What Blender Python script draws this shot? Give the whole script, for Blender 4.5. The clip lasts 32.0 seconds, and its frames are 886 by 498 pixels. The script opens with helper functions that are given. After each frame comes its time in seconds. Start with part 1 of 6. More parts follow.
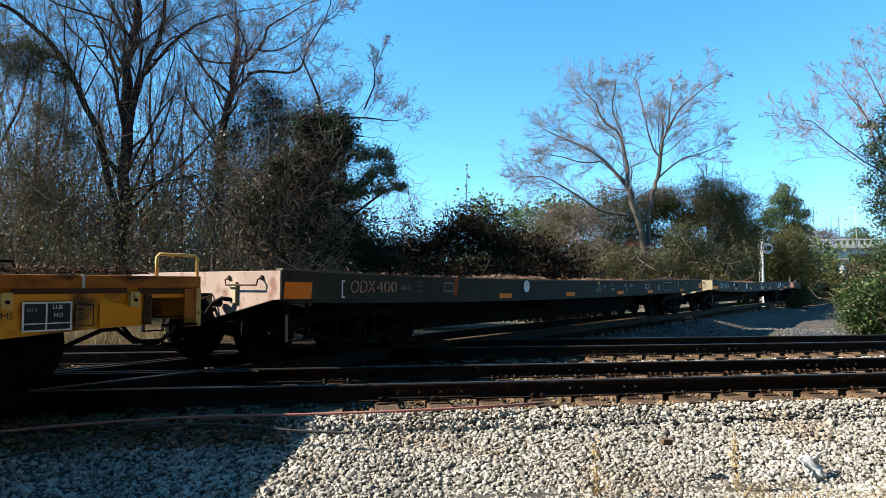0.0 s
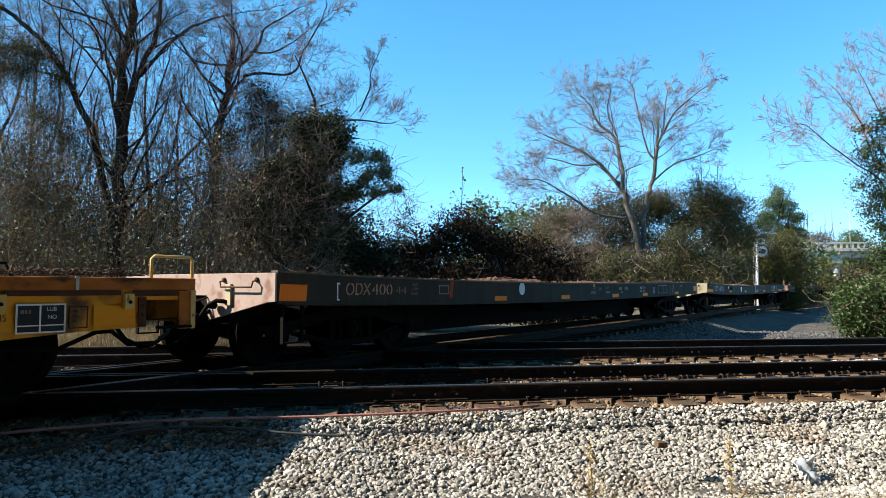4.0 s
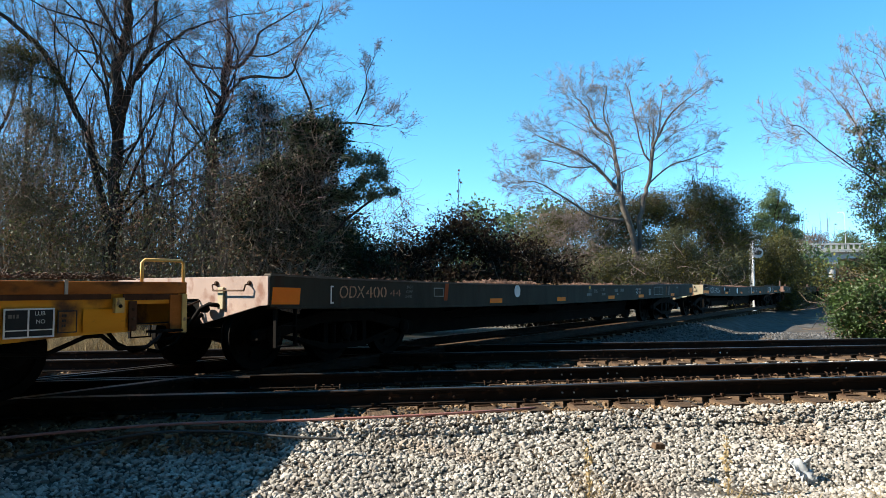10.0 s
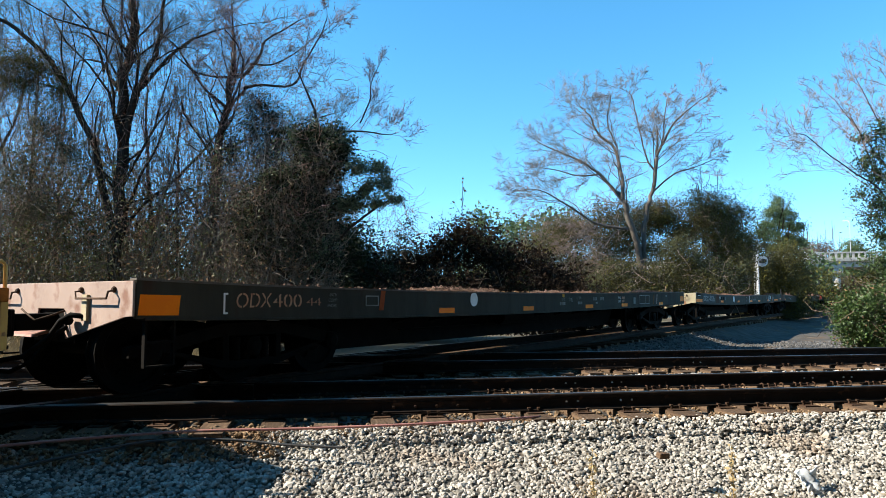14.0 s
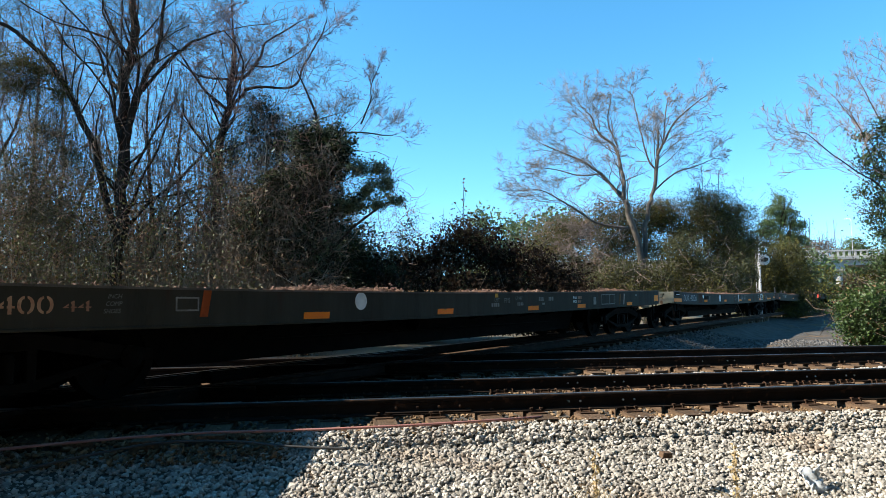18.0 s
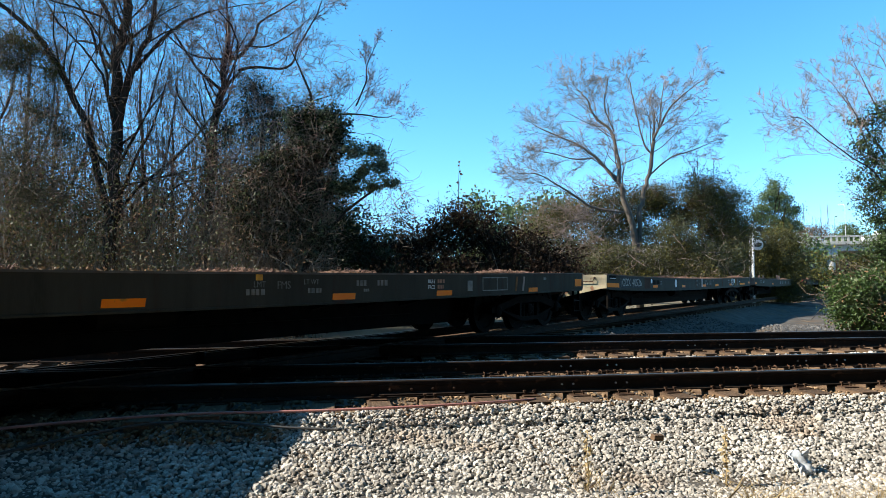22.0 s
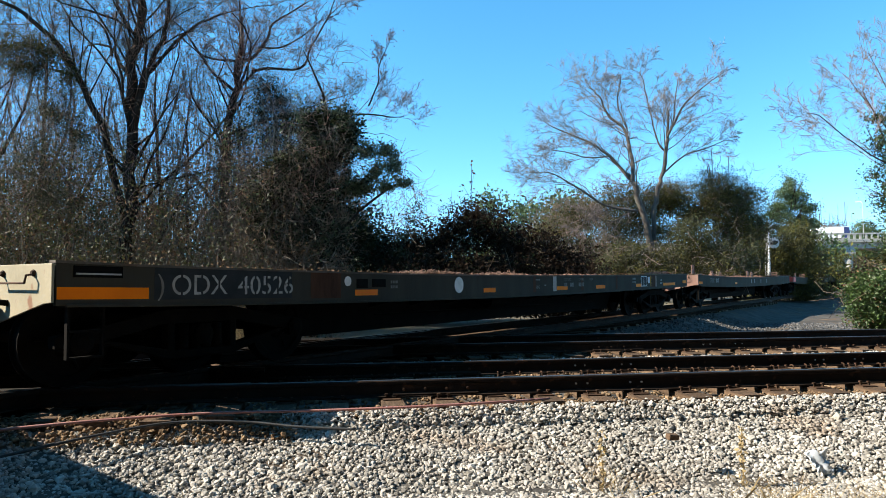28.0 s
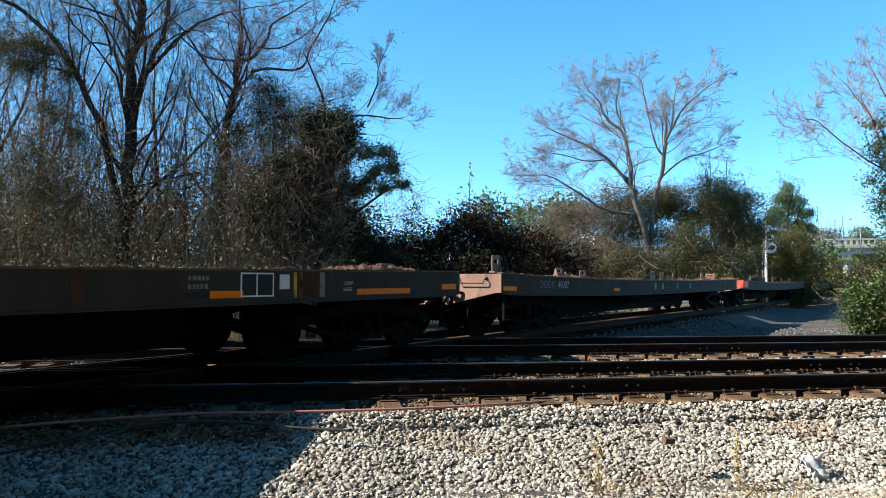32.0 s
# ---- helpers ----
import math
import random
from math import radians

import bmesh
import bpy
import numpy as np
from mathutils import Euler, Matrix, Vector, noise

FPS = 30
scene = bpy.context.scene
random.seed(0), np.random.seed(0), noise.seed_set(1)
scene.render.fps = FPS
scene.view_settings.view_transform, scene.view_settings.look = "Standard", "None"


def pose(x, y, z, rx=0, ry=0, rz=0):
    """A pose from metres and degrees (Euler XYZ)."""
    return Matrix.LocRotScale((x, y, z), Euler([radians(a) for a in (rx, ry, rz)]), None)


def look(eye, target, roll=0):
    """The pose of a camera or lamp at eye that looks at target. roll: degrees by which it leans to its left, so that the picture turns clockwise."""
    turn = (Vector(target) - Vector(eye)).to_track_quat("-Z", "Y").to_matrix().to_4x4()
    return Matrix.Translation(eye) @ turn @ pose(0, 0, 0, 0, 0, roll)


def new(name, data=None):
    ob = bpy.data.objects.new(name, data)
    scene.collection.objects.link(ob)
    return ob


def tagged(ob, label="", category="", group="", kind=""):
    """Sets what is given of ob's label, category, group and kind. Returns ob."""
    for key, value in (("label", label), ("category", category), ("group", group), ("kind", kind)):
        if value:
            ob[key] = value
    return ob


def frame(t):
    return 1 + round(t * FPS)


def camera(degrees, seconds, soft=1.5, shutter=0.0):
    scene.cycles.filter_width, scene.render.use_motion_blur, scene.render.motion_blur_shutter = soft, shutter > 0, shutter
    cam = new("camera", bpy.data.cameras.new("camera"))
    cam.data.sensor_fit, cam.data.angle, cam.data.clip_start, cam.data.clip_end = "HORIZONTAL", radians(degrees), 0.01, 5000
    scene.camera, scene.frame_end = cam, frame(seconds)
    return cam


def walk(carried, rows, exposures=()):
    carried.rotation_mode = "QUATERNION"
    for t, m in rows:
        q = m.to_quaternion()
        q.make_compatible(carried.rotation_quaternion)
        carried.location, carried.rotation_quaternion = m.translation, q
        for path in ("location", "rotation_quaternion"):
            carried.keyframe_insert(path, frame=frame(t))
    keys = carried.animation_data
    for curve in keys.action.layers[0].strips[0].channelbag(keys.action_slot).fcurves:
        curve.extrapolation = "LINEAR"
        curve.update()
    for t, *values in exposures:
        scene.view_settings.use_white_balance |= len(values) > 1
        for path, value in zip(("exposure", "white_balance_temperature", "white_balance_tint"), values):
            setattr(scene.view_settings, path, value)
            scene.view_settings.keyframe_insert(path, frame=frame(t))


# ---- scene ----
cam = camera(66.3, 32.0, soft=0.55)

# Hand-held on one spot beside the tracks: seconds, then the three angles.
EYE = (0.0, 0.0, 1.03)
CAM = (
    (0, 93.03, -0.00, -0.00), (0.5, 93.11, 0.08, -0.02), (1, 93.30, 0.32, 0.23), (1.5, 93.05, 0.14, 0.06), (2, 93.09, 0.14, 0.02),
    (2.5, 93.08, -0.06, -0.07), (3, 93.30, -0.04, -0.15), (3.5, 93.17, -0.04, -0.28), (5.5, 93.64, -0.24, -0.61), (6, 93.64, -0.21, -0.69),
    (6.5, 93.51, 0.01, -0.62), (7, 93.41, 0.08, -0.65), (7.5, 93.34, 0.14, -0.65), (8, 93.16, 0.09, -0.62), (8.5, 93.31, 0.09, -0.76),
    (9, 93.43, -0.02, -0.69), (9.5, 93.53, 0.12, -0.65), (10, 93.46, 0.15, -0.66), (10.5, 93.36, 0.11, -0.72), (11, 93.34, 0.08, -0.65),
    (11.5, 93.54, 0.06, -0.66), (12, 93.67, 0.13, -0.59), (12.5, 93.60, 0.14, -0.65), (13, 93.91, 0.02, -0.57), (13.5, 93.99, 0.02, -0.26),
    (14, 94.14, 0.06, -0.34), (14.5, 94.36, 0.15, -0.36), (16.5, 94.33, 0.29, -0.24), (17, 94.36, 0.29, -0.15), (17.5, 94.24, 0.34, -0.12),
    (18, 94.19, 0.41, -0.20), (18.5, 94.25, 0.40, -0.31), (19, 94.21, 0.46, -0.29), (19.5, 94.01, 0.39, -0.29), (20, 93.79, 0.32, -0.21),
    (20.5, 93.82, 0.24, -0.39), (21, 93.24, 0.27, -0.46), (21.5, 93.03, 0.06, -0.58), (22, 92.75, 0.05, -0.66), (22.5, 92.68, 0.12, -0.64),
    (23, 92.63, -0.02, -0.67), (23.5, 92.67, -0.01, -0.52), (24, 92.99, -0.06, -0.32), (24.5, 93.23, -0.08, -0.30), (25, 93.51, 0.01, -0.05),
    (25.5, 93.68, 0.18, 0.40), (27.5, 92.88, 0.19, 0.69), (28, 92.71, 0.27, 0.45), (28.5, 92.62, 0.12, 0.57), (29, 92.72, 0.16, 0.56),
    (29.5, 92.77, 0.13, 0.51), (30, 93.09, -0.07, 0.26), (30.5, 93.04, -0.16, 0.24), (31, 92.86, -0.24, 0.14), (31.5, 92.75, -0.16, 0.40),
    (32, 92.87, -0.24, 0.23),
)
EXPOSURE = 1.53
walk(cam, [(t, pose(*EYE, rx, ry, rz)) for t, rx, ry, rz in CAM], exposures=((0, EXPOSURE), (32, EXPOSURE)))

# ---- sun and sky ----
SUN_AZ, SUN_EL = -94.0, 33.5  # degrees clockwise from +y, and above the horizon
world = bpy.data.worlds.new("sky")
scene.world = world
world.use_nodes = True
wn = world.node_tree
sky = wn.nodes.new("ShaderNodeTexSky")
sky.sky_type = "NISHITA"
sky.sun_disc = False
sky.altitude = 2500.0
sky.sun_elevation, sky.sun_rotation = radians(SUN_EL), radians(SUN_AZ)
sky.air_density, sky.dust_density, sky.ozone_density = 1.0, 0.0, 1.0
wn.nodes["Background"].inputs[1].default_value = 0.130
# thin dry winter air: the band of haze at the horizon is narrow
way = wn.nodes.new("ShaderNodeTexCoord")
lift = wn.nodes.new("ShaderNodeVectorMath")
lift.operation = "ADD"
lift.inputs[1].default_value = (0.0, 0.0, 0.07)
wn.links.new(way.outputs["Generated"], lift.inputs[0])
wn.links.new(lift.outputs[0], sky.inputs[0])
vivid = wn.nodes.new("ShaderNodeHueSaturation")
vivid.inputs["Saturation"].default_value = 1.30
vivid.inputs["Hue"].default_value = 0.483
wn.links.new(sky.outputs[0], vivid.inputs["Color"])
wn.links.new(vivid.outputs[0], wn.nodes["Background"].inputs[0])
sun_dir = Vector((math.sin(radians(SUN_AZ)) * math.cos(radians(SUN_EL)), math.cos(radians(SUN_AZ)) * math.cos(radians(SUN_EL)), math.sin(radians(SUN_EL))))
sun = new("sun", bpy.data.lights.new("sun", "SUN"))
sun.data.energy, sun.data.angle, sun.data.color = 5.0, radians(0.53), (1.0, 0.90, 0.74)
sun.matrix_world = look(sun_dir * 60, (0, 0, 0))


# ---- materials ----
def surface(name, dark, light, rough=0.8, metal=0.0, scale=6.0, fine=60.0, bump=0.2, spots=None, spot_scale=3.0, spot_from=0.55, spot_to=0.7,
            vary=0.0, island=0.0, stretch=(1, 1, 1), spec=0.5, through_light=0.0):
    """A weathered surface: two tones mixed by coarse and fine noise, patches of a third, relief, and a change from piece to piece."""
    m = bpy.data.materials.new(name)
    m.use_nodes = True
    nt = m.node_tree
    n, l = nt.nodes, nt.links
    b = n["Principled BSDF"]
    tc = n.new("ShaderNodeTexCoord")
    mp = n.new("ShaderNodeMapping")
    mp.inputs["Scale"].default_value = stretch
    l.new(tc.outputs["Object"], mp.inputs[0])

    def noise_at(s, detail=4.0):
        t = n.new("ShaderNodeTexNoise")
        t.inputs["Scale"].default_value, t.inputs["Detail"].default_value = s, detail
        l.new(mp.outputs[0], t.inputs["Vector"])
        return t.outputs["Fac"]

    def ramp(sock, lo, hi):
        r = n.new("ShaderNodeMapRange")
        r.inputs[1].default_value, r.inputs[2].default_value = lo, hi
        l.new(sock, r.inputs[0])
        return r.outputs[0]

    def mix(f, a, c):
        x = n.new("ShaderNodeMix")
        x.data_type = "RGBA"
        for i, v in ((0, f), (6, a), (7, c)):
            if isinstance(v, bpy.types.NodeSocket):
                l.new(v, x.inputs[i])
            else:
                x.inputs[i].default_value = v if i == 0 else (*v, 1)
        return x.outputs[2]

    coarse, grain = noise_at(scale), noise_at(fine, 2.0)
    col = mix(ramp(coarse, 0.3, 0.7), dark, light)
    half = tuple(0.5 * (p + q) for p, q in zip(dark, light))
    col = mix(ramp(grain, 0.35, 0.8), col, half)
    if spots:
        col = mix(ramp(noise_at(spot_scale, 6.0), spot_from, spot_to), col, spots)
    for amount, node, out in ((vary, "ShaderNodeObjectInfo", "Random"), (island, "ShaderNodeNewGeometry", "Random Per Island")):
        if amount:
            hsv = n.new("ShaderNodeHueSaturation")
            g = n.new(node)
            r = n.new("ShaderNodeMapRange")
            r.inputs[3].default_value, r.inputs[4].default_value = 1 - amount, 1 + amount
            l.new(g.outputs[out], r.inputs[0])
            l.new(r.outputs[0], hsv.inputs["Value"])
            l.new(col, hsv.inputs["Color"])
            col = hsv.outputs[0]
    l.new(col, b.inputs["Base Color"])
    b.inputs["Roughness"].default_value, b.inputs["Metallic"].default_value = rough, metal
    b.inputs["Specular IOR Level"].default_value = spec
    if bump:
        bp = n.new("ShaderNodeBump")
        bp.inputs["Strength"].default_value, bp.inputs["Distance"].default_value = bump, 0.01
        l.new(grain, bp.inputs["Height"])
        l.new(bp.outputs[0], b.inputs["Normal"])
    if through_light:
        tr = n.new("ShaderNodeBsdfTranslucent")
        l.new(col, tr.inputs[0])
        ms = n.new("ShaderNodeMixShader")
        ms.inputs[0].default_value = through_light
        l.new(b.outputs[0], ms.inputs[1])
        l.new(tr.outputs[0], ms.inputs[2])
        l.new(ms.outputs[0], n["Material Output"].inputs[0])
    return m


BALLAST = surface("ballast_ground", (0.034, 0.0306, 0.0272), (0.109, 0.102, 0.0918), 0.95, scale=2.5, fine=28, bump=1.0, spots=(0.109, 0.0748, 0.0476), spot_scale=0.9, spec=0.1)
STONE = surface("ballast_stone", (0.194, 0.179, 0.161), (0.401, 0.379, 0.34), 0.9, scale=1.3, fine=40, bump=0.35, spots=(0.204, 0.143, 0.0952), spot_scale=1.1, spot_from=0.58, spot_to=0.72, island=0.5, spec=0.25)
RUST_STONE = surface("rusty_stone", (0.0922, 0.0568, 0.032), (0.234, 0.163, 0.0994), 0.9, scale=2, fine=40, bump=0.35, island=0.5, spec=0.15)
SOIL = surface("dry_grass_soil", (0.068, 0.051, 0.0306), (0.19, 0.15, 0.0884), 0.95, scale=0.6, fine=12, bump=0.6, spots=(0.0408, 0.0476, 0.0204), spot_scale=0.25)
FINE_GRAVEL = surface("dark_fine_gravel", (0.0578, 0.0578, 0.0612), (0.129, 0.126, 0.122), 0.95, scale=1.5, fine=40, bump=0.3, island=0.4, spec=0.1)
RAIL_SIDE = surface("rail_rust", (0.009, 0.007, 0.006), (0.026, 0.017, 0.012), 0.8, scale=4, fine=80, bump=0.25, spots=(0.06, 0.033, 0.02), spot_scale=9, spot_from=0.62, spec=0.12)
RAIL_TOP = surface("worn_rail_head", (0.10, 0.092, 0.085), (0.20, 0.185, 0.17), 0.42, 1.0, scale=2, fine=120, bump=0.03, stretch=(0.3, 6, 1))
IRON = surface("rusted_iron", (0.0238, 0.0143, 0.0102), (0.0748, 0.0422, 0.0245), 0.75, scale=9, fine=90, bump=0.3, vary=0.25, spec=0.15)
TIE = surface("creosoted_timber", (0.0357, 0.0229, 0.0153), (0.128, 0.084, 0.0536), 0.9, scale=5, fine=50, bump=0.5, stretch=(8, 0.6, 8), vary=0.3, spec=0.15)
CABLE_RED = surface("faded_red_cable", (0.224, 0.0816, 0.068), (0.354, 0.17, 0.143), 0.6, scale=3, fine=60, bump=0.1)
CABLE_BLACK = surface("black_cable", (0.012, 0.012, 0.012), (0.03, 0.03, 0.03), 0.6)
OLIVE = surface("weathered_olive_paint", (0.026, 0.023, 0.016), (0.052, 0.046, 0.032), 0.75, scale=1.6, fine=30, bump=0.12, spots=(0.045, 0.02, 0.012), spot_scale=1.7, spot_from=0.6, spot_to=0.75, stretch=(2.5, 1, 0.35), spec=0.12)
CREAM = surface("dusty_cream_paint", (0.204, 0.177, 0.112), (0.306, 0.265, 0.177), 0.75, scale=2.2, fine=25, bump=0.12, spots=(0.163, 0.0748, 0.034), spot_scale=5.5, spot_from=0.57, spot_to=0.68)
TAG = surface("dusty_pale_yellow_paint", (0.28, 0.235, 0.14), (0.38, 0.32, 0.21), 0.7, scale=6, fine=40, bump=0.05)
PALE_TEAL = surface("pale_green_paint", (0.163, 0.197, 0.15), (0.245, 0.272, 0.211), 0.75, scale=4, fine=30, bump=0.1, spots=(0.204, 0.163, 0.0952), spot_scale=5, spot_from=0.6)
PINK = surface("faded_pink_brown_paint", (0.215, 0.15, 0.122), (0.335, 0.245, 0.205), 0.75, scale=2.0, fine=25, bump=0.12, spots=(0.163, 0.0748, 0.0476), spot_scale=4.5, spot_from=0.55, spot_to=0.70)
PALE_PINK = surface("chalky_pink_paint", (0.34, 0.27, 0.24), (0.55, 0.47, 0.42), 0.75, scale=5, fine=40, bump=0.05)
FOOT_RED = surface("faded_red_footboard", (0.204, 0.0884, 0.068), (0.313, 0.163, 0.129), 0.75, scale=4, fine=30, bump=0.1, spots=(0.102, 0.0476, 0.034), spot_scale=5)
BROWN = surface("red_brown_paint", (0.138, 0.0739, 0.0542), (0.257, 0.148, 0.113), 0.75, scale=2.0, fine=25, bump=0.12, spots=(0.0816, 0.0408, 0.0272), spot_scale=3.0)
YELLOW = surface("worn_yellow_paint", (0.62, 0.27, 0.012), (0.80, 0.37, 0.03), 0.6, scale=1.5, fine=25, bump=0.1, spots=(0.10, 0.045, 0.02), spot_scale=2.6, spot_from=0.50, spot_to=0.66, spec=0.2)
FRESH_YELLOW = surface("fresh_orange_yellow_paint", (0.66, 0.25, 0.004), (0.80, 0.33, 0.006), 0.55, scale=1.5, fine=25, bump=0.05, spots=(0.30, 0.11, 0.01), spot_scale=4.0, spot_from=0.62, spot_to=0.75, stretch=(1, 1, 4), spec=0.2)
PALE_YELLOW = surface("yellow_handrail_paint", (0.50, 0.30, 0.07), (0.66, 0.44, 0.12), 0.55, scale=8, fine=60, bump=0.1, spots=(0.2, 0.1, 0.04), spot_scale=12, spot_from=0.62)
RUST = surface("rusty_deck_edge", (0.0952, 0.0408, 0.015), (0.258, 0.116, 0.0408), 0.85, scale=3, fine=40, bump=0.4, spots=(0.034, 0.0204, 0.0136), spot_scale=4, spec=0.15)
RUST_YELLOW = surface("rusty_orange_deck_edge", (0.20, 0.06, 0.012), (0.46, 0.16, 0.03), 0.8, scale=3, fine=40, bump=0.3, spots=(0.06, 0.03, 0.015), spot_scale=3.5, spot_from=0.50, spot_to=0.68, stretch=(1, 1, 2), spec=0.15)
DARK_RUST = surface("dull_rust_patch", (0.045, 0.022, 0.014), (0.10, 0.048, 0.028), 0.85, scale=4, fine=40, bump=0.2, stretch=(2, 1, 0.4), spec=0.1)
# lighter than the side, to paint the thin sunlit line along the deck
DECK_EDGE = surface("sun_pale_deck_edge", (0.05, 0.042, 0.034), (0.15, 0.13, 0.11), 0.85, scale=2, fine=30, bump=0.2, spots=(0.09, 0.045, 0.025), spot_scale=2.5, spot_from=0.55, stretch=(1.5, 1, 1), spec=0.2)
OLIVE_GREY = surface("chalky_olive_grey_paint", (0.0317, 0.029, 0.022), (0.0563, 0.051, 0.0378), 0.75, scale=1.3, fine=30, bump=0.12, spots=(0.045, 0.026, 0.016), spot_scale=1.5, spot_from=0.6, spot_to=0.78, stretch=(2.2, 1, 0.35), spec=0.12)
DECK = surface("weathered_deck_planks", (0.0816, 0.0646, 0.0476), (0.177, 0.143, 0.109), 0.9, scale=2, fine=40, bump=0.4, stretch=(6, 0.5, 1), spec=0.2)
# dark steel and rubber, taken near black to include the shade below the cars
BLACK = surface("running_gear_black_with_shade", (0.003, 0.003, 0.003), (0.009, 0.008, 0.007), 0.8, scale=5, fine=50, bump=0.2, spec=0.05)
ORANGE = surface("orange_reflector", (0.90, 0.18, 0.001), (0.96, 0.235, 0.002), 0.45, scale=4, fine=40, bump=0.03, spots=(0.45, 0.17, 0.02), spot_scale=5, spot_from=0.66, spec=0.1)
RED_ORANGE = surface("faded_red_orange_paint", (0.20, 0.035, 0.008), (0.42, 0.095, 0.02), 0.7, scale=5, fine=50, bump=0.0, spots=(0.10, 0.03, 0.012), spot_scale=7, spec=0.1)
RED_PANEL = surface("red_panel_paint", (0.80, 0.07, 0.05), (0.92, 0.12, 0.08), 0.5, scale=5, fine=40, bump=0.05)
WHITE = surface("stencil_white", (0.62, 0.61, 0.58), (0.84, 0.83, 0.80), 0.7, scale=9, fine=60, bump=0.0, spec=0.2)
BOLD_TXT = surface("worn_white_stencil", (0.20, 0.19, 0.17), (0.52, 0.50, 0.46), 0.7, scale=6, fine=50, bump=0.0, spots=(0.07, 0.06, 0.05), spot_scale=14, spot_from=0.6)
FADED = surface("faded_stencil", (0.07, 0.065, 0.055), (0.26, 0.24, 0.21), 0.7, scale=7, fine=60, bump=0.0)
CREAM_TXT = surface("orange_cream_stencil", (0.34, 0.11, 0.045), (0.52, 0.33, 0.19), 0.7, scale=7, fine=60, bump=0.0, spots=(0.16, 0.06, 0.03), spot_scale=9, spot_from=0.55)
RED_TXT = surface("faded_red_stencil", (0.22, 0.09, 0.045), (0.42, 0.20, 0.11), 0.7, scale=7, fine=60, bump=0.0)
PANEL = surface("dark_stencil_panel", (0.018, 0.020, 0.022), (0.035, 0.038, 0.040), 0.6, spec=0.1)
CHAIN = surface("rusty_chain", (0.085, 0.048, 0.036), (0.26, 0.165, 0.125), 0.75, scale=6, fine=60, bump=0.3, island=0.4, spec=0.15)
PIN = surface("bright_pin", (0.5, 0.49, 0.46), (0.62, 0.60, 0.57), 0.5, scale=9, fine=80, bump=0.0)
STEEL = surface("bare_steel", (0.30, 0.29, 0.28), (0.45, 0.44, 0.42), 0.45, 0.8, scale=9, fine=80, bump=0.1)
BARK = surface("grey_brown_bark", (0.0168, 0.0135, 0.011), (0.0634, 0.049, 0.0389), 0.9, scale=5, fine=30, bump=0.8, stretch=(3, 3, 0.6), spec=0.1)
BARK_TWO = surface("brown_and_pale_bark", (0.0208, 0.0156, 0.013), (0.078, 0.0598, 0.0481), 0.9, scale=4, fine=30, bump=0.8, spots=(0.34, 0.30, 0.27), spot_scale=0.8, spot_from=0.60, spot_to=0.68, stretch=(1.5, 1.5, 0.8), spec=0.1)
BARK_PALE = surface("pale_bark", (0.0476, 0.0374, 0.0299), (0.136, 0.112, 0.0918), 0.9, scale=3, fine=30, bump=0.5, stretch=(2, 2, 0.6))
TWIG = surface("brown_twigs", (0.0689, 0.0504, 0.039), (0.229, 0.173, 0.133), 0.9, scale=1.5, fine=20, bump=0, island=0.3, spec=0.1)
TWIG_RED = surface("reddish_twigs", (0.17, 0.0926, 0.0784), (0.37, 0.235, 0.199), 0.9, scale=1.5, fine=20, bump=0, island=0.3, spec=0.1)
TWIG_PALE = surface("pale_twigs", (0.131, 0.102, 0.0898), (0.262, 0.204, 0.18), 0.9, scale=1.5, fine=20, bump=0, island=0.3, spec=0.1)
PLASTIC = surface("pale_plastic", (0.374, 0.422, 0.476), (0.51, 0.544, 0.585), 0.3, scale=8, fine=30, bump=0.05)
VINE = surface("grey_vines", (0.0738, 0.0603, 0.0453), (0.253, 0.21, 0.163), 0.9, scale=1.0, fine=20, bump=0, island=0.4, spec=0.1)
# leaf colour of dark evergreens, also used for shade inside the crowns
LEAF_DARK = surface("dark_and_shaded_evergreen_leaves", (0.00762, 0.0141, 0.00544), (0.0218, 0.0337, 0.012), 0.5, scale=0.7, fine=8, bump=0, island=0.5, through_light=0.25, spec=0.2)
LEAF_EVER = surface("evergreen_leaves", (0.0368, 0.051, 0.0204), (0.117, 0.133, 0.0572), 0.35, scale=0.7, fine=8, bump=0, island=0.6, through_light=0.25)
# distance haze is mixed into this grey
HAZE_HILL = surface("haze_grey_far_hill", (0.0884, 0.085, 0.0884), (0.143, 0.136, 0.136), 1.0, scale=0.03, fine=0.25, bump=0, spots=(0.109, 0.129, 0.0884), spot_scale=0.02)
LEAF_IVY = surface("ivy_leaves", (0.0187, 0.0425, 0.0085), (0.068, 0.111, 0.0221), 0.5, scale=0.7, fine=8, bump=0, island=0.5, through_light=0.3)
LEAF_MIX = surface("dull_green_leaves", (0.0289, 0.0358, 0.0128), (0.0765, 0.0765, 0.0289), 0.6, scale=0.5, fine=8, bump=0, island=0.5, through_light=0.3)
LEAF_OLIVE = surface("olive_brown_leaves", (0.042, 0.042, 0.011), (0.125, 0.115, 0.030), 0.7, scale=0.5, fine=8, bump=0, island=0.5, through_light=0.3, spec=0.15)
LEAF_DRY = surface("dry_brown_leaves", (0.0826, 0.0505, 0.0275), (0.203, 0.129, 0.078), 0.8, scale=0.5, fine=8, bump=0, island=0.5, through_light=0.3, spec=0.1)
# brown leaves, lowered in colour to carry the shade of hedge and wood
LEAF_BROWN = surface("shade_darkened_brown_leaves", (0.0129, 0.00806, 0.00514), (0.0367, 0.0238, 0.0154), 0.8, scale=0.5, fine=8, bump=0, island=0.5, through_light=0.2, spec=0.1)
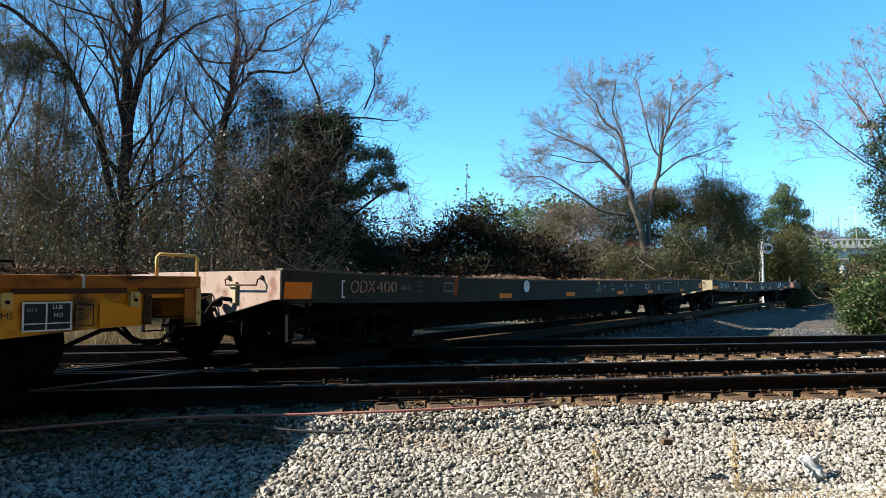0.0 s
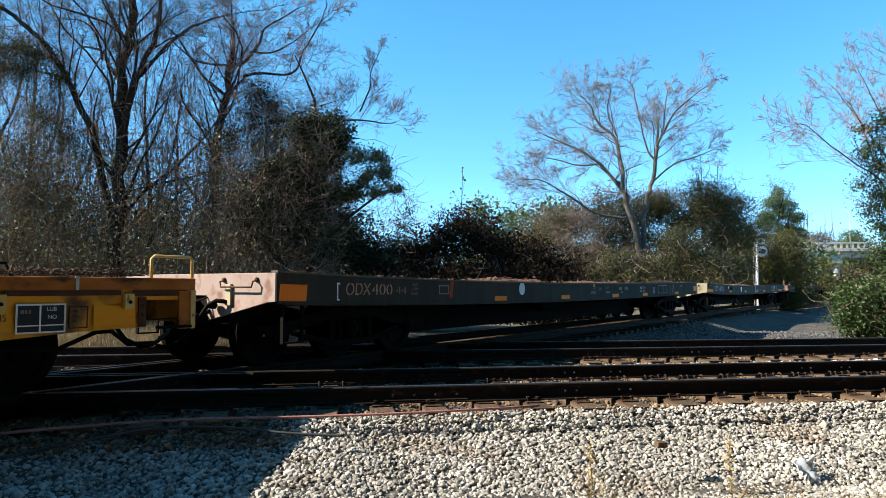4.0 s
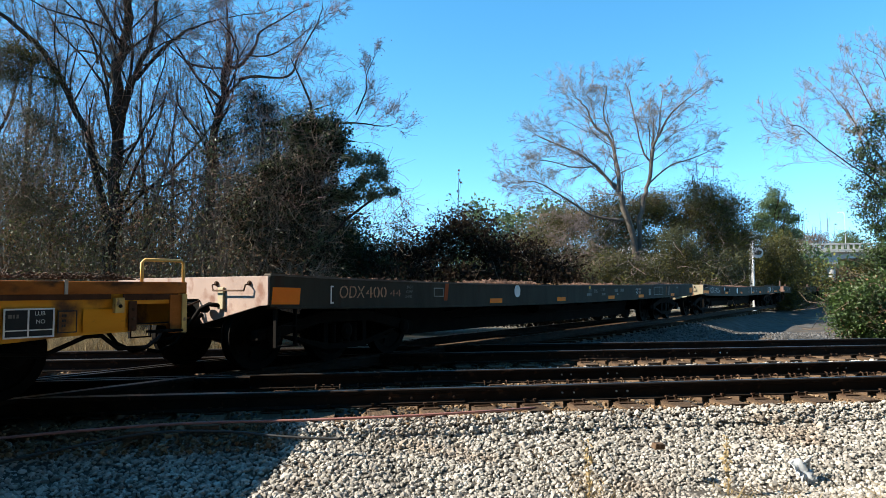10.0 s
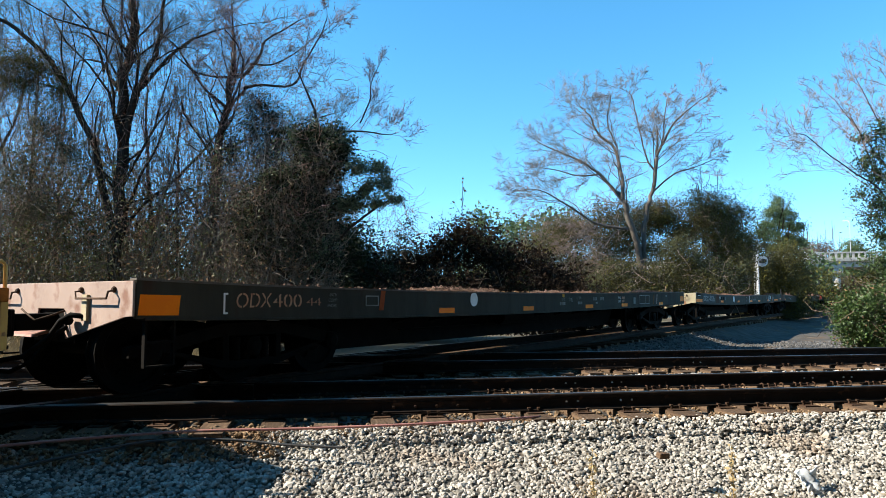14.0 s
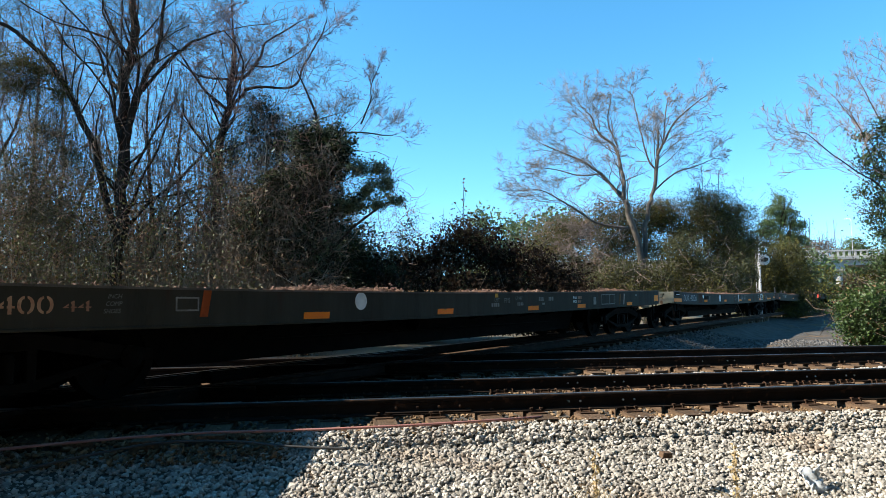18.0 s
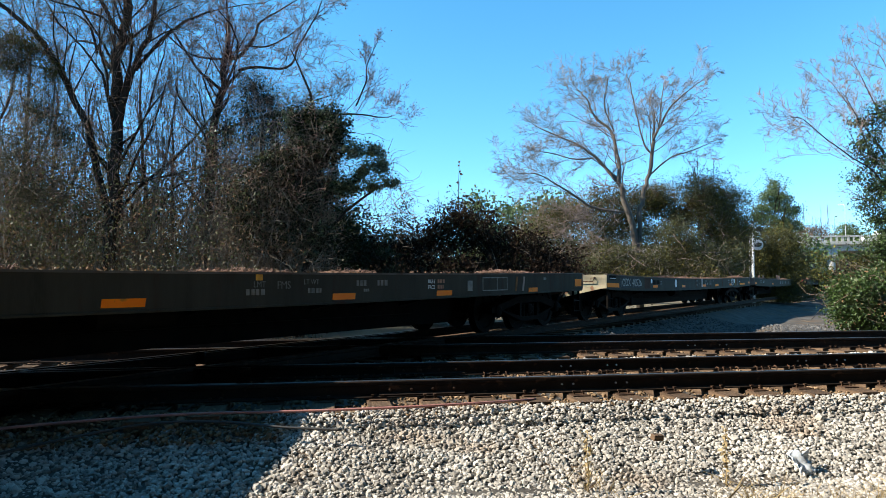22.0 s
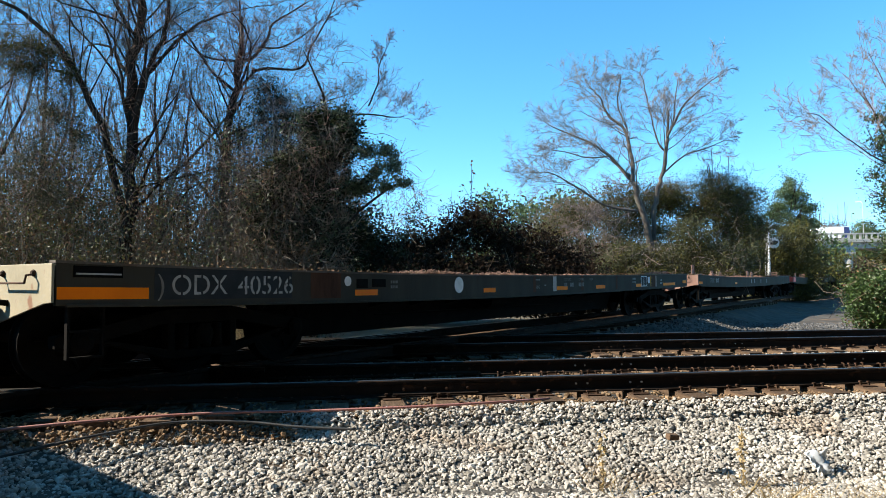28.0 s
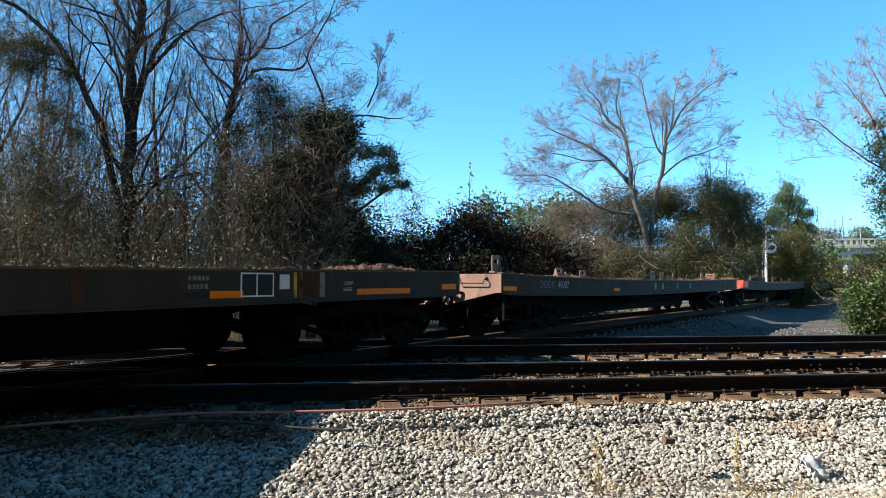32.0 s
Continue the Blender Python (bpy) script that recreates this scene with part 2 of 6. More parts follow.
LEAF_RED = surface("dry_red_leaves", (0.15, 0.05, 0.03), (0.30, 0.10, 0.06), 0.8, scale=0.8, fine=8, bump=0, island=0.4, through_light=0.3)
LEAF_PINE = surface("pine_needles", (0.0354, 0.0689, 0.023), (0.102, 0.146, 0.0486), 0.6, scale=0.6, fine=8, bump=0, island=0.4, through_light=0.2)
STRAW = surface("dry_straw", (0.23, 0.168, 0.0796), (0.424, 0.328, 0.177), 0.85, scale=0.9, fine=10, bump=0, island=0.5, through_light=0.3)
CONCRETE = surface("bridge_concrete", (0.286, 0.272, 0.252), (0.408, 0.394, 0.367), 0.85, scale=0.5, fine=6, bump=0.2, spots=(0.15, 0.136, 0.122), spot_scale=0.35, spot_from=0.6)
SILVER = surface("silver_mast_paint", (0.374, 0.374, 0.374), (0.51, 0.51, 0.51), 0.5, 0.3, scale=5, fine=40, bump=0.05)


# ---- mesh helpers ----
class Geo:
    """Gathers faces for one mesh."""

    def __init__(self):
        self.v, self.f = [], []

    def box(self, x0, x1, y0, y1, z0, z1):
        i = len(self.v)
        self.v += [(x, y, z) for z in (z0, z1) for x, y in ((x0, y0), (x1, y0), (x1, y1), (x0, y1))]
        self.f += [tuple(i + k for k in q) for q in ((3, 2, 1, 0), (4, 5, 6, 7), (0, 1, 5, 4), (1, 2, 6, 5), (2, 3, 7, 6), (3, 0, 4, 7))]
        return self

    def prism(self, outline, axis, a, b):
        """An outline extruded along an axis; its points are (y, z), (x, z) or (x, y)."""
        i, n = len(self.v), len(outline)
        for w in (a, b):
            for p, q in outline:
                self.v.append((w, p, q) if axis == "x" else (p, w, q) if axis == "y" else (p, q, w))
        self.f += [tuple(i + k for k in range(n))[::-1], tuple(i + n + k for k in range(n))]
        self.f += [(i + k, i + (k + 1) % n, i + n + (k + 1) % n, i + n + k) for k in range(n)]
        return self

    def rod(self, points, radius, sides=6, tip=None):
        """A round bar along a line of points, thinning to tip."""
        i, m = len(self.v), len(points)
        pts = [Vector(p) for p in points]
        up = None
        for k, p in enumerate(pts):
            way = (pts[min(k + 1, m - 1)] - pts[max(k - 1, 0)]).normalized()
            if up is None or abs(way.dot(up)) > 0.95:
                up = way.orthogonal().normalized()
            side = way.cross(up).normalized()
            up = side.cross(way).normalized()
            r = radius if tip is None else radius + (tip - radius) * k / max(1, m - 1)
            for s in range(sides):
                a = 2 * math.pi * s / sides
                self.v.append(p + side * (r * math.cos(a)) + up * (r * math.sin(a)))
        for k in range(m - 1):
            for s in range(sides):
                a, b = i + k * sides + s, i + k * sides + (s + 1) % sides
                self.f.append((a, b, b + sides, a + sides))
        if sides > 3:
            self.f += [tuple(i + s for s in range(sides))[::-1], tuple(i + (m - 1) * sides + s for s in range(sides))]
        return self

    def lathe(self, outline, axis="y", n=20, centre=(0, 0, 0)):
        """A turned form; outline is (radius, along)."""
        i, m = len(self.v), len(outline)
        cx, cy, cz = centre
        for r, w in outline:
            for s in range(n):
                a = 2 * math.pi * s / n
                c, d = r * math.cos(a), r * math.sin(a)
                self.v.append((cx + c, cy + w, cz + d) if axis == "y" else (cx + c, cy + d, cz + w) if axis == "z" else (cx + w, cy + c, cz + d))
        for k in range(m - 1):
            for s in range(n):
                a, b = i + k * n + s, i + k * n + (s + 1) % n
                self.f.append((a, b, b + n, a + n))
        self.f += [tuple(i + s for s in range(n)), tuple(i + (m - 1) * n + s for s in range(n))[::-1]]
        return self

    def add(self, verts, faces):
        i = len(self.v)
        self.v += list(verts)
        self.f += [tuple(i + k for k in q) for q in faces]
        return self

    def mesh(self, name, material, smooth=False, clean=True):
        me = bpy.data.meshes.new(name)
        me.from_pydata([tuple(p) for p in self.v], [], self.f)
        me.materials.append(material)
        if clean:
            bm = bmesh.new()
            bm.from_mesh(me)
            bmesh.ops.recalc_face_normals(bm, faces=bm.faces)
            bm.to_mesh(me)
            bm.free()
        if smooth:
            me.shade_smooth()
        return me


def part(name, geo, material, parent, label="", bevel=0.0, smooth=False):
    """Links a mesh as one part under a thing or under a part."""
    ob = new(name, geo.mesh(name, material, smooth))
    ob.parent = parent
    if bevel:
        md = ob.modifiers.new("bevel", "BEVEL")
        md.width, md.segments, md.limit_method = bevel, 2, "ANGLE"
    return tagged(ob, label)


def thing(name, label, category, m=None, group="", kind=""):
    """An empty at the base of a thing."""
    ob = new(name)
    ob.empty_display_size = 0.2
    if m is not None:
        ob.matrix_world = m
    return tagged(ob, label, category, group, kind)


def solid(name, geo, material, label, category="", m=None, group="", kind="", bevel=0.0, smooth=False, clean=True):
    """A thing that is one mesh."""
    ob = new(name, geo.mesh(name, material, smooth, clean))
    if m is not None:
        ob.matrix_world = m
    if bevel:
        md = ob.modifiers.new("bevel", "BEVEL")
        md.width, md.segments, md.limit_method = bevel, 2, "ANGLE"
    return tagged(ob, label, category, group, kind)


def cloud(name, verts, faces, material):
    """A mesh out of arrays, for what is too many to build one by one."""
    me = bpy.data.meshes.new(name)
    verts, faces = np.asarray(verts, np.float32), np.asarray(faces, np.int32)
    me.vertices.add(len(verts))
    me.vertices.foreach_set("co", verts.ravel())
    k = faces.shape[1]
    me.loops.add(faces.size)
    me.loops.foreach_set("vertex_index", faces.ravel())
    me.polygons.add(len(faces))
    me.polygons.foreach_set("loop_start", np.arange(0, faces.size, k, dtype=np.int32))
    me.materials.append(material)
    me.update(calc_edges=True)
    me.shade_flat()
    return me


# ---- the ground and the three tracks ----
# Two parallel tracks pass before the camera; a third, on which the train stands, crosses both at an angle.
TURN_AB = 8.7
U = Vector((math.cos(radians(TURN_AB)), math.sin(radians(TURN_AB)), 0))
V = Vector((-U.y, U.x, 0))
NEAR_C, FAR_C, GAUGE = 7.90, 11.82, 1.507
PHI = 34.667
D = Vector((math.sin(radians(PHI)), math.cos(radians(PHI)), 0))
N = Vector((-D.y, D.x, 0))
SIDE, HALF = 6.213, 1.58
TRAIN_C = SIDE + HALF
RAIL_H, TIE_TOP = 0.171, -0.185


def ground_z(x, y):
    """Height of the ballast and the soil."""
    p, q = -0.1513 * x + 0.9885 * y, N.x * x + N.y * y
    d = np.minimum(np.minimum(np.abs(p - NEAR_C), np.abs(p - FAR_C)), np.abs(q - TRAIN_C))
    z = -0.262 - np.clip((d - 1.36) / 3.1, 0, 0.40)
    z = z + 0.05 * np.sin(x * 0.9 + 0.4 * y) * np.clip(d - 1.8, 0, 1) * 0.6
    far = np.clip((np.hypot(x, y) - 20) / 30, 0, 1)
    return z + far * 0.25 * np.sin(x * 0.06) * np.cos(y * 0.05)


def axis_steps(lo, hi, fine, far):
    near = np.arange(lo, hi, fine)
    out = np.geomspace(1, far, 26)
    return np.concatenate([lo - out[::-1], near, hi + out])


def build_ground():
    xs, ys = axis_steps(-14, 22, 0.3, 1500.0), axis_steps(-4, 30, 0.3, 1500.0)
    X, Y = np.meshgrid(xs, ys)
    Z = ground_z(X, Y)
    nx, ny = len(xs), len(ys)
    verts = np.stack([X, Y, Z], -1).reshape(-1, 3)
    i = (np.arange(ny - 1)[:, None] * nx + np.arange(nx - 1)[None]).ravel()
    faces = np.stack([i, i + 1, i + nx + 1, i + nx], -1)
    me = cloud("ground", verts, faces, BALLAST)
    me.materials.append(SOIL)
    c = verts[faces].mean(1)
    p, q = -0.1513 * c[:, 0] + 0.9885 * c[:, 1], N.x * c[:, 0] + N.y * c[:, 1]
    d = np.minimum(np.minimum(np.abs(p - NEAR_C), np.abs(p - FAR_C)), np.abs(q - TRAIN_C))
    wedge = (p > NEAR_C) & (q < TRAIN_C) & (c[:, 0] < 22)
    me.polygons.foreach_set("material_index", ((d > 3.6) & ~wedge).astype(np.int32))
    me.shade_smooth()
    tagged(new("ground", me), "grey crushed-stone ballast and dry soil beside the tracks", kind="structure")


def stones(name, xy, size, material, label, seed, lift=0.3):
    """Crushed stones, each a dented block of its own turn and size, lying on the ground."""
    rng = np.random.default_rng(seed)
    phi = (1 + 5 ** 0.5) / 2
    base = np.array([(0, a, b * phi) for a in (-1, 1) for b in (-1, 1)] + [(a, b * phi, 0) for a in (-1, 1) for b in (-1, 1)]
                    + [(b * phi, 0, a) for a in (-1, 1) for b in (-1, 1)], float) / 1.9
    tri = []
    for a in range(12):
        for b in range(a + 1, 12):
            for c in range(b + 1, 12):
                e = [np.linalg.norm(base[i] - base[j]) for i, j in ((a, b), (b, c), (a, c))]
                if max(e) < 1.15:
                    nrm = np.cross(base[b] - base[a], base[c] - base[a])
                    tri.append((a, b, c) if nrm @ base[a] > 0 else (a, c, b))
    tri = np.array(tri)
    n = len(xy)
    k = rng.uniform(0.62, 1.22, (n, 12, 1)) * base[None]
    k = np.sign(k) * np.abs(k) ** 0.8
    k *= (size * rng.lognormal(0, 0.27, (n, 1, 1))) * rng.uniform((0.75, 0.75, 0.5), (1.25, 1.1, 0.9), (n, 1, 3))
    a, b = rng.uniform(0, 2 * np.pi, n), rng.normal(0, 0.5, n)
    ca, sa, cb, sb = (f(w)[:, None] for w, f in ((a, np.cos), (a, np.sin), (b, np.cos), (b, np.sin)))
    x, y, z = k[..., 0], k[..., 1], k[..., 2]
    x, z = x * cb - z * sb, x * sb + z * cb
    x, y = x * ca - y * sa, x * sa + y * ca
    z0 = ground_z(xy[:, 0], xy[:, 1]) + size * lift * rng.uniform(0.2, 1.3, n)
    verts = np.stack([x + xy[:, :1], y + xy[:, 1:], z + z0[:, None]], -1).reshape(-1, 3)
    faces = (tri[None] + 12 * np.arange(n)[:, None, None]).reshape(-1, 3)
    tagged(new(name, cloud(name, verts, faces, material)), label, "gravel", kind="stuff")


def spread(seed, n, u0, u1, v0, v1, keep=None):
    """Random places in a strip along the two near tracks."""
    rng = np.random.default_rng(seed)
    a, b = rng.uniform(u0, u1, n), rng.uniform(v0, v1, n)
    xy = np.stack([U.x * a + V.x * b, U.y * a + V.y * b], -1)
    return xy if keep is None else xy[keep(xy[:, 0], xy[:, 1], a, b)]


def rail_outline(s=1.0):
    half = [(0.070, 0), (0.070, 0.012), (0.012, 0.030), (0.009, 0.115), (0.034, 0.130), (0.036, 0.160), (0.028, RAIL_H)]
    return [(-y, z - RAIL_H) for y, z in half] + [(y, z - RAIL_H) for y, z in half[::-1]]


def rail(m, x0, x1, label, top=0.0):
    """One rail along its own x, with a bright worn head."""
    r = thing("rail", label, "rail", m @ pose(0, 0, top), "rails", "")
    part("rail_body", Geo().prism(rail_outline(), "x", x0, x1), RAIL_SIDE, r)
    part("rail_head", Geo().prism([(-0.027, -0.001), (0.027, -0.001), (0.022, 0.0025), (-0.022, 0.0025)], "x", x0, x1), RAIL_TOP, r, "bright worn running surface")
    return r


def joint(r, x, side, n=4, length=0.9):
    """Bolted joint bar on one side of a rail."""
    o = [(0.016, -0.150), (0.060, -0.152), (0.062, -0.140), (0.030, -0.120), (0.030, -0.070), (0.038, -0.048), (0.014, -0.046)]
    bar = part("joint_bar", Geo().prism([(side * a, b) for a, b in o], "x", x - length / 2, x + length / 2), RAIL_SIDE, r, "rusty bolted joint bar")
    for k in range(n):
        w = x + (k - (n - 1) / 2) * length / n
        g = Geo().lathe([(0.012, 0), (0.018, side * 0.002), (0.018, side * 0.014), (0.010, side * 0.018)], "y", 6, (w, side * 0.030, -0.095))
        part("bolt", g, IRON, bar, "rusty bolt head")


def bond_pins(r, places):
    """Pairs of bright bond-wire pins driven through the web of a rail."""
    for x in places:
        for d in (-0.065, 0.065):
            part("bond_pin", Geo().lathe([(0.011, -0.006), (0.011, -0.022), (0.006, -0.027)], "y", 8, (x + d, 0, -0.085)), PIN, r, "bright bond-wire pin")


def along(c, turn=TURN_AB):
    """Frame of a track: x along it, y across from its centre line."""
    return Matrix.Translation(V * c) @ pose(0, 0, 0, 0, 0, turn)


TRAIN_FRAME = Matrix.Translation(N * TRAIN_C) @ pose(0, 0, 0, 0, 0, 90 - PHI)


def build_ties():
    rng = random.Random(5)
    tie_me = Geo().box(-0.115, 0.115, -1.22, 1.22, -0.17, 0.0).mesh("tie", TIE)
    timber_me = Geo().box(-0.125, 0.125, -1.48, 1.22, -0.17, 0.0).mesh("tie", TIE)
    plate_me = Geo().box(-0.09, 0.09, -0.17, 0.17, 0.0, 0.012).mesh("tie_plate", IRON)
    spike = Geo().box(-0.008, 0.008, -0.008, 0.008, 0.0, 0.032)
    spike.box(-0.016, 0.016, -0.022, 0.010, 0.030, 0.045)
    spike_me = spike.mesh("spike", IRON)
    anchor_me = Geo().rod([(0, -0.10, -0.03), (0, -0.095, 0.012), (0, -0.06, 0.018), (0, 0.07, -0.03)], 0.010, 5).mesh("rail_anchor", IRON)

    def tie(m, near, group, anchors, long=False):
        t = new("railway_tie", timber_me if long else tie_me)
        t.matrix_world = m @ pose(rng.uniform(-0.03, 0.03), rng.uniform(-0.06, 0.06), TIE_TOP - rng.uniform(0, 0.012), 0, 0, rng.uniform(-1.8, 1.8))
        t["label"], t["category"], t["group"] = "weathered brown timber railway tie in ballast", "railway tie", group
        if not near:
            return
        for s in (-1, 1):
            p = new("tie_plate", plate_me)
            p.parent, p.location = t, (0, s * GAUGE / 2, 0)
            for k, (a, b) in enumerate(((-0.055, -0.086), (0.055, 0.086), (0.05, -0.086), (-0.05, 0.086))):
                q = new("spike", spike_me)
                q.parent, q.location = p, (a, b, 0.004 + rng.uniform(0, 0.012))
                q.rotation_euler = (0, 0, 0 if b > 0 else math.pi)
            if anchors:
                for w in (-0.145, 0.145) if s > 0 else ():
                    q = new("rail_anchor", anchor_me)
                    q.parent, q.location = t, (w, s * GAUGE / 2, 0.035)

    for c, lo, hi, group, close in ((NEAR_C, -7, 14, "ties of the near track", 10), (FAR_C, -9, 20, "ties of the second track", 12)):
        x = lo
        while x < hi:
            tie(along(c) @ pose(x, 0, 0), -5 < x < close, group, True, c == NEAR_C and x < -0.9)
            x += 0.53 + rng.uniform(-0.03, 0.03)
    x = -3.0
    while x < 42:
        tie(TRAIN_FRAME @ pose(x, 0, -0.012), x < 2, "ties of the crossing track", False)
        x += 0.56


def build_rails():
    names = "dark rusty steel rail with a polished head, spiked to ties"
    for c, s, spots, pins in ((NEAR_C, -1, (0.95,), (2.55, 3.17)), (NEAR_C, 1, (1.25,), (3.07, 3.71, 6.53, 7.14)), (FAR_C, -1, (4.59,), (6.22, 6.82)), (FAR_C, 1, (2.0,), ())):
        r = rail(along(c) @ pose(0, s * GAUGE / 2, 0), -40, 160, names)
        for x in spots:
            joint(r, x, -1)
        bond_pins(r, pins)
    for s in (-1, 1):
        rail(TRAIN_FRAME @ pose(0, s * GAUGE / 2, 0), -40, 160, "dark rusty rail of the crossing track", 0.005)
    # guard rails and plates of the two crossings
    for c in (NEAR_C, FAR_C):
        mid = crossing(c)
        for s in (-1, 1):
            g = rail(TRAIN_FRAME @ pose(mid, s * (GAUGE / 2 - 0.115), 0), -2.6, 2.6, "short guard rail inside the track crossing", -0.004)
            g.name, g["category"] = "guard_rail", "guard rail"
            m = along(c) @ pose((N * TRAIN_C + D * mid).dot(U), s * (GAUGE / 2 - 0.115), 0)
            g = rail(m, -2.3, 2.3, "short guard rail inside the track crossing", -0.008)
            g.name, g["category"] = "guard_rail", "guard rail"


def crossing(c):
    """Where along the train's track it meets the centre line of another."""
    return (c - TRAIN_C * N.dot(V)) / D.dot(V)


def build_ballast():
    clear = lambda x, y, a, b: (np.abs(np.abs(b - NEAR_C) - GAUGE / 2) > 0.10) & (np.abs(np.abs(b - FAR_C) - GAUGE / 2) > 0.10) & (np.abs(np.abs(N.x * x + N.y * y - TRAIN_C) - GAUGE / 2) > 0.10)
    stones("ballast_stones", spread(21, 62000, -6.0, 8.5, 3.9, 6.45), 0.0185, STONE, "pale grey crushed-stone ballast shoulder", 1, 0.45)
    stones("ballast_stones", spread(22, 30000, -6.0, 14.0, 6.5, 13.4, clear), 0.021, RUST_STONE, "rust-stained ballast between the rails", 2, 1.0)
    stones("ballast_stones", spread(23, 9000, 0.0, 16.0, 9.2, 10.6, clear), 0.030, STONE, "pale ballast between the two tracks", 3, 0.8)
    stones("ballast_stones", spread(24, 3000, -4.5, 8.5, 6.62, 7.08, clear), 0.0145, RUST_STONE, "rust-stained ballast at the tie ends", 4, 2.6)
    stones("ballast_stones", spread(27, 5200, -0.6, 8.5, 6.30, 6.72), 0.0175, STONE, "pale ballast heaped against the tie ends", 7, 2.7)
    stones("ballast_stones", spread(26, 2600, -5.5, -0.4, 6.15, 6.8, clear), 0.018, RUST_STONE, "rust-stained ballast among the long timbers", 6, 3.2)
    gravel = lambda x, y, a, b: (N.x * x + N.y * y < TRAIN_C - 1.3)
    stones("ballast_stones", spread(25, 12000, 4.0, 24.0, 13.2, 24.0, gravel), 0.032, FINE_GRAVEL, "dark fine gravel between the tracks farther off", 5, 0.3)


def loop_cable(name, points, radius, material, label):
    """A cable lying over the tie ends; points are along and across the near tracks, and height."""
    pts = [Vector(p) for p in points]
    line = []
    for k in range(len(pts) - 1):
        p0, p1, p2, p3 = pts[max(k - 1, 0)], pts[k], pts[k + 1], pts[min(k + 2, len(pts) - 1)]
        for q in range(8):
            t = q / 8
            line.append(0.5 * (2 * p1 + (p2 - p0) * t + (2 * p0 - 5 * p1 + 4 * p2 - p3) * t * t + (3 * p1 - p0 - 3 * p2 + p3) * t ** 3))
    line.append(pts[-1])
    g = Geo().rod([U * p.x + V * p.y + Vector((0, 0, p.z)) for p in line], radius, 7)
    solid(name, g, material, label, "cable", smooth=True)


build_ground()
build_rails()
build_ties()
build_ballast()
loop_cable("signal_cable", [(-4.4, 5.82, -0.26), (-3.6, 5.95, -0.22), (-2.7, 6.12, -0.17), (-2.0, 6.26, -0.15), (-1.2, 6.36, -0.14), (-0.3, 6.38, -0.15), (0.6, 6.36, -0.14), (1.3, 6.44, -0.14), (1.75, 6.62, -0.16), (2.1, 6.85, -0.19)], 0.013, CABLE_RED, "faded red signal cable lying over the tie ends")
loop_cable("signal_cable", [(-4.2, 5.2, -0.42), (-3.4, 5.4, -0.38), (-2.75, 5.66, -0.32), (-2.1, 6.0, -0.24), (-1.5, 6.24, -0.19), (-0.9, 6.24, -0.2), (-0.4, 6.14, -0.24), (0.1, 6.04, -0.26)], 0.012, CABLE_BLACK, "thin black cable lying on the ballast")


# ---- the train ----
START = 5.591  # where the first grey car's near corner stands along the track at the start
TRAVEL = ((0, 0), (9, 0), (9.5, 0.03), (10, 0.06), (10.5, 0.10), (11, 0.17), (11.5, 0.27), (12, 0.57), (12.5, 0.86), (13, 1.18), (13.5, 1.49), (14, 1.81),
          (14.5, 2.13), (15.5, 2.80), (16.5, 3.50), (17, 3.89), (17.5, 4.32), (18, 4.80), (18.5, 5.33), (19, 5.90), (19.5, 6.51), (20, 7.15), (20.5, 7.82),
          (21, 8.54), (21.5, 9.38), (22, 10.21), (22.5, 11.09), (23, 12.02), (23.5, 13.01), (24, 14.03), (24.5, 15.10), (25, 16.24), (25.5, 17.41),
          (26.5, 19.86), (27.5, 22.54), (28, 23.98), (28.5, 25.46), (29, 27.00), (29.5, 28.58), (30, 30.23), (30.5, 31.85), (31, 33.55), (31.5, 35.38), (32, 37.22))
WHEEL_R = 0.45
DECK_Z, SILL_Z = 1.215, 0.83
CAR_LEN = 19.7
cars, wheelsets = [], []


def sag(x):
    """How far the tired frame of a long flat car hangs down at x along it."""
    return 0.095 * math.sin(math.pi * min(1.0, max(0.0, x / CAR_LEN)) ** 0.78)


def dip(parent, x):
    """The same for what is painted on its side, which was put on when the frame was straighter."""
    top = parent
    while top.parent:
        top = top.parent
    return 0.6 * sag(x) if top.name.startswith("flat_car") else 0.0


def bowed(g, x0, x1, y0, y1, z0, z1, n=26):
    """A long bar that follows the sag of the frame."""
    i = len(g.v)
    for k in range(n + 1):
        x = x0 + (x1 - x0) * k / n
        d = sag(x)
        g.v += [(x, min(y0, y1), z0 - d), (x, max(y0, y1), z0 - d), (x, max(y0, y1), z1 - d), (x, min(y0, y1), z1 - d)]
    for k in range(n):
        a = i + 4 * k
        g.f += [(a + q, a + (q + 1) % 4, a + 4 + (q + 1) % 4, a + 4 + q) for q in range(4)]
    g.f += [(i, i + 1, i + 2, i + 3), tuple(i + 4 * n + q for q in (3, 2, 1, 0))]
    return g


def stencil_gaps(me, gap):
    """Cuts the upright bridge of a stencil through every character."""
    bm = bmesh.new()
    bm.from_mesh(me)
    spans = []
    for lo, hi in sorted((min(v.co.x for v in f.verts), max(v.co.x for v in f.verts)) for f in bm.faces):
        if spans and lo < spans[-1][1] + 0.001:
            spans[-1][1] = max(spans[-1][1], hi)
        else:
            spans.append([lo, hi])
    for lo, hi in spans:
        c = (lo + hi) / 2
        if hi - lo > 4 * gap:
            for q in (c - gap / 2, c + gap / 2):
                bmesh.ops.bisect_plane(bm, geom=bm.verts[:] + bm.edges[:] + bm.faces[:], plane_co=(q, 0, 0), plane_no=(1, 0, 0))
            bmesh.ops.delete(bm, geom=[f for f in bm.faces if abs(f.calc_center_median().x - c) < gap / 2], context="FACES")
    bm.to_mesh(me)
    bm.free()


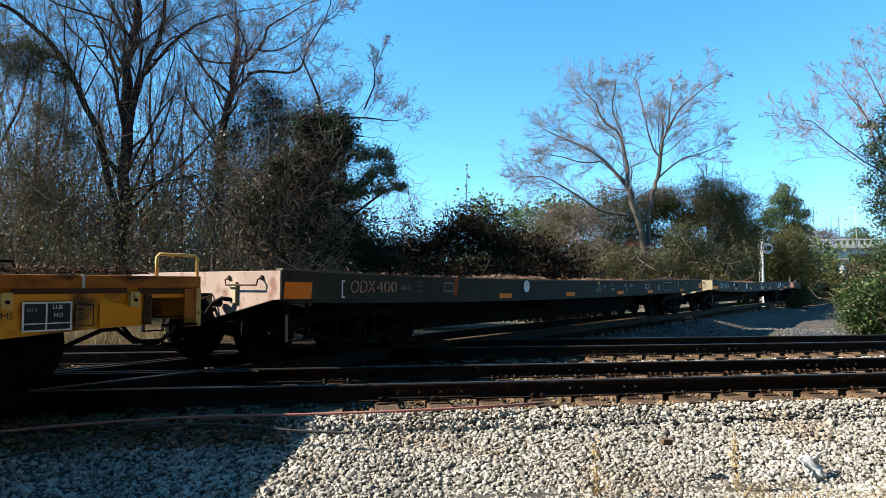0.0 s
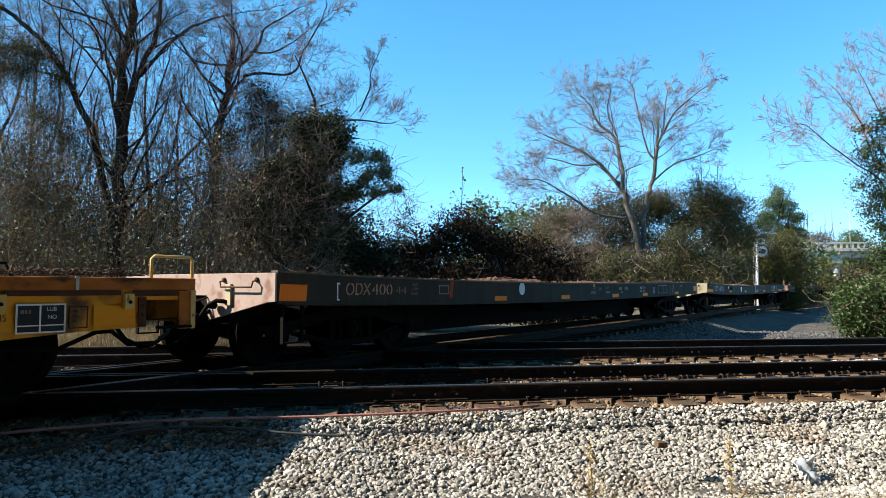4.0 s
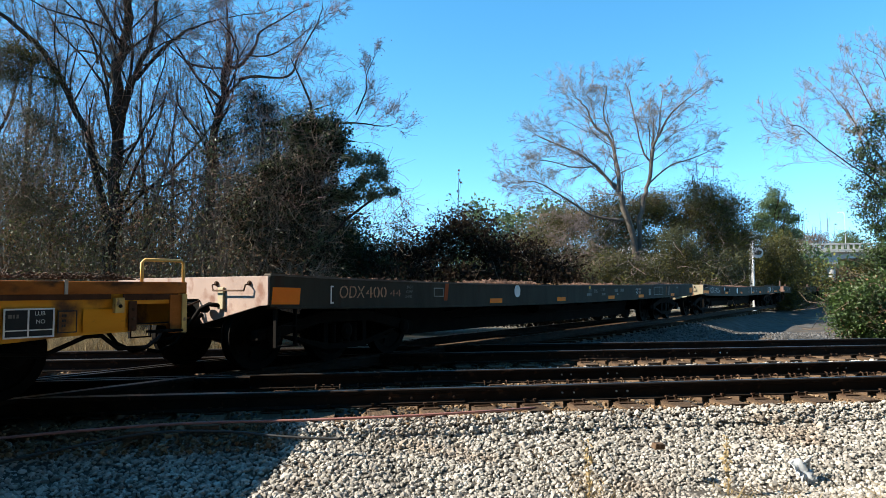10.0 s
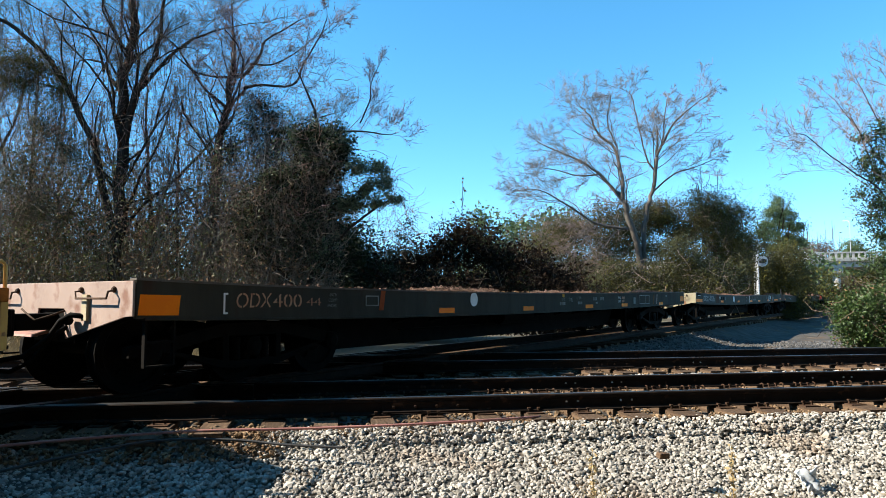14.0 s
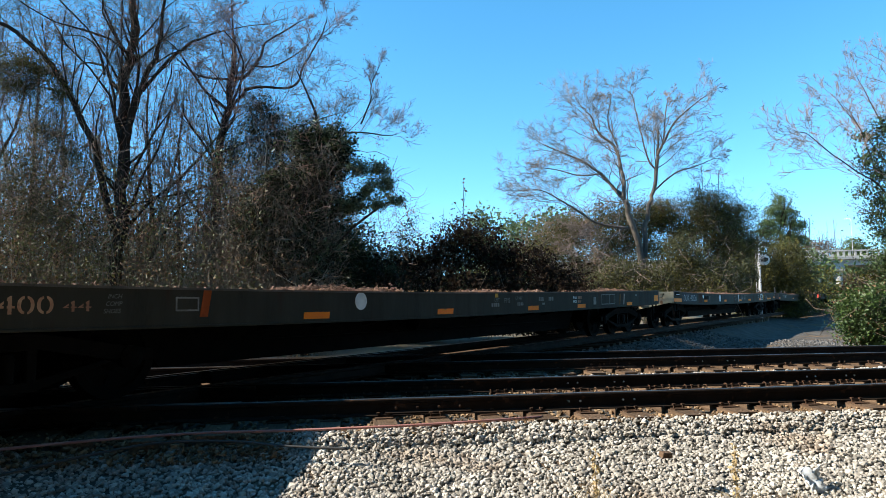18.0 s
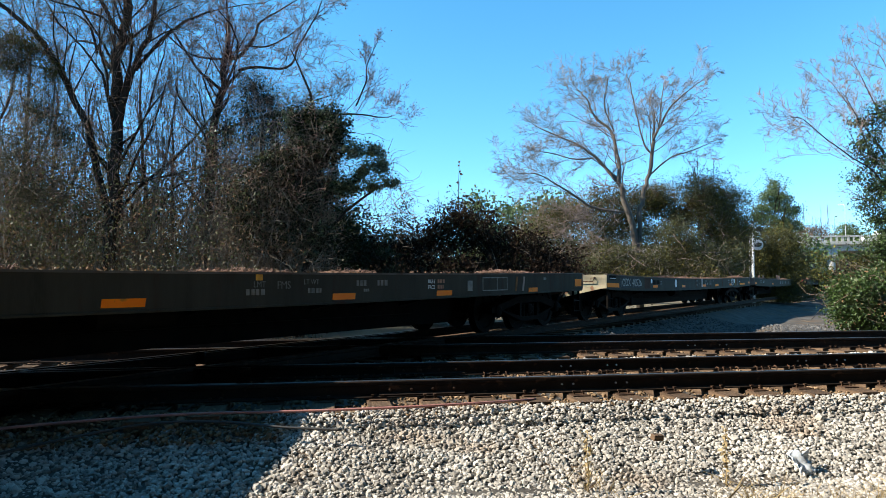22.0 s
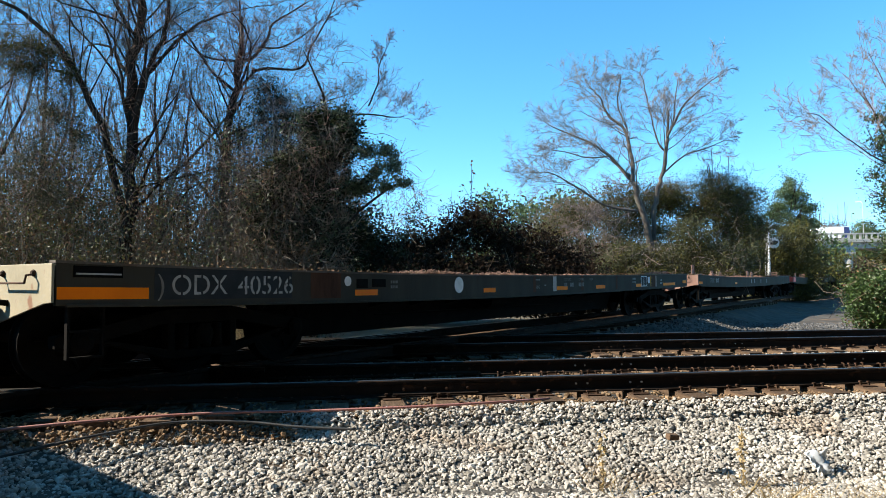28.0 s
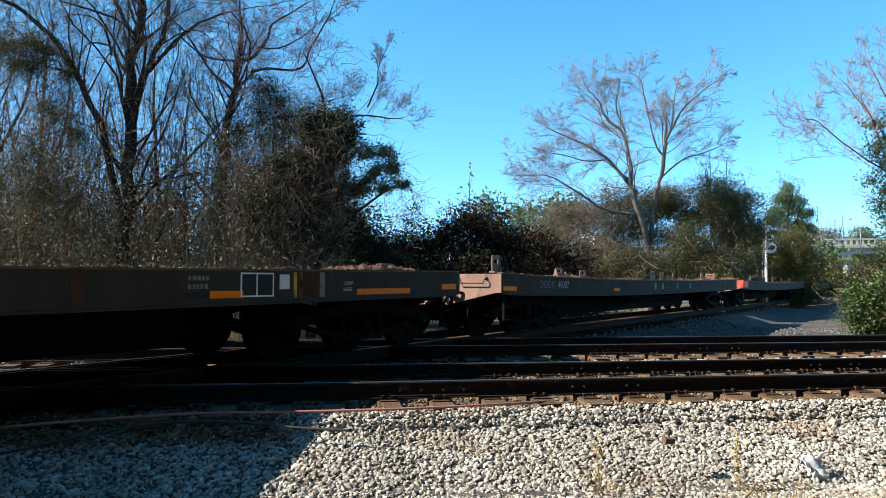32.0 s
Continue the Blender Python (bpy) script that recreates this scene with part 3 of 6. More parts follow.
def lettering(name, text, size, x, z, material, parent, label="", squeeze=1.0, slant=0.0):
    """Stencilled characters on the side that faces the camera."""
    cu = bpy.data.curves.new(name, "FONT")
    cu.body, cu.size, cu.extrude, cu.shear = text, size, 0.0, slant
    tmp = bpy.data.objects.new(name, cu)
    scene.collection.objects.link(tmp)
    me = bpy.data.meshes.new_from_object(tmp.evaluated_get(bpy.context.evaluated_depsgraph_get()))
    bpy.data.objects.remove(tmp)
    if size > 0.12:
        stencil_gaps(me, size * 0.075)
    me.materials.clear()
    me.materials.append(material)
    ob = new(name, me)
    ob.parent = parent
    ob.matrix_local = pose(x, -HALF - 0.006, z - dip(parent, x), 90) @ Matrix.Diagonal((squeeze, 1, 1, 1))
    return tagged(ob, label)


def plate(name, x0, x1, z0, z1, material, parent, label="", proud=0.004, skew=0.0):
    a, b = dip(parent, x0), dip(parent, x1)
    o = [(x0, z0 - a), (x1, z0 - b), (x1 + skew, z1 - b), (x0 + skew, z1 - a)]
    return part(name, Geo().prism(o, "y", -HALF - proud, -HALF + 0.002), material, parent, label)


def bars(parent, x0, x1, z, height, material, n, seed, name="stencil"):
    """Writing too worn to read: a row of plain bars."""
    rng = random.Random(seed)
    x, k = x0, 0
    while x < x1 and k < n:
        w = height * rng.uniform(0.5, 0.95)
        plate(name, x, min(x + w, x1), z, z + height, material, parent, "", 0.006)
        x += w + height * rng.uniform(0.25, 0.45)
        k += 1


def wheelset(parent, x):
    prof = [(0.09, -0.055), (0.13, -0.05), (0.16, -0.02), (0.34, -0.035), (0.36, -0.06), (WHEEL_R, -0.065), (WHEEL_R - 0.006, 0.0), (WHEEL_R + 0.002, 0.035),
            (WHEEL_R + 0.027, 0.045), (WHEEL_R + 0.027, 0.062), (0.36, 0.072), (0.33, 0.03), (0.14, 0.045), (0.09, 0.06)]
    g = Geo().rod([(0, -1.02, 0), (0, 1.02, 0)], 0.075, 12)
    g.lathe(prof, "y", 28, (0, -GAUGE / 2, 0))
    g.lathe([(r, -w) for r, w in prof], "y", 28, (0, GAUGE / 2, 0))
    for a in range(3):  # casting marks by which the turning can be seen
        c, s = math.cos(a * 2.1), math.sin(a * 2.1)
        for y in (-GAUGE / 2 - 0.045, GAUGE / 2 + 0.045):
            g.rod([(0.22 * c, y, 0.22 * s), (0.30 * c, y, 0.30 * s)], 0.018, 6)
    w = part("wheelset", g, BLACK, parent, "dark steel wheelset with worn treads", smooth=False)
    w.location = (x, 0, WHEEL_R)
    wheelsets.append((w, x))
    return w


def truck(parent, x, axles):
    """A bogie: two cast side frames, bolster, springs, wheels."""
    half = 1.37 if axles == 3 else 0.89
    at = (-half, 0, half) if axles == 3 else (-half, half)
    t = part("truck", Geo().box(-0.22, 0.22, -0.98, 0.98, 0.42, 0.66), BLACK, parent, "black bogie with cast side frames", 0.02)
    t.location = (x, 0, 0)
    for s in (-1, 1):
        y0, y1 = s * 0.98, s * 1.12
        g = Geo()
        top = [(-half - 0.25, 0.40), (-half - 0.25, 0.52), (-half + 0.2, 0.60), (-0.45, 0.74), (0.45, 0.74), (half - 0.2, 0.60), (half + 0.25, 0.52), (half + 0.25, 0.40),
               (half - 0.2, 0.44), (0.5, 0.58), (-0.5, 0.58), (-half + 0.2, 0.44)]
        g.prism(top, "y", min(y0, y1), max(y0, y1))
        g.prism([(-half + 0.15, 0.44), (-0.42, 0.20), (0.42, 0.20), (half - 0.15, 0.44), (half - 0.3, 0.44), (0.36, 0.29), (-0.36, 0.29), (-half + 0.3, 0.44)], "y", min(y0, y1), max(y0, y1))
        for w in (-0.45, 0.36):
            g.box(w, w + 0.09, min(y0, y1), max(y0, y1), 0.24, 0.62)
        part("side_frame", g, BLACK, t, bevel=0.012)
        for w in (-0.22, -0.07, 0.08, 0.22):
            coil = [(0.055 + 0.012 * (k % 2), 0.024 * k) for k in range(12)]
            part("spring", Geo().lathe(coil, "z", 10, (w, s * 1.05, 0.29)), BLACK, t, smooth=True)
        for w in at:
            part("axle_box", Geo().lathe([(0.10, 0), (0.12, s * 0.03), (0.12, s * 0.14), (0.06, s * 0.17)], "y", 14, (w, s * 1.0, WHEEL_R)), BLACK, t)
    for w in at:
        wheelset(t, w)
    return t


def coupler(parent, x, way, height=0.78):
    """Knuckle coupler, its shank pointing out of the end along way."""
    g = Geo().box(min(x - way * 0.2, x + way * 0.42), max(x - way * 0.2, x + way * 0.42), -0.08, 0.08, height - 0.09, height + 0.09)
    head = [(0.40, -0.17), (0.62, -0.20), (0.70, -0.10), (0.66, -0.04), (0.56, -0.02), (0.56, 0.06), (0.70, 0.10), (0.68, 0.19), (0.46, 0.17)]
    g.prism([(x + way * a, way * b) for a, b in head], "z", height - 0.14, height + 0.14)
    # black here carries the shadow that the next car throws
    part("coupler", g, BLACK, parent, "knuckle coupler, coloured black for the shade between cars", 0.015)
    hose = [(x + way * 0.02, way * 0.35, height - 0.05), (x + way * 0.18, way * 0.34, height - 0.16), (x + way * 0.34, way * 0.28, height - 0.40), (x + way * 0.50, way * 0.18, height - 0.50), (x + way * 0.62, way * 0.10, height - 0.47)]
    part("air_hose", Geo().rod(hose, 0.026, 8), BLACK, parent, "black rubber brake hose", smooth=True)


def end_sill(parent, x, way, material, label, flip=1):
    """Painted end of a car: a plate deeper in the middle, coupler pocket, grab irons, cut lever."""
    o = [(-HALF, DECK_Z - 0.012), (HALF, DECK_Z - 0.012), (HALF, SILL_Z + 0.025), (HALF - 0.14, SILL_Z + 0.015), (0.32, 0.60), (0.28, 0.92), (-0.28, 0.92), (-0.32, 0.60), (-HALF + 0.14, SILL_Z + 0.015), (-HALF, SILL_Z + 0.025)]
    e = part("end_sill", Geo().prism(o, "x", min(x, x + way * 0.025), max(x, x + way * 0.025)), material, parent, label, 0.006)
    # solid black block stands for the shaded opening
    part("coupler_pocket", Geo().box(min(x - way * 0.3, x - way * 0.02), max(x - way * 0.3, x - way * 0.02), -0.45, 0.45, 0.56, 0.95), BLACK, parent, "black block for the shade in the coupler pocket")
    xo = x + way * 0.025
    for y, s in ((-0.95, 0.31), (1.05, 0.28)):
        pts = [(xo, y - s, 1.11), (xo + way * 0.07, y - s, 1.10), (xo + way * 0.075, y - s + 0.02, 1.03), (xo + way * 0.075, y + s - 0.02, 1.03), (xo + way * 0.07, y + s, 1.10), (xo, y + s, 1.11)]
        grab = part("grab_iron", Geo().rod(pts, 0.011, 6), IRON, e, "bent rusty grab iron", smooth=True)
        for q in (-s, s):
            part("bolt", Geo().lathe([(0.03, 0), (0.034, way * 0.012), (0.02, way * 0.03)], "x", 8, (xo, y + q, 1.12)), IRON, e)
    part("cut_lever", Geo().rod([(xo, -0.30, 0.90), (xo + way * 0.10, -0.28, 0.86), (xo + way * 0.25, -0.18, 0.80), (xo + way * 0.30, 0, 0.92)], 0.012, 6), IRON, e, "thin cut lever rod", smooth=True)
    if material is CREAM:
        p = part("plate", Geo().box(min(xo, xo + way * 0.012), max(xo, xo + way * 0.012), -0.26, 0.48, 0.95, 1.12), PALE_TEAL, e, "pale green end placard board")
        part("rim", Geo().box(min(xo, xo + way * 0.03), max(xo, xo + way * 0.03), -0.28, 0.50, 1.045, 1.125), PALE_TEAL, p)
        part("bracket", Geo().box(min(xo, xo + way * 0.035), max(xo, xo + way * 0.035), 0.43, 0.46, 0.90, 1.05), BLACK, p)
    if way < 0:
        if material is PINK:
            part("tag", Geo().box(xo - 0.035, xo, -0.80, -0.70, 0.80, 1.07), TAG, e, "small yellow metal tag", 0.004)
        part("footboard", Geo().prism([(xo - 0.20, 0.62), (xo - 0.18, 0.645), (xo + 0.06, 0.70), (xo + 0.06, 0.675)], "y", -0.05, 0.62), FOOT_RED, e, "faded red footboard sloping below the end")
        part("angle_cock", Geo().lathe([(0.03, -0.06), (0.05, -0.03), (0.05, 0.05), (0.03, 0.08)], "y", 10, (xo - 0.08, -0.52, 0.80)), BLACK, e)
        part("brake_pipe", Geo().rod([(xo, -0.75, 0.84), (xo - 0.10, -0.62, 0.86), (xo - 0.14, -0.50, 0.80), (xo - 0.22, -0.42, 0.62), (xo - 0.42, -0.34, 0.44), (xo - 0.62, -0.20, 0.40)], 0.028, 8), BLACK, e, "black brake hose", smooth=True)
    coupler(parent, x, way)
    return e


def flat_car(x, length, name, label, body, end_mat, end_label):
    """Long heavy flat car on two three-axle trucks. Its origin is on the rail below its near end."""
    car = thing("flat_car", label, "railway flat car", None, "flat cars of the train")
    cars.append((car, x))
    L = length
    for s in (-1, 1):
        y0, y1 = s * HALF, s * (HALF - 0.05)
        g = bowed(Geo(), 0.012, L - 0.012, y0, y1, SILL_Z, DECK_Z)
        bowed(g, 0.10, L - 0.10, s * (HALF + 0.022), s * (HALF - 0.16), SILL_Z - 0.012, SILL_Z + 0.016)
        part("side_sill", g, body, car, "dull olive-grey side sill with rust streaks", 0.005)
        g = bowed(Geo(), 0.0, L, s * (HALF + 0.012), s * (HALF - 0.10), DECK_Z - 0.006, DECK_Z + 0.016)
        part("deck_edge", g, DECK_EDGE, car, "edge of the deck, coloured paler for the sun it catches")
    n = 40
    for k in range(n):
        w = (L - 0.16) / n
        part("deck_plank", Geo().box(0.08 + k * w, 0.08 + (k + 1) * w - 0.012, -HALF + 0.11, HALF - 0.11, DECK_Z - 0.07 - sag((k + 0.5) * w), DECK_Z - 0.004 - sag((k + 0.5) * w)), DECK, car)
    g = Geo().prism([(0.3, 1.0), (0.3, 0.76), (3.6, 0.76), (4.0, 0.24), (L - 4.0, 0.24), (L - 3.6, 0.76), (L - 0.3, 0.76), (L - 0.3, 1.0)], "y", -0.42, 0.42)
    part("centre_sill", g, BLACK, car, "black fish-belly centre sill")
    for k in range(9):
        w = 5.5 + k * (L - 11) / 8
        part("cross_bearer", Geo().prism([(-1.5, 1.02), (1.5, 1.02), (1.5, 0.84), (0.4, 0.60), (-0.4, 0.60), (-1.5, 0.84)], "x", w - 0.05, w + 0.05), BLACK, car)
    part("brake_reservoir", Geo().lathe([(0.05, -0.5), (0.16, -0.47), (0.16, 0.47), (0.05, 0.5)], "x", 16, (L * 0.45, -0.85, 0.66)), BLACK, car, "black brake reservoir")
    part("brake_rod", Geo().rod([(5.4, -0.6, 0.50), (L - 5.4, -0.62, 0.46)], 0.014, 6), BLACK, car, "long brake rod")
    truck(car, 1.85, 3)
    truck(car, L - 1.85, 3)
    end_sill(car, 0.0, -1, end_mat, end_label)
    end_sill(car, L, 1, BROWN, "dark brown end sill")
    for w in (0.30, L - 0.30):
        for s in (-1, 1):
            g = Geo()
            for dx in (-0.16, 0.16):
                g.box(w + dx - 0.012, w + dx + 0.012, s * (HALF - 0.05) - 0.025, s * (HALF - 0.05) + 0.025, 0.34, SILL_Z)
            for z in (0.34, 0.58):
                g.box(w - 0.16, w + 0.16, s * (HALF - 0.05) - 0.03, s * (HALF - 0.05) + 0.03, z, z + 0.02)
            part("step", g, BLACK, car, "sill step below the corner")
    return car


def rubble(x, y, length, width, seed, n, parent_name="chain_heap", label="small heap of rusty tie-down chain on the deck", high=0.05):
    """A heap of rusty chain lying on a deck. Rides with the train."""
    rng = random.Random(seed)
    g = Geo()
    for k in range(int(n * 2.2)):
        a, b = rng.uniform(0, length), rng.uniform(-width, width)
        z = abs(rng.gauss(0, high * 0.7)) * (1 - abs(2 * a / length - 1) ** 2)
        r, t, e = rng.uniform(0.014, 0.026), rng.uniform(0, 6.28), rng.uniform(-1.2, 1.2)
        pts = []
        for q in range(7):
            w = q * 2 * math.pi / 6
            p = Vector((1.5 * r * math.cos(w), r * math.sin(w), 0))
            p.rotate(Euler((e, rng.uniform(-0.05, 0.05), t)))
            pts.append(p + Vector((a, b, z + 0.02 + r * abs(math.sin(e)))))
        g.rod(pts, 0.0055, 4)
    ob = solid(parent_name, g, CHAIN, label, "chain", None, "chains on the deck", "stuff", clean=False)
    cars.append((ob, x))
    ob["side"] = y
    ob["lift"] = DECK_Z - 0.004 - (sag((x + length / 2) % 21.2) if x > 0 else 0.0)
    return ob


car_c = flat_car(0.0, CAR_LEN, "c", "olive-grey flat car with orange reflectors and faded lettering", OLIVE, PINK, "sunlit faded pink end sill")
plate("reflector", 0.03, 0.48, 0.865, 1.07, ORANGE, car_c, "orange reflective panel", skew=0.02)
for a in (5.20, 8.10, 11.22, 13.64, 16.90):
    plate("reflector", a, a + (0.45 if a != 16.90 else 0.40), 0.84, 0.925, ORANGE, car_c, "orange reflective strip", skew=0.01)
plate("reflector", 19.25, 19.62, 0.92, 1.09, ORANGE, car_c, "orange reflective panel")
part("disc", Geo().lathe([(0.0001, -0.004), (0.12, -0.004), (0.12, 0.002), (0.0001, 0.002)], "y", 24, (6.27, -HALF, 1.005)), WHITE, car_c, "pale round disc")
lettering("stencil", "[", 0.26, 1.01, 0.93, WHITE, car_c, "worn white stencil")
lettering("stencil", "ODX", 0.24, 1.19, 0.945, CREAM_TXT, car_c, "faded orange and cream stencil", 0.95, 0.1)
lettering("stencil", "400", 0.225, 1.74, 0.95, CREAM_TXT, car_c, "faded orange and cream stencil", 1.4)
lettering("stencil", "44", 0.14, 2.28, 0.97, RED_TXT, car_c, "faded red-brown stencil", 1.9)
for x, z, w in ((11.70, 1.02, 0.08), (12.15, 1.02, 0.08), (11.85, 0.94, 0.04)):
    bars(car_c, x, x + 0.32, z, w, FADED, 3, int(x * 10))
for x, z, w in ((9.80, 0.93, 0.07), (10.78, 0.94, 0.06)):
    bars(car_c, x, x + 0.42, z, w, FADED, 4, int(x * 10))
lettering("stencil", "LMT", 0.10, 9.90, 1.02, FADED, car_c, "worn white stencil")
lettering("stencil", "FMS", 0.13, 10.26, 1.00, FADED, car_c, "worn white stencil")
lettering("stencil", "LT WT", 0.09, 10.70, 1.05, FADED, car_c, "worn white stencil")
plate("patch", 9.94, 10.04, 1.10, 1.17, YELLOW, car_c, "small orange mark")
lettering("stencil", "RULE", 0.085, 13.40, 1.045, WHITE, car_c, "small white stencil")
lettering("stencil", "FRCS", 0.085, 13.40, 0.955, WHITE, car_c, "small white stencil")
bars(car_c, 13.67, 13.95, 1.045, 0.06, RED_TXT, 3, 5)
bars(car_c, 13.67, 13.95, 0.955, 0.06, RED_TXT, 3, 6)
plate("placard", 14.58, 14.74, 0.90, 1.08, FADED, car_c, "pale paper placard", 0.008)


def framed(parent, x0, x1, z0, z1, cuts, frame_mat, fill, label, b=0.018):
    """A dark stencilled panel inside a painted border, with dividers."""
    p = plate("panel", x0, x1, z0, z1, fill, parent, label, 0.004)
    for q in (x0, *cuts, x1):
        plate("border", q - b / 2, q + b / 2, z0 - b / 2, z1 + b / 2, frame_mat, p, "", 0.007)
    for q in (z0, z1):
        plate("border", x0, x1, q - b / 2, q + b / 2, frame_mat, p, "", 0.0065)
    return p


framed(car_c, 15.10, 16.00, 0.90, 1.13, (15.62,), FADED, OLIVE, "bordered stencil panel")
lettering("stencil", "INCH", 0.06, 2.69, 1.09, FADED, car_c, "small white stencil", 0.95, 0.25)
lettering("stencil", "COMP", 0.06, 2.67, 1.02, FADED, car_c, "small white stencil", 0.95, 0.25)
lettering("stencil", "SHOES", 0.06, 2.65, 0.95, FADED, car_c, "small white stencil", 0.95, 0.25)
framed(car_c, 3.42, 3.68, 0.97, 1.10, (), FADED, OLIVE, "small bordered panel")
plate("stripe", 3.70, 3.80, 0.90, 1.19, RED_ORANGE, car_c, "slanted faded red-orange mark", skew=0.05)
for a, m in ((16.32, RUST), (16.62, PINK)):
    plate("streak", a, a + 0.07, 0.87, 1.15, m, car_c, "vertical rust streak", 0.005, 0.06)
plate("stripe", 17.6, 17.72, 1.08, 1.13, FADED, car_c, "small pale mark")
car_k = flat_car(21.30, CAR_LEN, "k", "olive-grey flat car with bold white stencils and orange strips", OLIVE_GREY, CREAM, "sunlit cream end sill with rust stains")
plate("reflector", 0.02, 0.89, 0.885, 0.995, ORANGE, car_k, "long orange reflective strip")
# black plates paint the shaded slots; the first one's steel bar is its highlight
for x0, x1, z0, z1 in ((0.16, 0.62, 1.085, 1.19), (3.90, 4.12, 0.985, 1.11), (4.22, 4.50, 1.0, 1.11)):
    p = plate("pocket", x0, x1, z0, z1, BLACK, car_k, "flat black plate standing for a shaded slot", 0.008)
    plate("rib", x0 + 0.02, x1 - 0.02, z0 + 0.025, z0 + 0.04, STEEL if x0 < 1 else BLACK, p, "", 0.02)
plate("patch", 0.95, 2.75, 0.875, 1.195, PANEL, car_k, "dark repainted patch behind the stencil", 0.003)
plate("patch", 3.06, 3.60, 0.86, 1.20, DARK_RUST, car_k, "rust-brown patch", 0.003)
lettering("stencil", ")", 0.29, 0.98, 0.93, FADED, car_k, "worn white stencil", 1.0)
lettering("stencil", "ODX", 0.30, 1.13, 0.92, BOLD_TXT, car_k, "bold white stencil", 1.0)
lettering("stencil", "40526", 0.30, 1.95, 0.92, BOLD_TXT, car_k, "bold white stencil", 1.1)
for a, b in ((3.87, 0.46), (7.15, 0.40), (10.05, 0.52), (12.15, 0.55), (14.87, 0.44), (17.2, 1.17)):
    plate("reflector", a, a + b, 0.885, 0.965, ORANGE, car_k, "orange reflective strip", 0.006)
plate("stripe", 9.88, 10.03, 0.865, 1.195, PALE_PINK, car_k, "pale vertical stripe", 0.005)
part("disc", Geo().lathe([(0.0001, -0.004), (0.13, -0.004), (0.13, 0.002), (0.0001, 0.002)], "y", 24, (6.38, -HALF, 0.965)), WHITE, car_k, "pale round disc")
part("disc", Geo().lathe([(0.0001, -0.004), (0.065, -0.004), (0.065, 0.002), (0.0001, 0.002)], "y", 20, (3.73, -HALF, 1.035)), WHITE, car_k, "small pale round disc")
lettering("stencil", "FMS", 0.10, 9.10, 0.92, FADED, car_k, "worn white stencil", 1.1)
bars(car_k, 9.10, 9.55, 1.09, 0.03, FADED, 6, 41)
bars(car_k, 9.48, 9.75, 0.98, 0.025, FADED, 3, 42)
lettering("stencil", "LD LMT", 0.10, 10.42, 1.07, FADED, car_k, "worn white stencil", 1.0)
bars(car_k, 10.42, 10.62, 0.95, 0.085, FADED, 2, 43)
bars(car_k, 10.72, 10.90, 0.95, 0.085, FADED, 2, 44)
lettering("stencil", "LT WT", 0.10, 11.16, 1.07, FADED, car_k, "worn white stencil", 1.0)
bars(car_k, 11.16, 11.55, 0.95, 0.085, FADED, 4, 45)
lettering("stencil", "NEW", 0.085, 11.76, 1.08, FADED, car_k, "worn white stencil", 1.0)
bars(car_k, 4.62, 5.0, 1.05, 0.04, FADED, 4, 8)
bars(car_k, 4.62, 5.0, 0.98, 0.04, FADED, 4, 9)
framed(car_k, 15.28, 15.74, 0.90, 1.16, (15.50,), WHITE, PANEL, "black stencil panel with white border")
plate("placard", 15.84, 15.99, 0.975, 1.15, WHITE, car_k, "white paper placard", 0.008)
plate("patch", 14.55, 14.86, 0.89, 0.96, PANEL, car_k, "dark patch", 0.004)
bars(car_k, 14.6, 15.1, 1.08, 0.05, FADED, 5, 11)
bars(car_k, 14.6, 15.1, 0.99, 0.05, FADED, 5, 12)
for a, m in ((16.06, YELLOW), (16.16, RUST), (16.50, PINK)):
    plate("streak", a, a + (0.05 if m is not PINK else 0.09), 0.87, 1.18, m, car_k, "vertical painted stripe", 0.005)
plate("patch", 16.2, 16.48, 0.87, 1.19, DARK_RUST, car_k, "rust-brown patch", 0.003)
lettering("stencil", "COMP", 0.065, 16.95, 1.02, WHITE, car_k, "small white stencil", 0.9)
lettering("stencil", "SHOES", 0.065, 16.93, 0.94, WHITE, car_k, "small white stencil", 0.9)
for a in (9.0, 11.3, 13.4):
    plate("streak", a, a + 0.12, 0.86, 1.18, DARK_RUST, car_k, "rust streak", 0.003)
plate("reflector", 19.2, 19.6, 0.93, 1.02, ORANGE, car_k, "orange reflective strip")
car_m = flat_car(42.42, CAR_LEN, "m", "brown-grey flat car with upright stakes on its deck", OLIVE, BROWN, "sunlit red-brown end sill")
plate("reflector", 0.05, 0.55, 0.90, 0.98, ORANGE, car_m, "orange reflective strip")
plate("reflector", 5.6, 6.0, 0.90, 0.98, ORANGE, car_m, "orange reflective strip")
lettering("stencil", "DODX", 0.22, 1.52, 0.96, FADED, car_m, "worn white stencil", 1.0)
lettering("stencil", "40087", 0.22, 2.35, 0.96, BOLD_TXT, car_m, "worn white stencil", 1.0)
for a in (8.8, 9.5, 11, 12.5):
    plate("stripe", a, a + 0.16, 0.93, 1.10, FADED, car_m, "pale mark")
car_n = flat_car(63.6, CAR_LEN, "n", "dark flat car with a bright red corner panel", OLIVE, BROWN, "red-brown end sill")
part("corner_panel", Geo().box(-0.035, -0.024, -HALF + 0.02, -HALF + 0.52, 0.90, 1.19), RED_PANEL, car_n, "bright red corner panel")
plate("panel", 0.05, 0.9, 0.90, 1.17, RED_PANEL, car_n, "bright red corner panel", 0.008)
car_o = flat_car(84.8, CAR_LEN, "o", "olive-grey flat car far down the track", OLIVE, BROWN, "red-brown end sill")


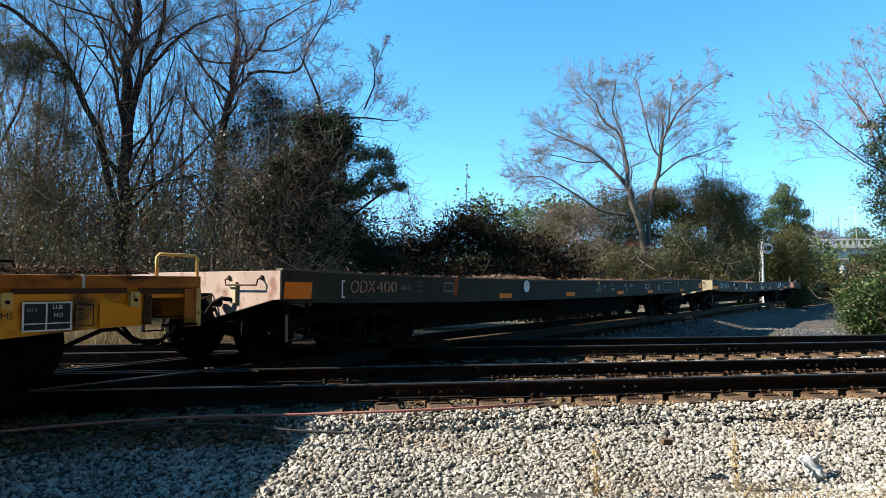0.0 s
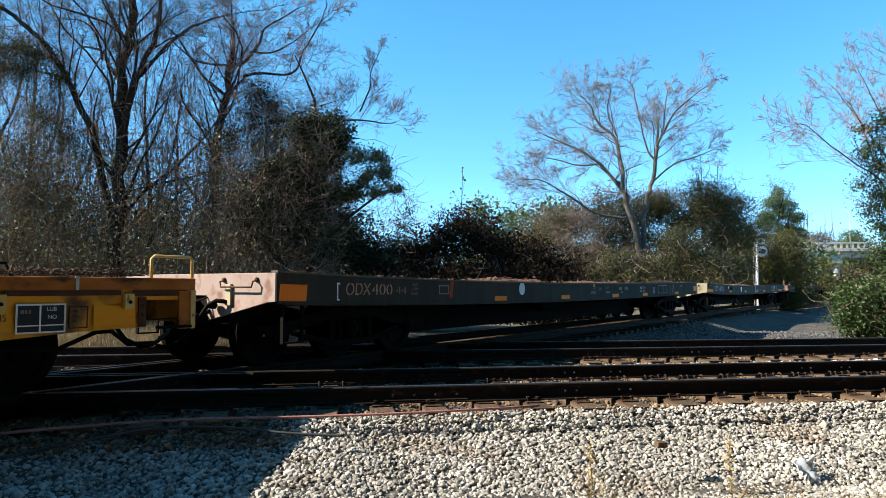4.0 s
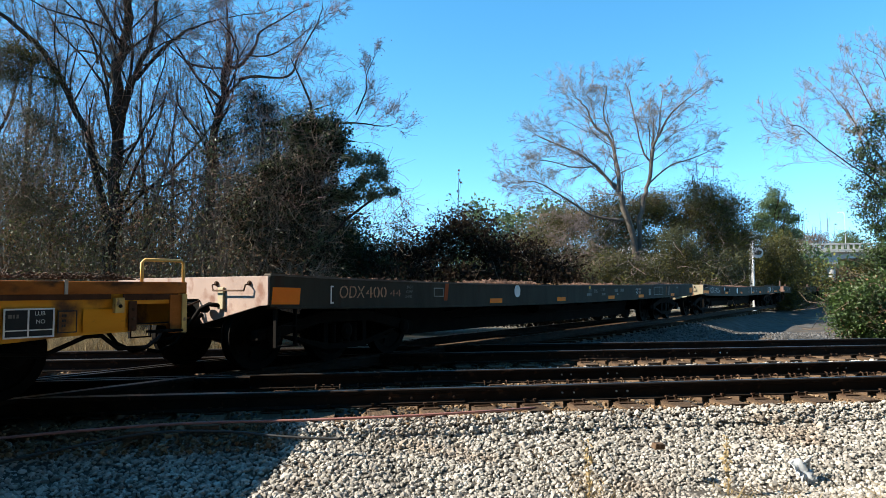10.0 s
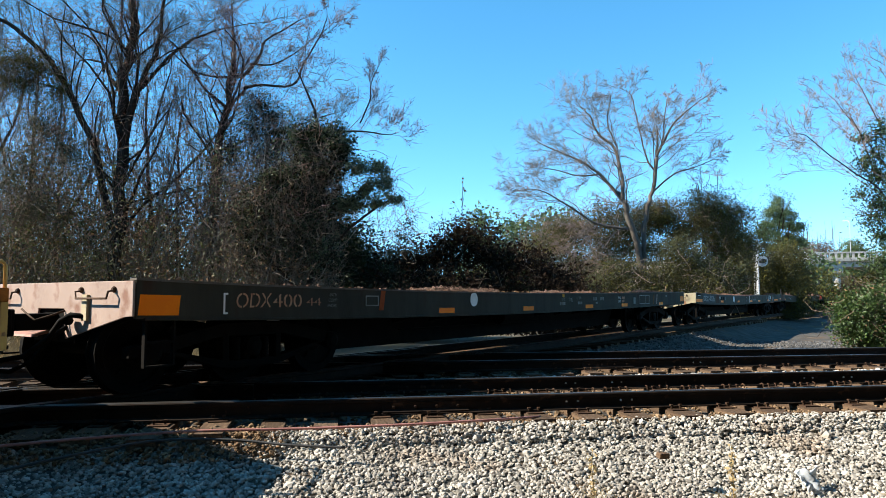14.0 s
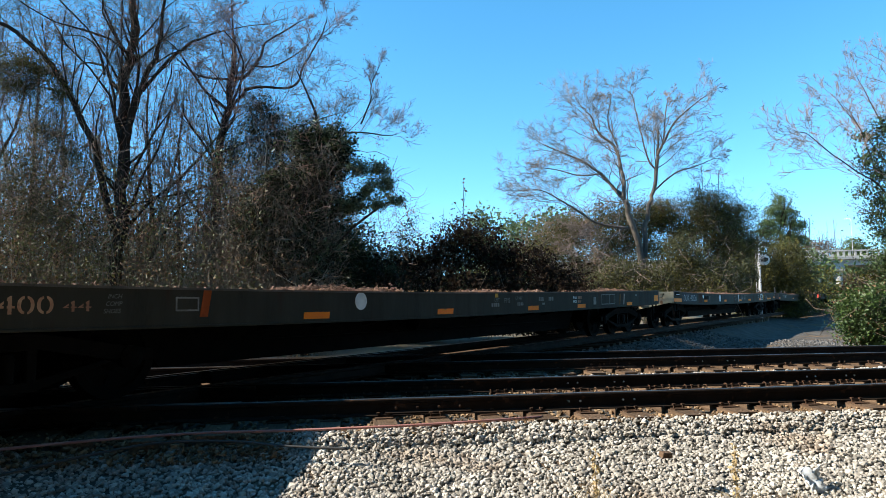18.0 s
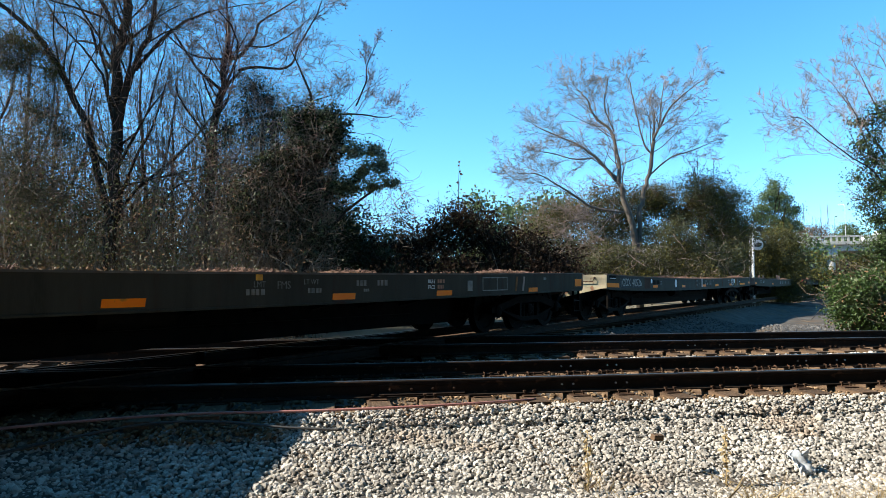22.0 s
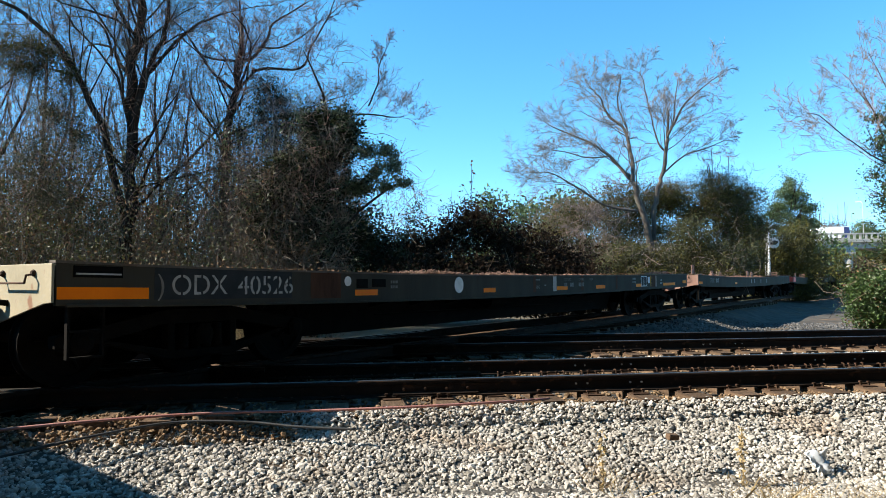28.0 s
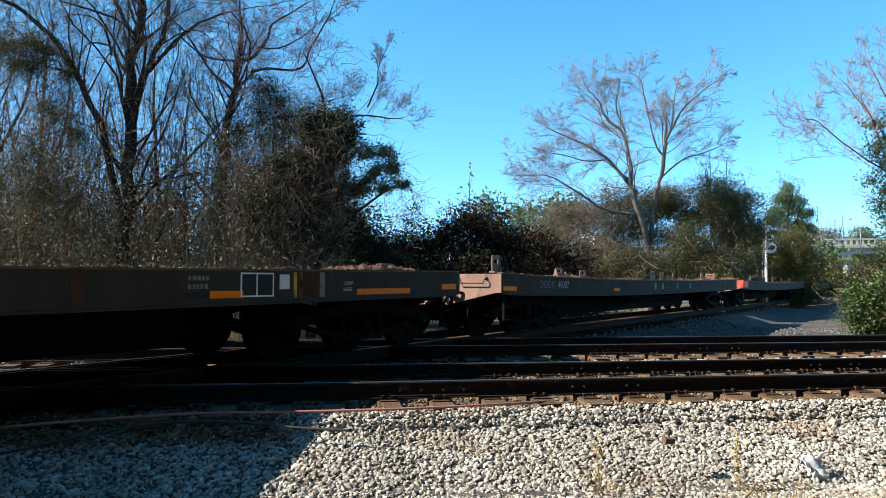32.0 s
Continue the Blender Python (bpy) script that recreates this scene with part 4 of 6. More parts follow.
def stake(x, y, h, w, seed):
    """An upright steel bracket standing on a deck."""
    b, slot = w * 0.22, h * 0.55
    g = Geo().box(-w / 2, w / 2, -0.06, 0.06, 0.0, 0.025)
    for x0, x1, z0, z1 in ((-w / 2, -w / 2 + b, 0.02, h), (w / 2 - b, w / 2, 0.02, h), (-w / 2 + b, w / 2 - b, slot + h * 0.2, h), (-w / 2 + b, w / 2 - b, 0.02, slot)):
        g.box(x0, x1, -0.012, 0.012, z0, z1)
    g.prism([(-0.06, 0.02), (0.06, 0.02), (0.012, h * 0.9), (-0.012, h * 0.9)], "x", w / 2 - 0.014, w / 2 + 0.004)
    ob = solid("stake_bracket", g, BROWN, "rusty upright steel bracket standing on the deck", "bracket", None, "deck brackets", bevel=0.006)
    cars.append((ob, x))
    ob["side"], ob["lift"] = y, DECK_Z + 0.016 - sag((x - 42.42) % 21.18 if x > 42.4 else x - 21.3)
    ob["turn"] = random.Random(seed).choice((0, 0, 90, 180))
    return ob


stake(42.42 + 0.16, -1.35, 0.33, 0.27, 1)
for k, (x, h) in enumerate(((3.0, 0.16), (4.3, 0.15), (9.5, 0.22), (10.4, 0.20), (15.2, 0.2), (16.4, 0.18), (24.0, 0.2), (27, 0.2), (30, 0.22), (33, 0.2), (36, 0.2))):
    stake(42.42 + x, -1.3, h * 1.3, 0.34, k)
stake(21.3 + 18.1, -1.35, 0.10, 0.3, 3)

# the yellow car ahead of them
Y_LEN = 16.0
car_y = thing("yellow_flat_car", "worn yellow flat car with rusty deck edge and handrail", "railway flat car", None, "flat cars of the train")
cars.append((car_y, -1.13 - Y_LEN))
for s in (-1, 1):
    y0, y1 = s * (HALF - 0.02), s * (HALF - 0.08)
    e = Y_LEN - 0.60  # an opening is framed at the very end
    o = [(0, 1.01), (0, 0.64), (1.2, 0.62), (2.2, 0.56), (4, 0.40), (Y_LEN - 4, 0.40), (Y_LEN - 2.2, 0.56), (Y_LEN - 1.2, 0.62), (e, 0.635), (e, 0.90), (Y_LEN - 0.18, 0.90), (Y_LEN - 0.18, 0.62), (Y_LEN, 0.64), (Y_LEN, 1.01)]
    part("side_sill", Geo().prism(o, "y", min(y0, y1), max(y0, y1)), YELLOW, car_y, "worn yellow side sill", 0.006)
    y0, y1 = s * (HALF + 0.01), s * (HALF - 0.25)
    part("deck_edge", Geo().box(0, Y_LEN, min(y0, y1), max(y0, y1), 1.0, 1.12), RUST_YELLOW, car_y, "rust-streaked deck edge", 0.01)
part("deck", Geo().box(0.02, Y_LEN - 0.02, -HALF + 0.22, HALF - 0.22, 1.03, 1.11), DECK, car_y, "weathered deck")
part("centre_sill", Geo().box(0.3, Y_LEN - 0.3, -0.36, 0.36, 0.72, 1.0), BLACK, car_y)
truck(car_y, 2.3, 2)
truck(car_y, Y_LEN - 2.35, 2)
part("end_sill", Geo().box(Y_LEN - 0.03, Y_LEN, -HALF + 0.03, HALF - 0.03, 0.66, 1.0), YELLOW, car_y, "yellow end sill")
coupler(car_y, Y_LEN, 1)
yy = -HALF + 0.03
part("handrail", Geo().rod([(Y_LEN - 0.49, yy, 1.10), (Y_LEN - 0.49, yy, 1.31), (Y_LEN - 0.46, yy, 1.34), (Y_LEN - 0.05, yy, 1.34), (Y_LEN - 0.02, yy, 1.31), (Y_LEN - 0.02, yy, 0.66)], 0.017, 8), PALE_YELLOW, car_y, "bent yellow handrail", smooth=True)

# fittings of the yellow car's near end
for a in (14.07, 15.20):
    p = plate("lug", a, a + 0.09, 0.82, 0.965, PALE_YELLOW, car_y, "yellow securing lug", 0.05)
    part("bolt", Geo().lathe([(0.016, 0), (0.018, -0.014), (0.008, -0.02)], "y", 8, (a + 0.045, -HALF - 0.05, 0.885)), BLACK, p)
framed(car_y, 14.26, 14.66, 0.635, 0.875, (14.45,), WHITE, PANEL, "black stencil panel with white border", 0.014)
plate("border", 14.26, 14.66, 0.69, 0.70, WHITE, car_y, "", 0.009)
lettering("stencil", "LUB", 0.05, 14.50, 0.82, WHITE, car_y, "small white stencil")
lettering("stencil", "NO", 0.05, 14.51, 0.75, WHITE, car_y, "small white stencil")
bars(car_y, 14.29, 14.42, 0.80, 0.03, FADED, 3, 22)
framed(car_y, 14.70, 14.86, 0.66, 0.85, (), PANEL, YELLOW, "outlined stencil box", 0.010)
for z in (0.80, 0.755, 0.71):
    bars(car_y, 14.73, 14.84, z, 0.022, PANEL, 2, int(z * 100))
lettering("stencil", "EAMS", 0.085, 13.99, 0.74, PANEL, car_y, "small black stencil", 0.95)
plate("clip", 14.74, 14.77, 1.00, 1.125, STEEL, car_y, "pale metal clip", 0.02)
p = plate("end_post", 15.80, 15.96, 0.60, 0.99, RUST_YELLOW, car_y, "rusty orange end post", 0.02)
plate("flange", 15.93, 15.985, 0.60, 1.0, PALE_YELLOW, p, "", 0.035)
plate("frame", 15.36, 15.44, 0.64, 0.93, DARK_RUST, car_y, "dark rusty upright beside the opening", 0.012)
for z in (0.67, 0.76, 0.85):
    part("bolt", Geo().lathe([(0.016, 0), (0.018, -0.012), (0.008, -0.018)], "y", 8, (15.40, -HALF - 0.012, z)), IRON, car_y)
for x0, x1, z0 in ((13.2, 14.05, 0.955), (14.16, 15.18, 0.95), (15.3, 15.9, 0.94)):
    plate("streak", x0, x1, z0, 1.0, DARK_RUST, car_y, "dark rust under the deck edge", 0.006)
plate("patch", 14.92, 15.33, 0.65, 0.86, FRESH_YELLOW, car_y, "patch of fresher orange-yellow paint", 0.003)
plate("bar", 15.45, 15.80, 0.70, 0.715, BLACK, car_y, "dark rod across the opening", -0.02)
plate("step", 15.55, 15.90, 0.615, 0.64, BLACK, car_y, "", 0.10)
part("brake_pipe", Geo().rod([(13.6, -1.2, 0.52), (14.2, -1.3, 0.50), (14.7, -1.38, 0.46), (15.05, -1.4, 0.60), (15.2, -1.4, 0.60), (15.4, -1.35, 0.46), (15.8, -1.2, 0.44), (16.2, -0.8, 0.5), (16.5, -0.4, 0.55)], 0.022, 8), BLACK, car_y, "sagging black brake hose", smooth=True)
rod = solid("lashing_bar", Geo().rod([(0, 0, 0), (0, 0, 0.10), (0.05, 0, 0.13), (0.55, 0, 0.13), (0.6, 0, 0.0)], 0.014, 6), BLACK, "bent black lashing bar lying on the deck", "bar", smooth=True)
cars.append((rod, -1.13 - 2.1))
rod["side"], rod["lift"] = -0.9, 1.12
for k, x in enumerate((-4.4, -3.1, -2.4)):
    ob = rubble(x, -1.15, 0.9, 0.2, 30 + k, 60, high=0.03)
    ob["lift"] = 1.125
    ob.data.materials.clear()
    ob.data.materials.append(IRON)

rubble(5.0, -1.25, 1.5, 0.2, 1, 110)
rubble(6.6, -1.25, 0.9, 0.2, 7, 60)
rubble(15.6, -1.25, 1.8, 0.2, 2, 130, high=0.035)
rubble(9.4, -1.25, 1.2, 0.2, 8, 50, high=0.03)
rubble(11.5, -1.25, 1.0, 0.2, 9, 40, high=0.03)
rubble(26.5, -1.25, 1.6, 0.2, 3, 110, high=0.035)
rubble(28.9, -1.25, 1.4, 0.2, 33, 60, high=0.03)
rubble(38.4, -1.25, 1.6, 0.2, 6, 90)
for k in range(5):
    rubble(45.0 + 4.1 * k, -1.25, 2.2, 0.2, 10 + k, 90)


def motions():
    """The whole train rolls to the left along its track; wheels turn with it."""
    for ob, x in cars:
        rows = [(t, TRAIN_FRAME @ pose(START + x - s, ob.get("side", 0.0), ob.get("lift", 0.0), 0, 0, ob.get("turn", 0.0))) for t, s in TRAVEL]
        walk(ob, rows)
    for ob, rows in on_bridge:
        walk(ob, rows)
    fine = [(0.0, 0.0)]
    for (t0, s0), (t1, s1) in zip(TRAVEL, TRAVEL[1:]):
        k = max(1, math.ceil((s1 - s0) / 0.55))
        fine += [(t0 + (t1 - t0) * q / k, s0 + (s1 - s0) * q / k) for q in range(1, k + 1)]
    for w, x in wheelsets:
        walk(w, [(t, Matrix.Translation((x, 0, WHEEL_R)) @ Matrix.Rotation(-s / WHEEL_R, 4, "Y")) for t, s in fine])


# ---- trees, brush and the far side ----
def px(x, dist):
    """Sideways place, at a depth, of a column of the opening view."""
    return (x - 784) / 1200 * dist


def grow_tree(seed, limbs, levels, reach, upward=0.3, splits=(5, 8), wiggle=0.16, thin=0.005, first=0.5, droop=0.0, depth=0.35, from_top=0.35, dense=1.7, tip=0.7, branch=(0.35, 0.6), trunk_from=None):
    """A leafless tree: main limbs given as (radius, tip radius, points (x, z)), then branches of branches down to twigs.
    Returns thick wood, twigs and where the twigs end."""
    rng = random.Random(seed)
    thick, fine, ends = Geo(), Geo(), []

    def side_branches(pts, r0, r1, length, level, lo, n):
        steps = len(pts) - 1
        for k in range(n):
            f = lo + (1 - lo) * (k + rng.random()) / n
            i = min(steps - 1, int(f * steps))
            base = pts[i].lerp(pts[i + 1], f * steps - i)
            axis = (pts[i + 1] - pts[i]).normalized()
            side = axis.orthogonal().normalized()
            side.rotate(Matrix.Rotation(rng.uniform(0, 6.283), 3, axis))
            a = rng.uniform(0.4, 1.0) if level < 3 else rng.uniform(0.5, 1.2)
            d = (axis * math.cos(a) + side * math.sin(a) + Vector((0, 0, upward * 0.5 - droop * (level > 1)))).normalized()
            grow(base, d, length * rng.uniform(0.55, 1.15) * (1.05 - 0.4 * f), max(thin, (r0 + (r1 - r0) * f) * rng.uniform(*branch)), level)

    def grow(p, way, length, r, level):
        steps = 5 if level < 2 else 4 if level < 3 else 3
        pts, q, w = [p.copy()], p.copy(), way.copy()
        for _ in range(steps):
            w = (w + Vector((rng.gauss(0, wiggle), rng.gauss(0, wiggle), rng.gauss(0, wiggle) + upward * 0.15))).normalized()
            q = q + w * (length / steps)
            pts.append(q.copy())
        tip = max(thin * 0.55, r * 0.35)
        (thick if r > 0.022 else fine).rod(pts, r, 6 if r > 0.06 else 4 if r > 0.022 else 3, tip)
        if level >= levels:
            ends.append(pts[-1])
            return
        side_branches(pts, r, tip, length * reach, level + 1, 0.25, rng.randint(*splits))

    for r0, r1, line in limbs:
        ctrl = [Vector((x, 0, z)) for x, z in line]
        bend = rng.uniform(-depth, depth)
        for k, c in enumerate(ctrl):
            c.y = bend * k if line[0][1] > 0.5 else 0.0
        pts = []
        for k in range(len(ctrl) - 1):
            p0, p1, p2, p3 = ctrl[max(k - 1, 0)], ctrl[k], ctrl[k + 1], ctrl[min(k + 2, len(ctrl) - 1)]
            for q in range(4):
                t = q / 4
                pts.append(0.5 * (2 * p1 + (p2 - p0) * t + (2 * p0 - 5 * p1 + 4 * p2 - p3) * t * t + (3 * p1 - p0 - 3 * p2 + p3) * t ** 3) + Vector((rng.gauss(0, r0 * 0.25), rng.gauss(0, r0 * 0.25), 0)) * (k + q > 0))
        pts.append(ctrl[-1])
        total = sum((b - a).length for a, b in zip(pts, pts[1:]))
        thick.rod(pts, r0, 9 if r0 > 0.1 else 6, r1)
        lo = trunk_from if trunk_from and line[0][1] < 0.5 else from_top
        side_branches(pts, r0, r1, total * first, 1, lo, max(3, int(total * dense * (1 - lo) / (1 - from_top))))
        grow(pts[-1], (pts[-1] - pts[-2]).normalized(), total * first * tip, r1, 1)
    return thick, fine, ends


def leaf_cards(centres, size, seed, flat=0.0):
    """Small folded leaves at the given places."""
    rng = np.random.default_rng(seed)
    n = len(centres)
    a = rng.normal(0, 1, (n, 3))
    a[:, 2] *= 1 - flat
    a /= np.linalg.norm(a, axis=1, keepdims=True)
    b = np.cross(a, rng.normal(0, 1, (n, 3)))
    b /= np.linalg.norm(b, axis=1, keepdims=True)
    c = np.cross(a, b)
    s = size * rng.uniform(0.6, 1.4, (n, 1))
    v = np.stack([centres - a * s, centres + b * s * 0.5 + c * s * 0.15, centres + a * s, centres - b * s * 0.5 + c * s * 0.15], 1).reshape(-1, 3)
    i = 4 * np.arange(n)[:, None]
    return v, np.concatenate([i + np.array([[0, 1, 2]]), i + np.array([[0, 2, 3]])])


def clumps(seed, n, blobs, per=30, tight=0.2, inner=0.5):
    """Places of leaves gathered in clumps inside rounded masses: (x, y, z, rx, ry, rz) each."""
    rng = np.random.default_rng(seed)
    out = []
    vol = np.array([b[3] * b[4] + b[3] * b[5] + b[4] * b[5] for b in blobs])
    for b, k in zip(blobs, np.maximum(2, (n / per * vol / vol.sum()).astype(int))):
        w = rng.normal(0, 1, (k, 3))
        w /= np.linalg.norm(w, axis=1, keepdims=True)
        w *= rng.uniform(inner, 1.12, (k, 1))
        c = np.array(b[:3]) + w * np.array(b[3:])
        spread_ = tight * rng.lognormal(0, 0.3, (k, 1, 1))
        out.append((c[:, None] + rng.normal(0, 1, (k, per, 3)) * spread_ * np.array((1, 1, 0.7))).reshape(-1, 3))
    p = np.concatenate(out)
    return p[p[:, 2] > -0.45]


def leaf_part(name, places, size, material, parent, seed, label="", flat=0.0):
    ob = new(name, cloud(name, *leaf_cards(places, size, seed, flat), material))
    ob.parent = parent
    return tagged(ob, label, kind="stuff")


def tubes(path, r):
    """Three-sided stems along many paths at once: path (n, k, 3), r (n, k)."""
    n, k = path.shape[:2]
    way = np.gradient(path, axis=1)
    way /= np.linalg.norm(way, axis=2, keepdims=True) + 1e-9
    ref = np.where(np.abs(way[..., 2:3]) > 0.8, np.array((1.0, 0, 0)), np.array((0, 0, 1.0)))
    e1 = np.cross(way, ref)
    e1 /= np.linalg.norm(e1, axis=2, keepdims=True) + 1e-9
    e2 = np.cross(way, e1)
    ang = np.array([0, 2.094, 4.189])
    v = path[:, :, None] + r[..., None, None] * (e1[:, :, None] * np.cos(ang)[:, None] + e2[:, :, None] * np.sin(ang)[:, None])
    i = (np.arange(n)[:, None, None] * k + np.arange(k - 1)[None, :, None]) * 3
    s = np.arange(3)[None, None]
    f = np.stack([i + s, i + (s + 1) % 3, i + 3 + (s + 1) % 3, i + 3 + s], -1).reshape(-1, 4)
    return v.reshape(-1, 3), f


def stems(seed, n, places, low, length, radius, lean=0.10, sway=0.10, k=6):
    """Rising stems: start points (m, 3) are picked from places."""
    rng = np.random.default_rng(seed)
    p0 = places[rng.integers(0, len(places), n)] + rng.normal(0, 0.12, (n, 3)) * (1, 1, 0)
    t = np.linspace(0, 1, k)
    ln = length * np.clip(rng.lognormal(0, 0.4, n), 0.4, 1.5)
    way = rng.normal(0, lean, (n, 1, 2)) * t[None, :, None] * ln[:, None, None]
    path = np.empty((n, k, 3))
    path[..., :2] = p0[:, None, :2] + way + np.cumsum(rng.normal(0, sway, (n, k, 2)), 1) * np.minimum(1, ln / 2)[:, None, None]
    path[..., 2] = p0[:, 2:] + low + ln[:, None] * t
    r = radius * rng.lognormal(0, 0.4, (n, 1)) * (1 - 0.7 * t)[None]
    return tubes(path, r)


def sprigs(seed, n, centres, length, radius, k=4, up=0.3, curl=0.35):
    """Short twigs pointing every way round the given places."""
    rng = np.random.default_rng(seed)
    p = centres[rng.integers(0, len(centres), n)] + rng.normal(0, 0.1, (n, 3))
    w = rng.normal(0, 1, (n, 3)) + (0, 0, up)
    w /= np.linalg.norm(w, axis=1, keepdims=True)
    ln = length * rng.lognormal(0, 0.4, (n, 1))
    path = [p]
    for _ in range(k - 1):
        w = w + rng.normal(0, curl, (n, 3))
        w /= np.linalg.norm(w, axis=1, keepdims=True)
        path.append(path[-1] + w * ln / (k - 1))
    path = np.stack(path, 1)
    return tubes(path, radius * rng.lognormal(0, 0.3, (n, 1)) * (1 - 0.6 * np.linspace(0, 1, k))[None])


def stems_part(name, data, material, parent, label=""):
    ob = new(name, cloud(name, *data, material))
    ob.parent = parent
    return tagged(ob, label, kind="stuff")


def bare_tree(label, at, bark, twig, **kw):
    t = thing("bare_tree", label, "tree", pose(*at))
    thick, fine, ends = grow_tree(**kw)
    part("trunk", thick, bark, t, "", smooth=True)
    ob = new("crown", fine.mesh("crown", twig, clean=False))
    ob.parent = t
    tagged(ob, "fine leafless twigs", kind="stuff")
    return t, np.array([tuple(e) for e in ends])


def region(seed, n, x0, x1, y0, y1, z0, z1, shape=None):
    """Random places in a box, thinned by shape(x, y, z)."""
    rng = np.random.default_rng(seed)
    p = rng.uniform((x0, y0, z0), (x1, y1, z1), (n, 3))
    return p if shape is None else p[shape(p[:, 0], p[:, 1], p[:, 2])]


GROUND = -0.45


def edge(p):
    """The wood's edge runs slantwise, further off on the sunny side, and stops where it leaves the place."""
    p = p[p[:, 0] > -0.66 * (p[:, 1] + 1.4 - 0.2 * (p[:, 0] + 15)) - 1.2]
    return p + np.stack([np.zeros(len(p)), 1.4 - 0.2 * (p[:, 0] + 15), np.zeros(len(p))], 1)


def big_bare_tree():
    limbs = [(0.24, 0.17, [(0.15, 0), (0.11, 2.57), (-0.42, 5.07), (-0.88, 6.8)]),
             (0.12, 0.03, [(-0.88, 6.7), (-1.28, 7.38), (-2.05, 8.31), (-2.98, 9.08), (-4.21, 9.7), (-5.2, 10.2)]),
             (0.14, 0.03, [(-0.88, 6.8), (-0.88, 8.16), (-1.19, 9.85), (-2.05, 10.78), (-2.45, 11.89), (-2.9, 12.5)]),
             (0.10, 0.02, [(-0.66, 5.26), (-2.39, 5.57), (-3.75, 6.46), (-4.52, 6.92), (-5.47, 7.42), (-6.7, 7.4)]),
             (0.17, 0.11, [(0.2, 0), (0.17, 2.94), (0.26, 5.07), (0.42, 6.31), (0.72, 7.38), (1.03, 9.23)]),
             (0.08, 0.02, [(0.94, 8.49), (0.51, 9.08), (0.26, 10.31), (-0.2, 12.5), (-0.36, 13.0)]),
             (0.10, 0.02, [(1.03, 9.23), (1.19, 9.85), (1.8, 10.96), (2.57, 11.73), (3.5, 12.4)]),
             (0.07, 0.02, [(1.31, 10.04), (1.56, 10.81), (1.8, 12.19), (2.05, 12.9)]),
             (0.06, 0.02, [(0.69, 7.26), (1.96, 8.31), (3.01, 8.65), (4.15, 9.1)]),
             (0.06, 0.02, [(-1.19, 9.85), (-1.62, 11.27), (-1.31, 12.81), (-1.45, 13.0)]),
             (0.06, 0.02, [(-2.05, 8.31), (-3.31, 8.19), (-4.55, 8.49), (-5.4, 8.6)]),
             (0.05, 0.015, [(-1.0, 5.3), (-2.0, 4.7), (-3.1, 4.9), (-4.2, 4.5)])]
    limbs = [(r0 * 0.85, r1 * 0.9, line) for r0, r1, line in limbs]
    bare_tree("tall leafless tree with a wide pale crown behind the train", (px(1142, 37), 37, GROUND), BARK_PALE, TWIG_PALE, seed=4, limbs=limbs, levels=3, reach=0.6, upward=0.12, thin=0.0075, first=0.52, splits=(7, 10), wiggle=0.18, from_top=0.12, dense=3.3, tip=0.35, branch=(0.25, 0.45), trunk_from=0.88)


